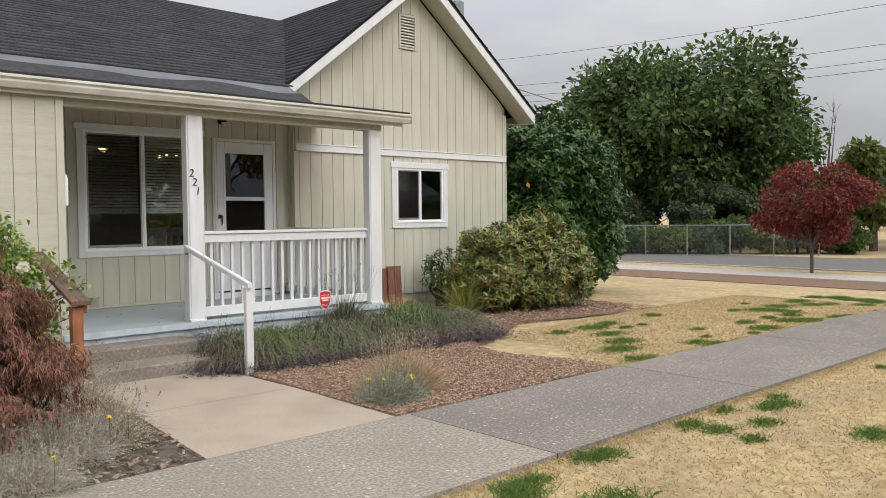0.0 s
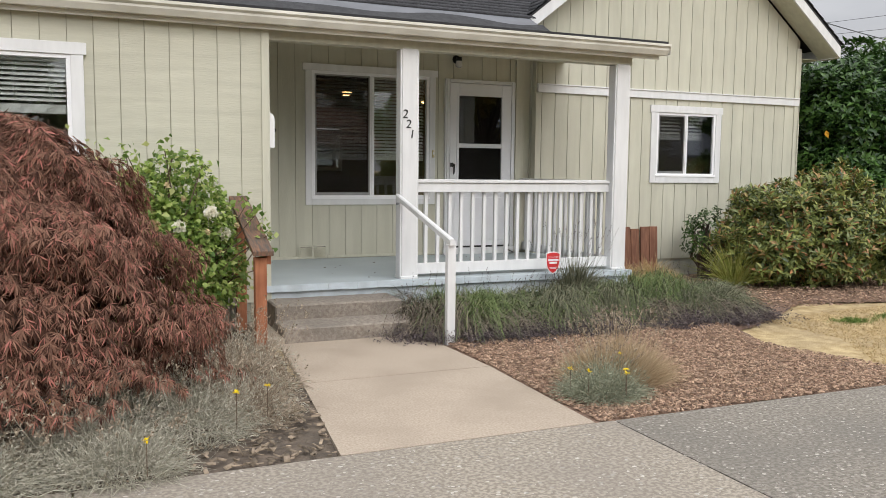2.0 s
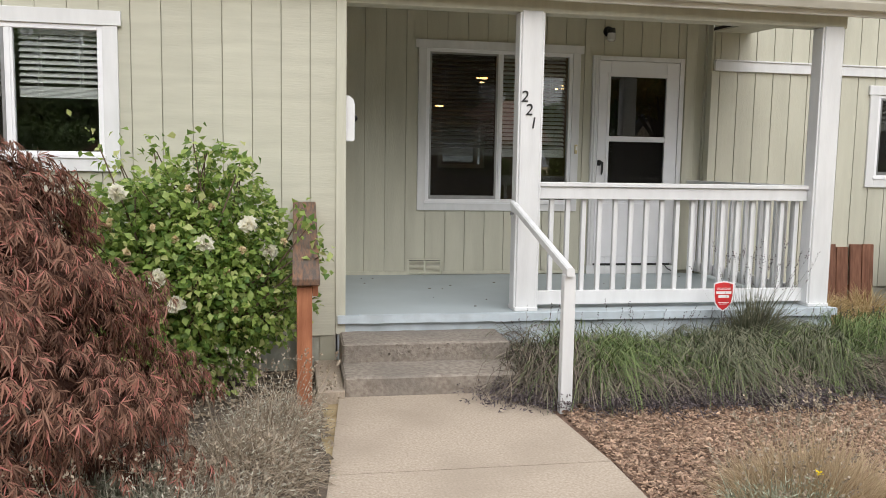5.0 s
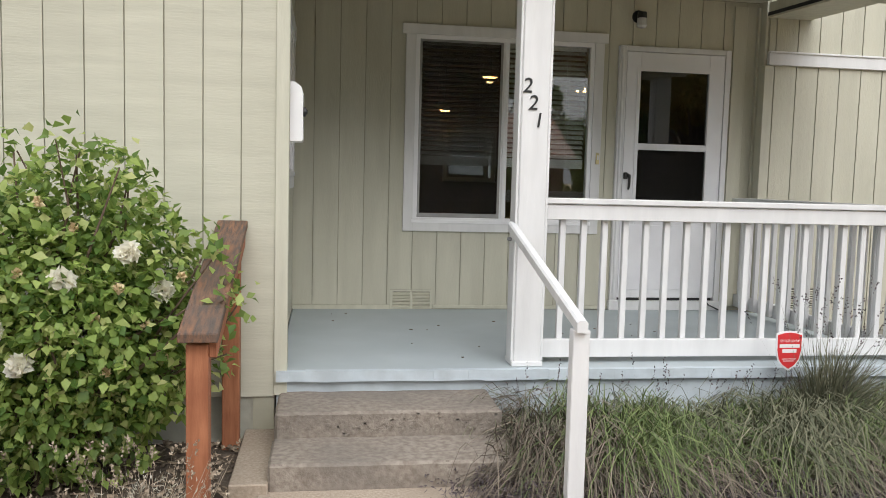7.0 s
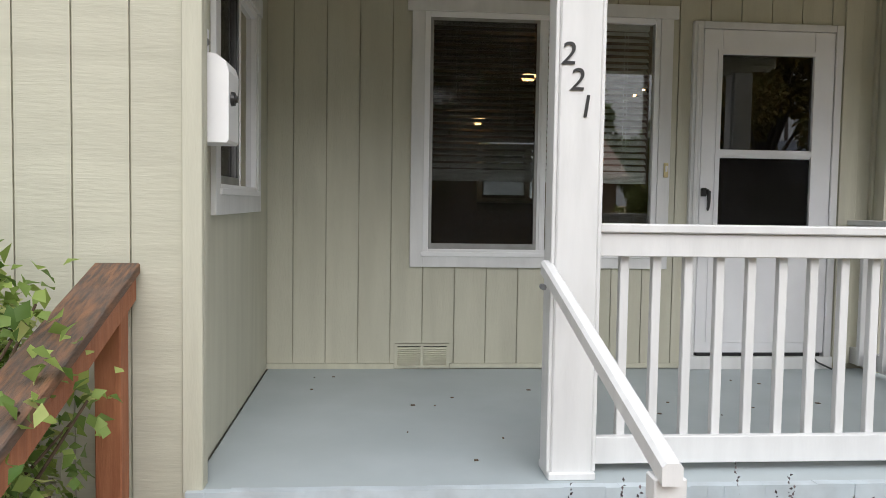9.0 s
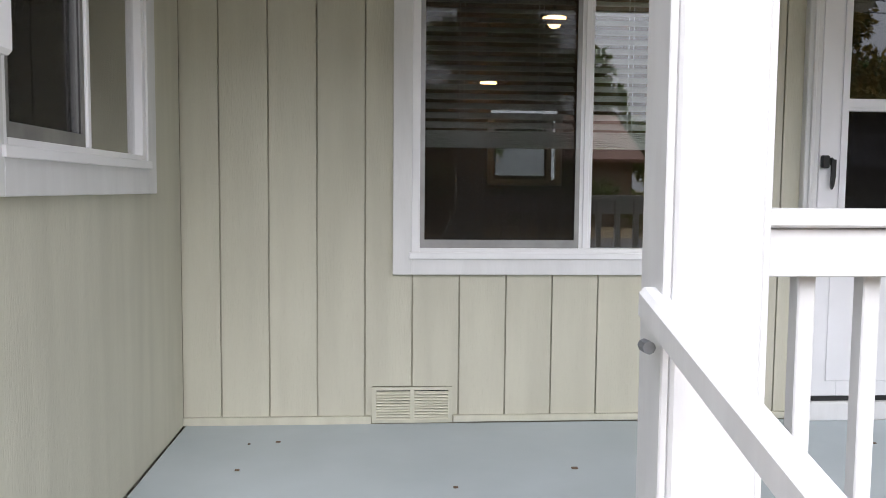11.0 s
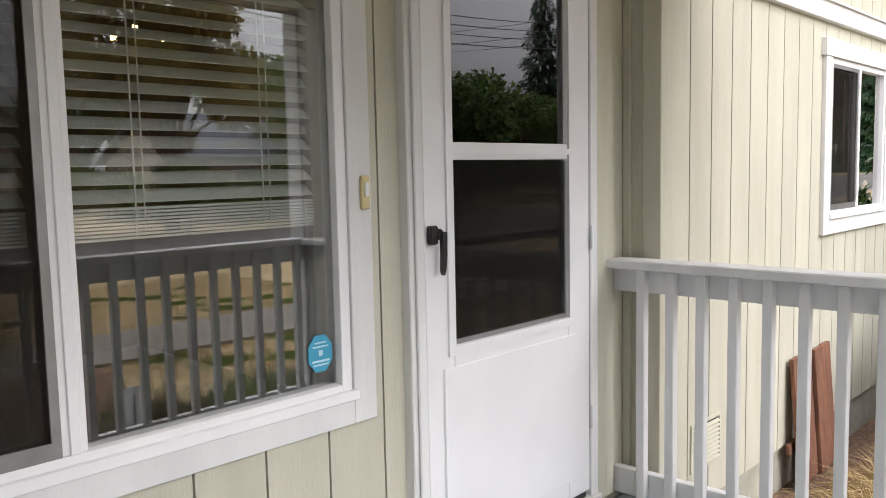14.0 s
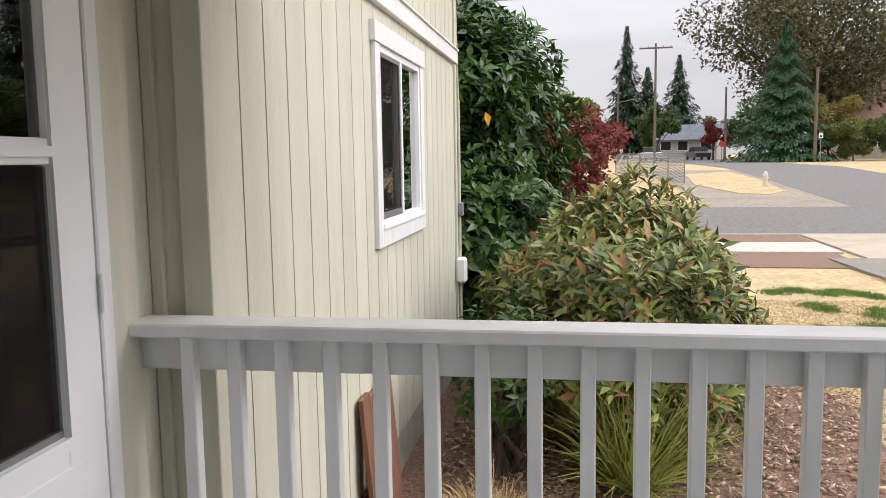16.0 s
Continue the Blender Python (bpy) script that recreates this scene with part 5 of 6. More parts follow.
def rose(x, y, rx, ry, h):
    t = thing("rose_bush", "leafy rose bush with white and faded blooms", "bush", x, y, 0)
    tips = [(rx * math.cos(a) * k, ry * math.sin(a) * k, h * z) for a, k, z in zip(np.arange(0, 12.4, 0.62), [0.5, 0.9, 0.7, 0.95, 0.3] * 4, [1.0, 0.7, 0.9, 0.55, 1.06] * 4)] + [(0.78, -0.30, 1.10), (0.82, -0.2, 0.98), (0.74, -0.05, 1.16), (-0.42, -0.3, 1.58), (0.1, -0.2, 1.62), (0.38, -0.25, 1.5), (0.86, -0.45, 0.95), (0.80, 0.10, 0.80), (0.84, -0.22, 0.66), (0.88, -0.05, 0.88)]
    part("woody_frame", canes(bmesh.new(), (0, 0, -0.05), tips, 0.012, 0.004, 4, 0.08, 4), M["twig"], t)
    n = 14500
    p, d = ball_points(rng, n, (0, 0, h * 0.50), (rx, ry, h * 0.52), 0.6)
    k = 260
    top = [np.array(tp) for tp in tips]
    extra = np.concatenate([np.array(tp) * np.array([1, 1, 1]) + rng.normal(size=(16, 3)) * np.array([0.05, 0.05, 0.07]) for tp in top])
    p = np.concatenate([p, extra])
    d = np.concatenate([d, unit(rng.normal(size=(len(extra), 3)))])
    keep = p[:, 2] > 0.05
    p, d = p[keep], d[keep]
    n = len(p)
    way = unit(d * 0.6 + rng.normal(size=(n, 3)) * 0.7 + np.array([0, 0, -0.15]))
    LN = 0.040 + 0.032 * rng.random(n)
    co, f = leaf_arrays(rng, p, way, unit(d * 0.5 + np.array([0, 0, 0.8]) + rng.normal(size=(n, 3)) * 0.4), LN, LN * 0.72, 0.12, 0.2)
    mesh_from("foliage", co, f, L["rose"], t, "fresh green rose leaves")
    def bloom(c, r, m, nm, petals=22):
        d2 = unit(rng.normal(size=(petals, 3)) + np.array([0, -0.5, 0.4]))
        co2, f2 = leaf_arrays(rng, np.array(c) + d2 * r * 0.15, d2, unit(rng.normal(size=(petals, 3))), r, r * 1.1, 0.25, 0.3)
        mesh_from(nm, co2, f2, m, t)
    for c in ((0.43, -0.32, 1.13), (-0.08, -0.46, 0.82), (0.18, -0.4, 1.02), (-0.30, -0.42, 1.32), (0.02, -0.45, 0.66), (0.55, -0.2, 0.95)):
        bloom(c, 0.056, L["petal"], "bloom", 34)
    for c in ((-0.35, -0.42, 1.15), (-0.1, -0.44, 1.12), (0.22, -0.36, 1.24), (0.3, -0.38, 0.85), (-0.25, -0.45, 0.98), (0.5, -0.3, 0.80), (0.64, -0.25, 1.02), (0.1, -0.42, 1.35), (0.72, -0.3, 0.9), (-0.5, -0.38, 1.22), (0.02, -0.45, 1.05), (0.4, -0.36, 0.98), (-0.15, -0.46, 0.6), (0.35, -0.4, 0.62), (-0.45, -0.4, 0.85), (0.58, -0.3, 0.66)):
        bloom(c, 0.026, L["dried"], "faded_bloom", 12)
    return t


rose(-1.02, -2.76, 0.74, 0.46, 1.48)


def mound(name, label, category, x, y, rx, ry, h, n, length, width, material, bend=0.25, spread=1.0, lean=(0, 0), spikes=0, spike_mat=None, group="", flowers=0, spike_len=0.06, core=True, mess=0.22, leaflets=0, leaflet_mat=None):
    """A mound of thin stems that rise and fall outwards."""
    t = thing(name, label, category, x, y, 0, group=group)
    a, s = rng.random(n) * math.tau, np.sqrt(rng.random(n))
    root = np.stack([np.cos(a) * rx * s * 0.75, np.sin(a) * ry * s * 0.75, h * 0.62 * (1 - s ** 2) * rng.random(n)], 1)
    way = np.stack([np.cos(a) * s * spread + lean[0], np.sin(a) * s * spread + lean[1], 0.95 - 0.45 * s], 1) + rng.normal(size=(n, 3)) * mess
    co, f = blade_arrays(rng, root, way, length * (0.6 + 0.7 * rng.random(n)), width, bend * (0.4 + s))
    co[:, 2] = np.maximum(co[:, 2], 0.004)
    tagged(mesh_from("foliage", co, f, material, t), kind="stuff")
    if leaflets:
        p, d = ball_points(rng, leaflets, (0, 0, h * 0.25), (rx * 0.95, ry * 0.95, h * 0.85), 0.6)
        keep = p[:, 2] > 0.01
        p, d = p[keep], d[keep]
        co, f = leaf_arrays(rng, p, unit(d + rng.normal(size=p.shape) * 0.8), unit(rng.normal(size=p.shape)), 0.014 + 0.02 * rng.random(len(p)), 0.006)
        tagged(mesh_from("leaf_haze", co, f, leaflet_mat or material, t), kind="stuff")
    if core:
        k = max(300, n // 6)
        p, d = ball_points(rng, k, (0, 0, 0), (rx * 0.78, ry * 0.78, h * 0.7), 0.35)
        p, d = p[p[:, 2] > 0], d[p[:, 2] > 0]
        co, f = leaf_arrays(rng, p, unit(d + rng.normal(size=p.shape) * 0.6), unit(rng.normal(size=p.shape)), 0.06, 0.02)
        tagged(mesh_from("inner_foliage", co, f, material, t), kind="stuff")
    if spikes:
        a, s = rng.random(spikes) * math.tau, np.sqrt(rng.random(spikes))
        root = np.stack([np.cos(a) * rx * s * 0.6, np.sin(a) * ry * s * 0.6, np.full(spikes, h * 0.3)], 1)
        way = unit(np.stack([np.cos(a) * s * 0.7 * spread + lean[0] * 0.6, np.sin(a) * s * 0.7 * spread + lean[1] * 0.6, np.ones(spikes)], 1) + rng.normal(size=(spikes, 3)) * 0.15)
        ln = h * (0.85 + 0.6 * rng.random(spikes))
        co, f = blade_arrays(rng, root, way, ln, 0.003, 0.0)
        tagged(mesh_from("stalk_mass", co, f, material, t), kind="stuff")
        tip = root + way * (ln * 0.97)[:, None]
        q = np.concatenate([tip + way * (spike_len * j / 6) + rng.normal(size=(spikes, 3)) * 0.003 for j in range(6)])
        w = np.concatenate([way] * 6) + rng.normal(size=(spikes * 6, 3)) * 0.8
        co, f = leaf_arrays(rng, q, w, unit(rng.normal(size=q.shape)), 0.016, 0.010)
        tagged(mesh_from("flower_mass", co, f, spike_mat or L["spike"], t), kind="stuff")
    for k in range(flowers):
        aa, ss = rng.random() * 6.28, rng.random() ** 0.5
        c = np.array([math.cos(aa) * rx * ss, math.sin(aa) * ry * ss, h * (0.9 + 0.35 * rng.random())])
        dd = unit(rng.normal(size=(14, 3)) * np.array([1, 1, 0.4]) + np.array([0, 0, 0.3]))
        co, f = leaf_arrays(rng, c + dd * 0.003, dd, np.tile([0, 0, 1.0], (14, 1)), 0.021, 0.013, 0.1, 0.1)
        mesh_from("flower", co, f, L["yellow"], t, "small yellow flower")
        part("stalk", rod(bmesh.new(), (c[0], c[1], h * 0.3), tuple(c), 0.002, seg=5), M["twig"], t)
    return t


def arcs(n, x0, x1, y0, y1, length, peak, drift, w):
    """Long stalks in tangled clumps that rise, bend over and fall mostly to the front."""
    k = 16
    cx, cy = x0 + (x1 - x0) * rng.random(k), y0 + (y1 - y0) * rng.random(k)
    ca, ch, cl = rng.normal(size=k) * 0.75, 0.55 + 0.6 * rng.random(k), 0.6 + 0.6 * rng.random(k)
    c_ = rng.integers(0, k, n)
    p = np.column_stack([cx[c_] + rng.normal(size=n) * 0.09, cy[c_] + rng.normal(size=n) * 0.09, np.zeros(n)])
    a = -math.pi / 2 + drift + ca[c_] + rng.normal(size=n) * 0.5
    ln = length * cl[c_] * (0.5 + 0.6 * rng.random(n))
    d = np.stack([np.cos(a), np.sin(a), np.zeros(n)], 1)
    hgt = peak * ch[c_] * (0.25 + 0.85 * rng.random(n))
    side = unit(np.stack([-d[:, 1], d[:, 0], rng.normal(size=n) * 0.6], 1)) * w
    rows = []
    wob = rng.normal(size=(n, 3)) * 0.035
    for q_ in range(6):
        s_ = q_ / 5
        c = p + d * (ln * s_)[:, None] + wob * math.sin(s_ * 5)
        c[:, 2] = 0.02 + hgt * (1 - (2.1 * s_ - 0.85) ** 2 * 0.62) * (0.5 + 0.5 * min(1, s_ * 4)) + wob[:, 2] * s_
        c[:, 2] = np.maximum(c[:, 2], 0.012 + 0.03 * rng.random(n))
        rows += [c - side * (0.5 - 0.3 * s_), c + side * (0.5 - 0.3 * s_)]
    co = np.stack(rows, 1).reshape(-1, 3)
    b = (np.arange(n) * 12)[:, None]
    f = np.concatenate([b + np.array([[2 * q_, 2 * q_ + 1, 2 * q_ + 3, 2 * q_ + 2]]) for q_ in range(5)])
    return co, f, rows[-1]


lavs = "lavender plants along the porch"
for x0, x1, pk, m, drift, dens in ((1.28, 1.72, 0.27, "lav_dry", -0.45, 1500), (1.55, 2.25, 0.29, "lav_green", 0.05, 2300), (2.15, 2.80, 0.27, "lav", 0.25, 2300), (2.75, 3.35, 0.31, "lav", 0.30, 2200),
                                  (3.30, 3.95, 0.29, "lav", 0.35, 2200), (3.85, 4.45, 0.33, "lav_green", 0.45, 2200), (4.30, 4.85, 0.27, "lav", 0.55, 1900)):
    t = thing("lavender", "grey-green lavender with long stems fallen forward" if m != "lav_dry" else "brown faded lavender spilling beside the steps", "lavender", 0, 0, 0, group=lavs)
    back, front = -2.36, -3.08
    co, f, _ = arcs(dens, x0, x1, front, back, 0.46, pk, drift, 0.007)
    tagged(mesh_from("foliage", co, f, L[m], t), kind="stuff")
    co, f, _ = arcs(dens // 2, x0, x1, front, back, 0.42, pk * 0.95, drift, 0.006)
    tagged(mesh_from("pale_foliage", co, f, L["lav_green"] if m == "lav" else L["lav"], t), kind="stuff")
    co, f, tips = arcs(int(dens * 0.8), x0, x1, front - 0.12, back - 0.35, 0.42, pk * 0.6, drift + 0.2, 0.007)
    tagged(mesh_from("faded_foliage", co, f, L["lav_dry"], t), kind="stuff")
    q = np.concatenate([tips + rng.normal(size=tips.shape) * 0.02 for _ in range(9)])
    co, f = leaf_arrays(rng, q, unit(np.array([0.2, -0.9, -0.1]) + rng.normal(size=q.shape) * 0.6), unit(rng.normal(size=q.shape)), 0.03, 0.009)
    tagged(mesh_from("flower_haze", co, f, L["spike"], t), kind="stuff")
    p, d = ball_points(rng, 900, ((x0 + x1) / 2, -2.72, 0.0), ((x1 - x0) * 0.62, 0.5, pk * 0.7), 0.5)
    p, d = p[p[:, 2] > 0.02], d[p[:, 2] > 0.02]
    co, f = leaf_arrays(rng, p, unit(d + rng.normal(size=p.shape) * 0.7 + np.array([0, -0.5, 0])), unit(rng.normal(size=p.shape)), 0.09, 0.012)
    tagged(mesh_from("inner_foliage", co, f, L[m], t), kind="stuff")
    k = 14
    root = np.column_stack([x0 + (x1 - x0) * rng.random(k), -2.35 - 0.25 * rng.random(k), np.full(k, pk * 0.7)])
    way = unit(np.column_stack([rng.normal(size=k) * 0.25 + 0.1, rng.normal(size=k) * 0.2 - 0.1, np.ones(k)]))
    ln = 0.14 + 0.14 * rng.random(k)
    co, f = blade_arrays(rng, root, way, ln, 0.003, 0.0)
    tagged(mesh_from("stalk_mass", co, f, L["lav"], t), kind="stuff")
    q = np.concatenate([root + way * (ln * (0.8 + 0.06 * j))[:, None] for j in range(6)])
    co, f = leaf_arrays(rng, q, np.concatenate([way] * 6) + rng.normal(size=q.shape) * 0.7, unit(rng.normal(size=q.shape)), 0.016, 0.010)
    tagged(mesh_from("flower_mass", co, f, L["spike"], t), kind="stuff")
mound("lavender", "upright lavender clump with dark flower spikes", "lavender", 3.20, -2.47, 0.26, 0.20, 0.55, 2600, 0.36, 0.006, L["lav"], 0.2, 0.45, (0.05, -0.1), 50, group=lavs, spike_len=0.08)

beds = "grey plants in the front bed"
for x, y, rx, ry, h, nn, m, fl in ((-0.55, -4.30, 0.46, 0.55, 0.34, 2600, "greydry", 0), (-0.42, -3.62, 0.34, 0.45, 0.26, 1800, "greydry", 0), (-0.95, -5.10, 0.42, 0.44, 0.28, 2200, "silver", 2),
                               (-1.50, -5.32, 0.48, 0.46, 0.30, 2400, "silver", 2), (-2.10, -5.38, 0.50, 0.45, 0.28, 2400, "greydry", 1), (-2.75, -5.35, 0.5, 0.48, 0.30, 2400, "silver", 1),
                               (-3.4, -5.3, 0.5, 0.48, 0.30, 2000, "greydry", 1), (-0.62, -4.95, 0.38, 0.36, 0.22, 1600, "greydry", 1), (-1.15, -4.62, 0.36, 0.34, 0.26, 1500, "santo", 1), (-1.35, -5.68, 0.40, 0.24, 0.20, 1500, "silver", 1),
                               (-2.0, -5.70, 0.42, 0.24, 0.20, 1500, "silver", 0), (-2.6, -5.70, 0.40, 0.24, 0.18, 1400, "greydry", 0)):
    mound("santolina" if m != "greydry" else "dry_lavender", {"silver": "silver-grey santolina mound with a few yellow flowers", "greydry": "dry grey-brown lavender with brittle stems", "santo": "grey-green santolina beside the maple"}[m], "shrub", x, y, rx, ry, h, nn, 0.17, 0.0035, L[m], 0.35, 0.8, (0, -0.05), 60, L["greydry"], group=beds, flowers=fl, spike_len=0.03, core=False, mess=0.75, leaflets=3200 if m != "greydry" else 1500, leaflet_mat=L["silver"] if m == "greydry" else None)
mound("santolina", "small grey-green santolina with yellow flowers and dry stalks", "shrub", 1.66, -5.30, 0.34, 0.30, 0.22, 2600, 0.15, 0.0035, L["santo"], 0.2, 0.9, (0, 0), 60, L["greydry"], flowers=5, mess=0.7, leaflets=2600, core=False, spike_len=0.035)
mound("dry_grass", "tan dry flower stalks behind the santolina", "grass", 1.95, -5.05, 0.46, 0.36, 0.30, 3000, 0.24, 0.003, L["plume"], 0.15, 0.6, (0.06, 0), 150, L["greydry"], core=False, spike_len=0.03)
mound("ornamental_grass", "upright yellow-green clump of ornamental grass", "grass", 6.35, -1.42, 0.16, 0.16, 0.2, 620, 0.72, 0.008, L["grass"], 0.2, 0.35, core=False)
mound("dry_grass", "pale dry straw beside the leaning boards", "grass", 5.0, -0.75, 0.42, 0.34, 0.22, 700, 0.36, 0.006, L["straw"], 0.45, 1.1, core=False)
mound("dry_grass", "pale dry straw under the gable wall", "grass", 5.55, -0.72, 0.40, 0.3, 0.24, 1000, 0.32, 0.006, L["straw"], 0.45, 1.1, core=False)


def shrub(name, label, x, y, radii, zc, whorls, per, leaf, wid, material, shell=0.28, cup=0.5, stems=16, lumps=(), seed=2, single=0):
    """A leafy shrub: whorls of leaves on the tips of stems."""
    t = thing(name, label, "shrub", x, y, 0)
    tips = [(radii[0] * 0.75 * math.cos(a) * k, radii[1] * 0.75 * math.sin(a) * k, zc + radii[2] * (0.8 - 0.9 * k)) for a, k in zip(np.linspace(0, 12.5, stems), [0.9, 0.5, 0.75, 0.25] * stems)]
    part("woody_frame", canes(bmesh.new(), (0, 0, -0.05), tips, 0.035, 0.008, 4, 0.1, seed), M["bark"], t)
    p, d = ball_points(rng, whorls, (0, 0, zc), radii, shell)
    for cx, cy, cz, r in lumps:
        p2, d2 = ball_points(rng, int(whorls * r * r / radii[0] ** 2 * 1.2), (cx, cy, cz), (r, r, r * 0.9), 0.4)
        p, d = np.concatenate([p, p2]), np.concatenate([d, d2])
    keep = p[:, 2] > 0.06
    p, d = p[keep], d[keep]
    n = len(p)
    axis = unit(d * 0.7 + np.array([0, 0, 0.55]) + rng.normal(size=(n, 3)) * 0.25)
    u = unit(np.cross(axis, rng.normal(size=(n, 3))))
    v = np.cross(axis, u)
    P, W, N = [], [], []
    for k in range(per):
        ang = k * 2.4 + rng.random(n) * 0.5
        r = u * np.cos(ang)[:, None] + v * np.sin(ang)[:, None]
        P.append(p + axis * 0.012 * k)
        W.append(unit(r + axis * cup * (0.4 + rng.random(n))[:, None]))
        N.append(unit(axis - r * 0.2 + rng.normal(size=(n, 3)) * 0.15))
    P, W, N = np.concatenate(P), np.concatenate(W), np.concatenate(N)
    LN = leaf * (0.65 + 0.6 * rng.random(len(P)))
    co, f = leaf_arrays(rng, P, W, N, LN, LN * wid, 0.12, 0.22)
    mesh_from("foliage", co, f, material, t)
    return t


shrub("rhododendron", "broad rhododendron with leathery olive leaves", 7.70, -1.38, (1.40, 0.80, 0.72), 0.66, 1750, 8, 0.108, 0.34, L["rhodo"], cup=1.05, lumps=((0.15, -0.15, 1.08, 0.52), (-0.75, 0.1, 0.7, 0.5), (0.7, -0.2, 0.75, 0.55), (-0.2, -0.45, 0.5, 0.5), (-0.95, -0.2, 0.42, 0.45), (0.5, -0.55, 0.42, 0.45)))
shrub("nandina", "small dark-leaved shrub by the gable wall", 6.45, -0.72, (0.30, 0.28, 0.35), 0.62, 110, 6, 0.08, 0.4, L["laurel"], lumps=())
laurel = shrub("laurel", "tall glossy dark green laurel beside the house", 10.45, 0.66, (1.64, 1.62, 1.75), 1.80, 3300, 6, 0.135, 0.44, L["laurel"], 0.24, 0.75, lumps=((0.3, -0.6, 2.6, 0.9), (-0.7, -0.7, 1.0, 0.95), (0.5, -0.6, 1.0, 1.0), (-0.5, -0.5, 2.5, 0.9), (1.0, 0.2, 2.2, 0.8)))
co, f = leaf_arrays(rng, np.array([[-1.40, -1.0, 2.18]]), np.array([[0.1, -0.3, -1.0]]), np.array([[-0.8, -0.6, 0.0]]), 0.13, 0.075)
mesh_from("yellow_leaf", co, f, leaf_mat("orange_leaf", (0.75, 0.36, 0.03), (0.78, 0.4, 0.04), 0.5, 0.2), laurel, "one orange-yellow leaf")


# lawn blades and green tufts
def turf(name, label, n, x0, x1, y0, y1, h, material, keep=None):
    p = np.column_stack([x0 + (x1 - x0) * rng.random(n), y0 + (y1 - y0) * rng.random(n), np.full(n, -0.036)])
    p[:, 2] += zg(p[:, 0])
    if keep is not None:
        p = p[keep(p)]
    n = len(p)
    way = np.column_stack([rng.normal(size=(n, 2)) * 0.9, np.ones(n)])
    co, f = blade_arrays(rng, p, way, h * (0.6 + 0.8 * rng.random(n)), 0.006, 0.3)
    return tagged(mesh_from(name, co, f, material), label, "grass", kind="stuff")


def open_lawn(p):
    edge = np.where(p[:, 0] < 4.9, -4.4 - (4.9 - p[:, 0]) * 1.4, -3.35 + (p[:, 0] - 4.9) * 0.10)
    return (p[:, 1] < edge) & (p[:, 0] > 4.05)


turf("dry_grass_blades", "short dry straw lawn beside the path", 60000, 4.0, 13.0, -5.79, -2.4, 0.035, L["straw"], open_lawn)
turf("dry_grass_blades", "short dry straw lawn of the kerb strip", 80000, -2.5, 9.0, -11.4, -7.31, 0.035, L["straw"])
rt = random.Random(21)
tuft_spots = [(rt.uniform(4.6, 14.0), rt.uniform(-5.85, -3.6), rt.uniform(0.06, 0.22)) for _ in range(46)] + [(rt.uniform(0.4, 9.5), rt.uniform(-10.2, -7.55), rt.uniform(0.06, 0.20)) for _ in range(46)] + [(rt.uniform(0.6, 4.5), -7.40 - rt.random() * 0.25, rt.uniform(0.06, 0.13)) for _ in range(12)]
P = []
for x, y, r in tuft_spots:
    k = int(520 * (r / 0.15) ** 1.6)
    P.append(np.column_stack([x + rng.normal(size=k) * r * 0.75, y + rng.normal(size=k) * r * 0.5, np.full(k, -0.036)]))
P = np.concatenate(P)
P[:, 2] += zg(P[:, 0])
P = P[~((P[:, 1] > -7.31) & (P[:, 1] < -5.78))]
co, f = blade_arrays(rng, P, np.column_stack([rng.normal(size=(len(P), 2)) * 0.8, np.ones(len(P))]), 0.04 + 0.05 * rng.random(len(P)), 0.006, 0.3)
tagged(mesh_from("green_tufts", co, f, L["green"]), "green tufts scattered over the dry lawn", "grass", kind="stuff")
# dry edge grass along the sidewalk
p = np.column_stack([1.5 + 14 * rng.random(5200), -5.785 + np.abs(rng.normal(size=5200)) * 0.05, np.full(5200, -0.03)])
p2 = np.column_stack([-2 + 16 * rng.random(7000), -7.30 - np.abs(rng.normal(size=7000)) * 0.06, np.full(7000, -0.03)])
p = np.concatenate([p[p[:, 0] > 4.3], p2])
p[:, 2] += zg(p[:, 0])
co, f = blade_arrays(rng, p, np.column_stack([rng.normal(size=(len(p), 2)), np.ones(len(p)) * 0.8]), 0.06, 0.005, 0.4)
tagged(mesh_from("edge_grass", co, f, L["straw"]), "straggling dry grass along the sidewalk edge", "grass", kind="stuff")

# ---- trees, street furniture and houses in the distance ----
L["walnut"] = leaf_mat("broadleaf", (0.03, 0.06, 0.018), (0.14, 0.20, 0.06), 0.5, 0.3)
L["greygreen"] = leaf_mat("grey_green_leaf", (0.06, 0.10, 0.05), (0.17, 0.22, 0.12), 0.6, 0.25)
L["olive"] = leaf_mat("olive_leaf", (0.07, 0.10, 0.025), (0.22, 0.24, 0.07), 0.6, 0.25)
L["redleaf"] = leaf_mat("red_maple_leaf", (0.09, 0.022, 0.02), (0.29, 0.07, 0.055), 0.55, 0.3)
L["autumn"] = leaf_mat("turning_leaf", (0.12, 0.12, 0.03), (0.30, 0.21, 0.06), 0.6, 0.3)
L["needle"] = leaf_mat("dark_needle", (0.012, 0.026, 0.014), (0.04, 0.07, 0.035), 0.6, 0.1)
L["cedar"] = leaf_mat("cedar_green", (0.02, 0.06, 0.025), (0.055, 0.12, 0.05), 0.6, 0.15)


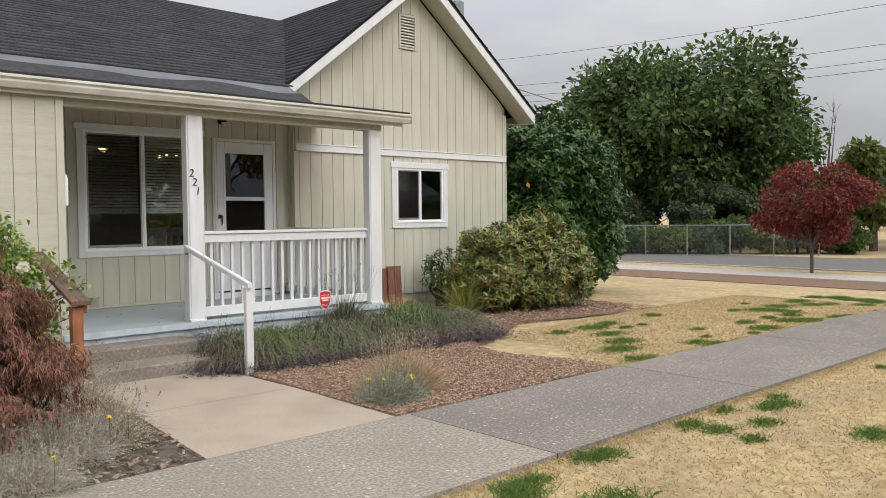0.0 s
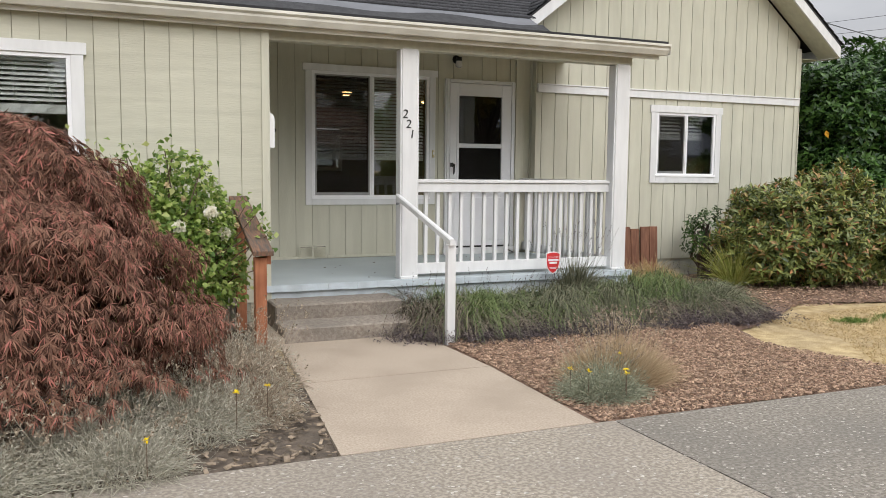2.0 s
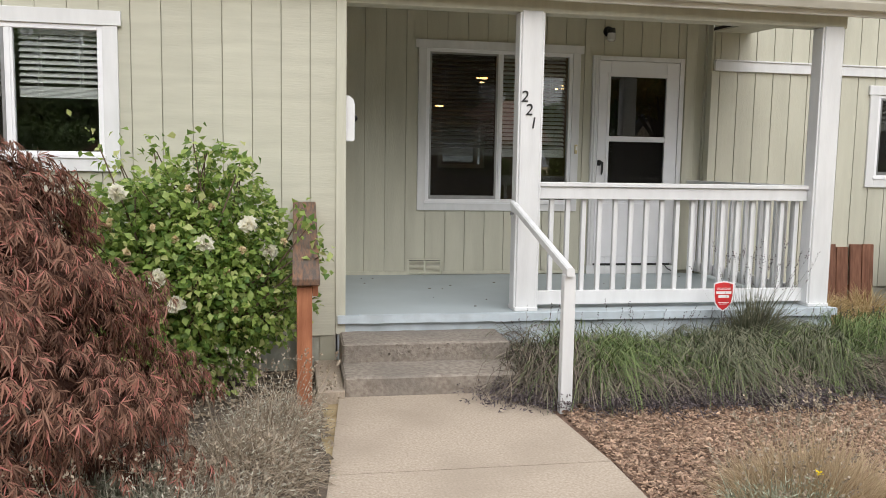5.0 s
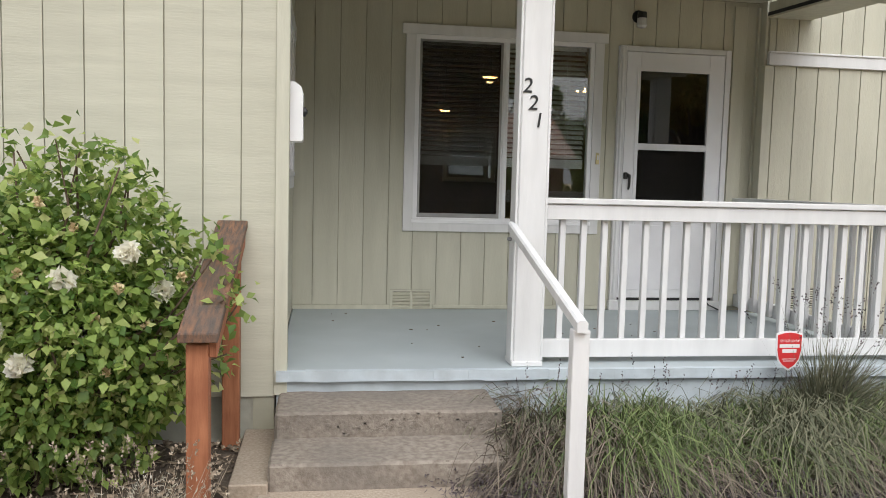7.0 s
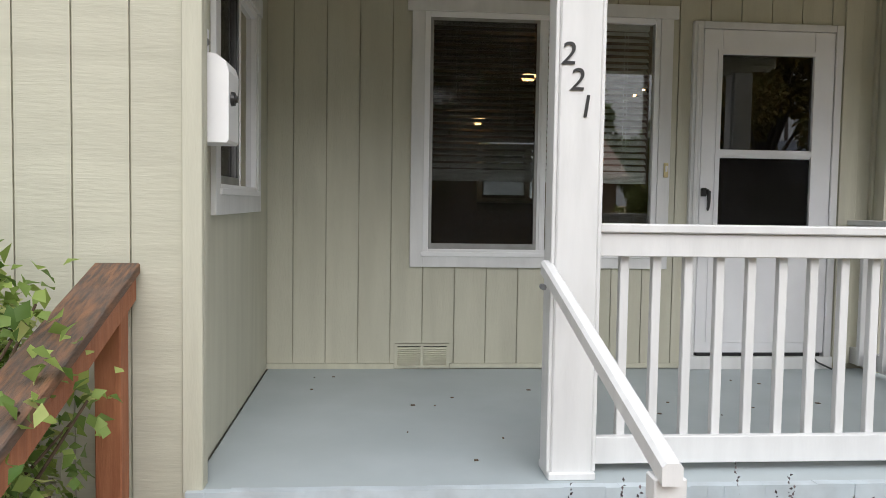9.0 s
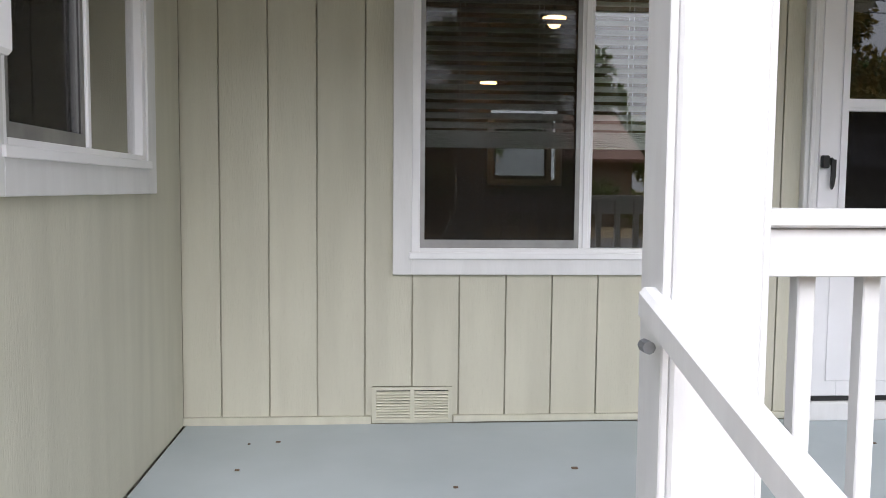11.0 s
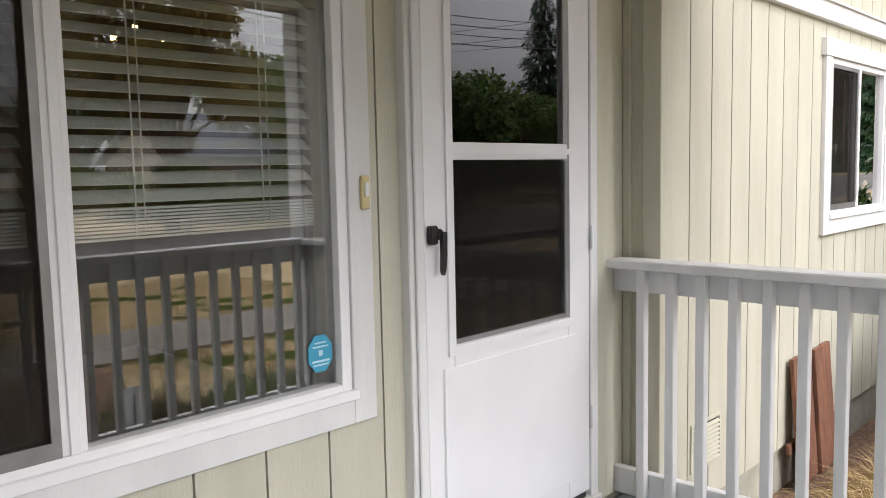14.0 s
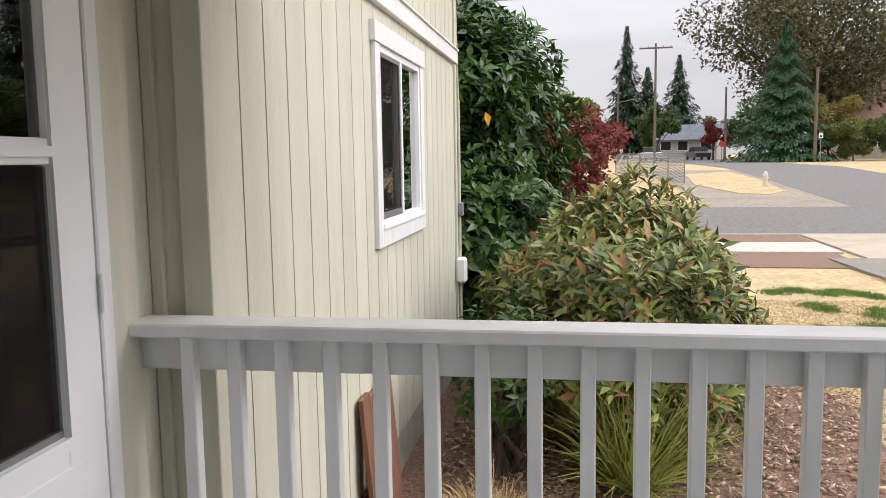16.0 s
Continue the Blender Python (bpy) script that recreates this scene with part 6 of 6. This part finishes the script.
def tree(name, label, x, y, h, r, zc, lumps, leaves, leaf, material, trunk=0.25, seed=1, flat=0.75, bare=0.0):
    """A broad tree: forked trunk, limbs, and a crown of leaf clumps with gaps."""
    t = thing(name, label, "tree", x, y, float(zfar(x, y)))
    rr = np.random.default_rng(seed)
    cs = []
    while len(cs) < lumps:
        d_ = rr.normal(size=3)
        d_ = d_ / np.linalg.norm(d_) * rr.random() ** 0.42
        zz = (h + zc * 0.55) / 2 + d_[2] * (h - zc * 0.55) / 2 * 0.86
        wide = 0.86 if d_[2] < 0.35 else 0.8
        cr = r * rr.uniform(0.15, 0.31)
        cs.append((d_[0] * r * wide, d_[1] * r * wide, min(zz, h - cr * 0.7), cr))
    bm = bmesh.new()
    fork = Vector((0, 0, max(zc * 0.55, 0.8)))
    rod(bm, (0, 0, -0.3), fork, trunk, trunk * 0.75, 10, caps=False)
    ra = random.Random(seed)
    for cx, cy, cz, cr in cs:
        mid = fork.lerp(Vector((cx, cy, cz)), 0.5) + Vector((ra.uniform(-0.3, 0.3), ra.uniform(-0.3, 0.3), 0.3)) * r * 0.12
        rod(bm, fork, mid, trunk * 0.42, trunk * 0.22, 6, caps=False)
        rod(bm, mid, (cx, cy, cz), trunk * 0.22, trunk * 0.06, 5, caps=False)
        for j in range(5):
            e = Vector((cx, cy, cz)) + Vector((ra.uniform(-1, 1), ra.uniform(-1, 1), ra.uniform(-0.6, 1))).normalized() * cr * 0.95
            rod(bm, mid.lerp(Vector((cx, cy, cz)), 0.8), e, trunk * 0.07, trunk * 0.02, 4, caps=False)
    part("trunk", bm, M["bark"], t)
    if not bare:
        tot = sum(c[3] ** 2 for c in cs)
        P, D = [], []
        for cx, cy, cz, cr in cs:
            k = int(leaves * cr * cr / tot)
            d = unit(rr.normal(size=(k, 3)))
            rad = cr * (0.35 + 0.80 * rr.random(k) ** 0.6)
            P.append(d * rad[:, None] * np.array([1.1, 1.1, flat]) + np.array([cx, cy, cz]))
            D.append(d)
        P, D = np.concatenate(P), np.concatenate(D)
        way = unit(D + rr.normal(size=P.shape) * 0.8 + np.array([0, 0, -0.2]))
        LN = leaf * (0.6 + 0.8 * rr.random(len(P)))
        co, f = leaf_arrays(rr, P, way, unit(D * 0.5 + np.array([0, 0, 0.7]) + rr.normal(size=P.shape) * 0.5), LN, LN * 0.55, 0.1, 0.2)
        mesh_from("crown", co, f, material, t)
    return t


def conifer(name, label, x, y, h, r, n, material, seed=1, low=0.12, ragged=0.25, size=0.5):
    """A conifer: straight trunk, drooping whorls of needled boughs."""
    t = thing(name, label, "tree", x, y, float(zfar(x, y)))
    rr = np.random.default_rng(seed)
    part("trunk", rod(bmesh.new(), (0, 0, -0.3), (0, 0, h * 0.98), r * 0.09, 0.02, 8), M["bark"], t)
    a, s = rr.random(n) * math.tau, rr.random(n)
    z = h * (low + (1 - low) * s)
    tier = 0.62 + 0.38 * np.cos(z / h * 60 + np.sin(a * 5) * 1.5)
    gap = 1 - ragged * (np.sin(a * 3 + z * 1.3) > 0.35)
    rad = r * (1 - s) ** 1.1 * tier * gap * (0.35 + 0.65 * np.sqrt(rr.random(n))) + 0.1
    P = np.stack([np.cos(a) * rad, np.sin(a) * rad, z - rad * 0.22], 1)
    way = np.stack([np.cos(a), np.sin(a), -0.35 + rr.normal(size=n) * 0.3], 1)
    LN = size * (0.6 + 0.7 * rr.random(n)) * (0.18 + 0.82 * (1 - s))
    co, f = leaf_arrays(rr, P, way, np.tile([0, 0, 1.0], (n, 1)) + rr.normal(size=(n, 3)) * 0.3, LN, LN * 0.35, 0.0, 0.35)
    mesh_from("crown", co, f, material, t)
    return t


tree("walnut_tree", "huge dark green broadleaf tree behind the street", 36.6, 13.0, 10.7, 7.9, 3.4, 74, 52000, 0.34, L["walnut"], 0.6, 3)
tree("orchard_tree", "grey-green fruit tree behind the chain fence", 33.0, 10.2, 4.0, 2.0, 1.7, 14, 9000, 0.17, L["greygreen"], 0.12, 4)
tree("orchard_tree", "grey-green bushy tree by the fence", 35.0, 7.4, 3.6, 1.9, 1.5, 12, 7000, 0.18, L["greygreen"], 0.12, 5)
tree("red_maple", "young dark red maple by the sidewalk", 20.9, -0.75, 3.2, 1.8, 1.35, 18, 9500, 0.11, L["redleaf"], 0.055, 6, 0.7)
tree("hedge_tree", "olive green tree beyond the fence", 37.0, 3.2, 5.2, 2.6, 2.0, 14, 9000, 0.26, L["olive"], 0.2, 7)
tree("hedge_tree", "yellow-green tree beyond the fence", 40.0, -0.5, 4.6, 2.8, 1.8, 14, 8000, 0.28, L["olive"], 0.2, 8)
tree("bare_tree", "small leafless tree beyond the yard", 43.5, 8.0, 9.0, 2.2, 4.0, 14, 0, 0.2, L["olive"], 0.16, 9, bare=1.0)
tree("hedge_tree", "dark green tree beyond the yard", 25.5, 17.5, 5.0, 3.0, 2.0, 14, 9000, 0.26, L["walnut"], 0.2, 10)
for k, (x, y, h, r, m) in enumerate(((27.0, 13.5, 1.6, 1.3, "walnut"), (29.2, 10.4, 1.4, 1.2, "olive"), (31.0, 8.6, 1.5, 1.2, "walnut"), (33.6, 5.2, 1.3, 1.3, "olive"), (46.0, 16.0, 5.6, 4.0, "walnut"), (50.0, 9.0, 5.4, 4.0, "greygreen"), (50.0, 3.0, 5.0, 4.0, "olive"), (27.0, 24.0, 5.6, 4.4, "walnut"))):
    tree("hedge_bush", "green bush along the back fence" if h < 2 else "green tree mass behind the yard", x, y, h, r, h * 0.4, 10, 5000, 0.15 if h < 2 else 0.35, L[m], 0.08, 20 + k)
for k in range(9):
    tree("hedge_bush", "low weedy bush behind the chain fence", 27.4 + 0.75 * k, 12.4 - 1.15 * k, 1.05 + 0.25 * (k % 3), 1.25, 0.1, 12, 4500, 0.15, L["olive"] if k % 3 == 0 else L["greygreen"] if k % 3 == 1 else L["walnut"], 0.05, 190 + k, 0.95)
for k, (x, y, h, r, m) in enumerate(((27.5, 17.0, 3.0, 2.4, "walnut"), (30.0, 14.0, 2.6, 2.2, "walnut"), (33.5, 13.0, 3.2, 2.4, "greygreen"), (37.0, 10.0, 3.0, 2.4, "walnut"), (39.5, 6.5, 3.2, 2.6, "olive"), (42.5, 2.5, 3.4, 2.6, "walnut"), (46.0, 0.0, 3.2, 2.6, "olive"), (24.0, 20.0, 3.0, 2.6, "walnut"))):
    tree("hedge_bush", "dense green bush under the big tree", x, y, h, r, 0.9, 14, 6500, 0.2, L[m], 0.08, 90 + k, 0.95)
# east view
L["oakleaf"] = leaf_mat("oak_leaf", (0.035, 0.04, 0.016), (0.15, 0.145, 0.06), 0.55, 0.25)
conifer("spruce", "tall dark spruce far down the street", 126.0, -8.6, 19.4, 5.0, 6500, L["needle"], 1, size=1.2, ragged=0.6)
conifer("spruce", "dark spruce with ragged boughs far away", 128.0, -11.8, 13.6, 5.0, 5200, L["needle"], 2, size=1.2, ragged=0.5)
conifer("spruce", "pointed dark spruce beyond the pole", 125.0, -16.0, 14.9, 5.2, 6000, L["needle"], 3, size=1.1, ragged=0.45)
conifer("cedar", "broad green cedar across the street", 72.0, -17.9, 11.4, 5.6, 34000, L["cedar"], 4, low=0.0, ragged=0.08, size=0.42)
tree("oak_tree", "spreading dark oak with open branches", 88.0, -24.5, 20.5, 11.5, 7.0, 54, 26000, 0.42, L["oakleaf"], 0.6, 12)
conifer("fir", "dark fir behind the oak", 100.0, -38.0, 26.0, 6.5, 14000, L["needle"], 5, size=1.1)
tree("yellow_bush", "yellow-brown bush by the corner house", 73.0, -21.6, 5.8, 3.3, 1.5, 18, 12000, 0.22, L["autumn"], 0.1, 13)
tree("corner_bush", "green bush in front of the corner house", 70.0, -22.6, 3.2, 2.2, 0.7, 12, 7000, 0.18, L["olive"], 0.08, 14)
tree("corner_bush", "dark green bush in front of the corner house", 72.0, -26.0, 3.8, 2.8, 0.7, 12, 8000, 0.2, L["walnut"], 0.08, 18)
tree("street_tree", "round green tree down the street", 94.0, -9.9, 6.2, 2.9, 2.0, 14, 8000, 0.3, L["walnut"], 0.15, 15)
tree("street_tree", "small rust-red tree far down the street", 92.0, -15.6, 4.2, 1.6, 1.6, 10, 5000, 0.24, L["redleaf"], 0.15, 16)
tree("street_tree", "green tree far beyond the street", 112.0, -18.6, 5.4, 3.4, 1.6, 12, 6000, 0.35, L["walnut"], 0.2, 17)
for k, (x, y) in enumerate(((115, 6), (112, -26), (90, 14), (80, 22), (105, -38), (75, -36), (68, 30), (56, 36), (40, 42), (20, 46), (0, 40), (-25, 36))):
    tree("far_tree", "distant dark green tree", x, y, 7.5 + k % 3, 6.5, 3.0, 12, 5000, 0.5, L["walnut"], 0.3, 40 + k)


def pole(label, x, y, h, arm=1.1, turn=0.0, lamp=False):
    t = thing("utility_pole", label, "utility pole", x, y, float(zfar(x, y)))
    part("shaft", rod(bmesh.new(), (0, 0, -0.3), (0, 0, h), 0.125, 0.09, 10), M["polewood"], t)
    c, s = math.cos(turn), math.sin(turn)
    if arm:
        o = part("crossarm", boxes((-arm, arm, -0.06, 0.06, h - 0.45, h - 0.32)), M["polewood"], t)
        o.matrix_basis = pose(0, 0, 0, 0, 0, math.degrees(turn))
        for k in (-0.9, -0.45, 0.45, 0.9):
            part("insulator", rod(bmesh.new(), (k * arm * c, k * arm * s, h - 0.32), (k * arm * c, k * arm * s, h - 0.18), 0.04, 0.03, 8), M["galv"], t)
    if lamp:
        part("lamp_arm", rod(bmesh.new(), (0, 0, h * 0.72), (0, -1.9, h * 0.76), 0.03, 0.03, 6), M["galv"], t)
    return t


pole("wooden utility pole with a crossarm down the street", 76.0, -8.05, 10.3, 1.4, 1.5)
pole("slim wooden pole by the corner house", 68.0, -19.2, 7.1, 0)
pole("dark pole beside the far street", 80.0, -14.7, 6.7, 0)
pole("lamp pole in front of the spruces", 92.0, -5.7, 8.7, 0, lamp=True)
pp = pole("weathered utility pole with a transformer behind the house", 11.3, 4.4, 7.6, 1.1, 0.7)
part("transformer", rod(rod(bmesh.new(), (0.36, -0.1, 6.15), (0.36, -0.1, 6.95), 0.2, 0.2, 14), (0.36, -0.1, 6.95), (0.36, -0.1, 7.05), 0.2, 0.08, 14), M["galv"], pp, "grey transformer can")
pole("wooden pole across the street", 10.5, -24.0, 10.0, 1.2, 0.0)
pole("wooden pole across the street by the firs", 40.0, -25.0, 10.5, 1.2, 0.3)


def wire(label, p, q, sag, r=0.012):
    t = thing("overhead_wire", label, "wire", *p)
    bm = bmesh.new()
    p, q = Vector(p), Vector(q)
    tube(bm, [(q - p) * (k / 24) - Vector((0, 0, 4 * sag * k / 24 * (1 - k / 24))) for k in range(25)], r, r, 5)
    part("cable", bm, M["black"], t)
    return t


for dz, dx in ((0.0, 0.0), (0.35, 0.4), (0.7, -0.3), (2.0, 0.2)):
    wire("thin black power line along the cross street", (24.2 + dx, 36.0, 8.9 + dz), (24.2 + dx, -40.0, 8.1 + dz), 2.6, 0.008)
pole("wooden utility pole on the cross street", 24.2, 36.0, 11.2, 1.0, 0.0)
pole("wooden utility pole at the far corner", 24.2, -40.0, 11.2, 1.0, 0.0)
wire("thin black power line to the distance", (11.3, 4.4, 5.4), (44.0, 16.0, 7.0), 0.5)
wire("thin black power line behind the roof", (11.3, 4.4, 7.2), (-14.0, 16.0, 9.4), 0.6)
wire("thin black power line behind the roof", (11.3, 4.4, 7.0), (-14.0, 15.0, 8.9), 0.6)
for k in range(4):
    wire("power line across the street", (-30.0, -24.6 + 0.3 * k, 9.4 - 0.5 * k), (10.5, -24.6 + 0.3 * k, 9.6 - 0.5 * k), 0.7, 0.02)
    wire("power line across the street", (10.5, -24.6 + 0.3 * k, 9.6 - 0.5 * k), (40.0, -25.6 + 0.3 * k, 10.0 - 0.5 * k), 0.7, 0.02)
    wire("power line across the street", (40.0, -25.6 + 0.3 * k, 10.0 - 0.5 * k), (80.0, -26.6 + 0.3 * k, 10.0 - 0.5 * k), 0.7, 0.02)
wire("service wire to the corner house", (68.0, -19.2, 8.0), (86.0, -30.0, 7.6), 0.3)


def house(label, x, y, w, d, h, roof, wallm, roofm, turn=0.0, doors=True):
    t = thing("house", label, "house")
    part("wall", boxes((-w / 2, w / 2, -d / 2, d / 2, -0.2, h)), wallm, t)
    part("roof", prism(bmesh.new(), [(-d / 2 - 0.5, h - 0.15), (0, h + roof), (d / 2 + 0.5, h - 0.15), (d / 2 + 0.5, h), (0, h + roof + 0.15), (-d / 2 - 0.5, h)], "x", -w / 2 - 0.4, w / 2 + 0.4), roofm, t)
    for s in (-1, 1):
        for fx in (-0.33, 0.05, 0.33):
            wn_ = part("window", boxes((w * fx - 0.65, w * fx + 0.65, s * d / 2 - 0.03, s * d / 2 + 0.03, 1.0, 2.2)), M["white"], t)
            part("pane", boxes((w * fx - 0.56, w * fx + 0.56, s * d / 2 - 0.04, s * d / 2 + 0.04, 1.09, 2.11)), M["dark"], wn_)
    part("gable", prism(bmesh.new(), [(-d / 2, h - 0.05), (d / 2, h - 0.05), (0, h + roof - 0.1)], "x", -w / 2 + 0.01, w / 2 - 0.01), wallm, t)
    t.matrix_world = pose(x, y, float(zfar(x, y)), 0, 0, turn)
    return t


brown_roof = mat("brown_roof", (0.25, 0.145, 0.11), (0.33, 0.20, 0.155), 0.9, 3)
grey_roof = mat("grey_roof", (0.10, 0.11, 0.13), (0.15, 0.16, 0.19), 0.9, 3)
tan_wall = mat("tan_wall", (0.40, 0.36, 0.30), (0.45, 0.41, 0.34), 0.8, 3)
pale_wall = mat("pale_wall", (0.42, 0.42, 0.43), (0.48, 0.48, 0.49), 0.8, 3)
house("low house with a brown roof behind bushes", 90.0, -36.5, 18, 12, 3.6, 4.6, tan_wall, brown_roof, 84)
house("small white house with a blue-grey roof far away", 104.0, -15.0, 7, 6, 2.3, 1.7, pale_wall, grey_roof, 70)
house("neighbour house with a dark roof across the street", 26.0, -33.0, 15, 8, 2.7, 2.0, tan_wall, grey_roof, 0)
house("neighbour house with a brown roof across the street", 4.0, -33.0, 14, 8, 2.7, 2.0, mat("brown_wall", (0.20, 0.16, 0.125), (0.26, 0.21, 0.165), 0.8, 3), brown_roof, 0)
# trees across the street, mirrored in the glass
tree("street_tree", "tree turning orange across the street", 15.6, -25.5, 9.5, 3.8, 4.4, 22, 15000, 0.25, L["autumn"], 0.3, 60)
tree("street_tree", "yellow-green tree across the street", 24.0, -27.5, 6.6, 3.6, 3.0, 16, 9000, 0.28, L["olive"], 0.25, 61)
tree("street_tree", "dark green tree across the street", 5.0, -27.5, 8.6, 3.8, 3.6, 18, 11000, 0.28, L["walnut"], 0.3, 62)
tree("street_tree", "dark green tree across the street", -6.0, -27.0, 8.0, 4.2, 3.2, 18, 11000, 0.28, L["walnut"], 0.3, 63)
conifer("fir", "tall dark fir across the street", 66.0, -46.0, 22.0, 4.6, 12000, L["needle"], 6, size=0.8)
conifer("fir", "dark fir across the street", 47.0, -45.0, 10.0, 3.0, 8000, L["needle"], 7, size=0.8)
conifer("fir", "dark fir behind the neighbour house", 84.0, -40.0, 14.0, 4.0, 9000, L["needle"], 8, size=0.8)
for k, (x, y) in enumerate(((-20, -34), (-12, -42), (10, -44), (20, -46), (35, -48), (-40, -42), (-32, -26), (-50, -38))):
    tree("far_tree", "dark tree mass across the street", x, y, 9.0 + k % 3, 6.0, 3.0, 12, 5500, 0.5, L["walnut"], 0.3, 70 + k)

for k, (x, y) in enumerate(((38, -33), (46, -37), (54, -40), (62, -40), (72, -44))):
    tree("far_tree", "dark tree line across the street", x, y, 7.0 + k % 2, 5.0, 2.6, 12, 5500, 0.45, L["walnut"], 0.3, 160 + k)
for k, x in enumerate((-16, -11.5, -7, -2.5, 2, 6.5, 11, 15.5, 20, 24.5, 29, 33.5, 38)):
    tree("hedge_bush", "dark green hedge bush across the street", x, -23.6 - 0.5 * (k % 2), 2.2 + 0.3 * (k % 3), 2.6, 0.8, 12, 4500, 0.2, L["walnut"] if k % 3 else L["olive"], 0.08, 130 + k, 0.9)

# chain fence, hydrant, signs
def chain_fence(label, p, q, h, n, wire_r=0.004):
    t = thing("chain_fence", label, "fence", *p)
    d = Vector(q) - Vector(p)
    for k in range(n + 1):
        c = d * (k / n)
        part("post", rod(bmesh.new(), (c.x, c.y, -0.2), (c.x, c.y, h + 0.05), 0.03, seg=6), M["galv"], t)
    part("top_rail", rod(bmesh.new(), (0, 0, h), (d.x, d.y, h), 0.022, seg=6), M["galv"], t)
    bm = bmesh.new()
    ln = d.length
    u = d.normalized()
    k = 0.0
    while k < ln + h:
        a0, a1 = max(0.0, k - h), min(ln, k)
        rod(bm, u * a0 + Vector((0, 0, k - a0 if k - a0 <= h else h)), u * a1 + Vector((0, 0, k - a1)), wire_r, seg=3, caps=False)
        rod(bm, u * a0 + Vector((0, 0, h - (k - a0))), u * a1 + Vector((0, 0, h - (k - a1))), wire_r, seg=3, caps=False)
        k += 0.14
    tagged(part("mesh", bm, M["galv"], t), kind="stuff")
    return t


chain_fence("galvanised chain-link fence along the far yard", (26.5, 10.5, -0.2), (31.0, 3.2, -0.2), 1.25, 5)
chain_fence("galvanised chain-link fence along the corner lot", (40.0, -6.0, 0.48), (49.0, -3.4, 0.48), 1.35, 5, 0.011)
hy = thing("hydrant", "pale fire hydrant on the verge", "hydrant", 38.0, -9.05, float(zfar(38.0, -9.05)) + 0.02)
hm = mat("hydrant_paint", (0.55, 0.50, 0.42), (0.62, 0.57, 0.49), 0.6, 5)
part("body", rod(rod(rod(bmesh.new(), (0, 0, -0.1), (0, 0, 0.05), 0.13, 0.13, 12), (0, 0, 0.05), (0, 0, 0.42), 0.09, 0.09, 12), (0, 0, 0.42), (0, 0, 0.6), 0.12, 0.04, 12), hm, hy)
part("outlet", rod(bmesh.new(), (0, -0.16, 0.3), (0, 0.16, 0.3), 0.05, seg=10), hm, hy)
sg2 = thing("street_sign", "white street sign on a thin post", "sign", 63.0, -18.2, float(zfar(63.0, -18.2)))
part("post", rod(bmesh.new(), (0, 0, -0.2), (0, 0, 2.3), 0.03, seg=6), M["galv"], sg2)
part("plate", boxes((-0.04, -0.02, -0.14, 0.14, 1.72, 2.1)), M["signwhite"], sg2)
part("marks", boxes((-0.045, -0.04, -0.1, 0.1, 2.0, 2.03), (-0.045, -0.04, -0.07, 0.07, 1.78, 1.93)), M["black"], sg2)
bx = thing("stop_sign", "red street sign far down the road", "sign", 74.0, -13.4, float(zfar(74.0, -13.4)) - 0.7)
part("post", rod(bmesh.new(), (0, 0, -0.2), (0, 0, 2.2), 0.03, seg=6), M["galv"], bx)
part("plate", prism(bmesh.new(), [(0.26 * math.cos(math.radians(22.5 + 45 * k)), 2.2 + 0.26 * math.sin(math.radians(22.5 + 45 * k))) for k in range(8)], "x", -0.04, -0.02), M["red"], bx)


# cars parked far down the street
def parked_car(label, x, y, paint, turn):
    t = thing("car", label, "car")
    part("body", prism(bmesh.new(), [(-2.1, 0.3), (2.1, 0.3), (2.15, 0.62), (1.95, 0.82), (1.1, 0.9), (-1.5, 0.92), (-2.1, 0.78)], "y", -0.85, 0.85), paint, t)
    part("cabin", prism(bmesh.new(), [(-1.5, 0.91), (1.0, 0.89), (0.45, 1.38), (-0.95, 1.42)], "y", -0.74, 0.74), M["dark"], t, "dark glazed cabin")
    part("roof", boxes((-0.9, 0.42, -0.7, 0.7, 1.4, 1.44), bevel=0.01), paint, t)
    for wx in (-1.35, 1.3):
        for wy in (-0.8, 0.8):
            w = part("wheel", rod(bmesh.new(), (wx, wy - 0.09, 0.31), (wx, wy + 0.09, 0.31), 0.31, seg=14), M["black"], t)
            part("rim", rod(bmesh.new(), (wx, wy - 0.1, 0.31), (wx, wy + 0.1, 0.31), 0.19, seg=12), M["galv"], w)
    t.matrix_world = pose(x, y, float(zfar(x, y)) - 0.02, 0, 0, turn)
    return t


parked_car("dark parked car far down the street", 96.0, -14.6, mat("dark_car_paint", (0.03, 0.03, 0.035), (0.05, 0.05, 0.055), 0.3, 2), 8)
parked_car("pale parked car far down the street", 90.0, -9.0, mat("pale_car_paint", (0.5, 0.5, 0.52), (0.56, 0.56, 0.58), 0.3, 2), 5)


# crumbs of soil and dead leaf on the porch floor
rc = random.Random(17)
bm = bmesh.new()
for k in range(26):
    x, y, r = rc.uniform(0.15, 3.7), rc.uniform(-1.9, -0.15), rc.uniform(0.003, 0.009)
    box(bm, x - r * rc.uniform(0.8, 2.2), x + r, y - r, y + r * rc.uniform(0.6, 1.6), FLOOR - 0.0005, FLOOR + 0.004)
tagged(part("floor_litter", bm, M["twig"]), "dark crumbs of soil scattered on the porch floor", "litter", kind="stuff")
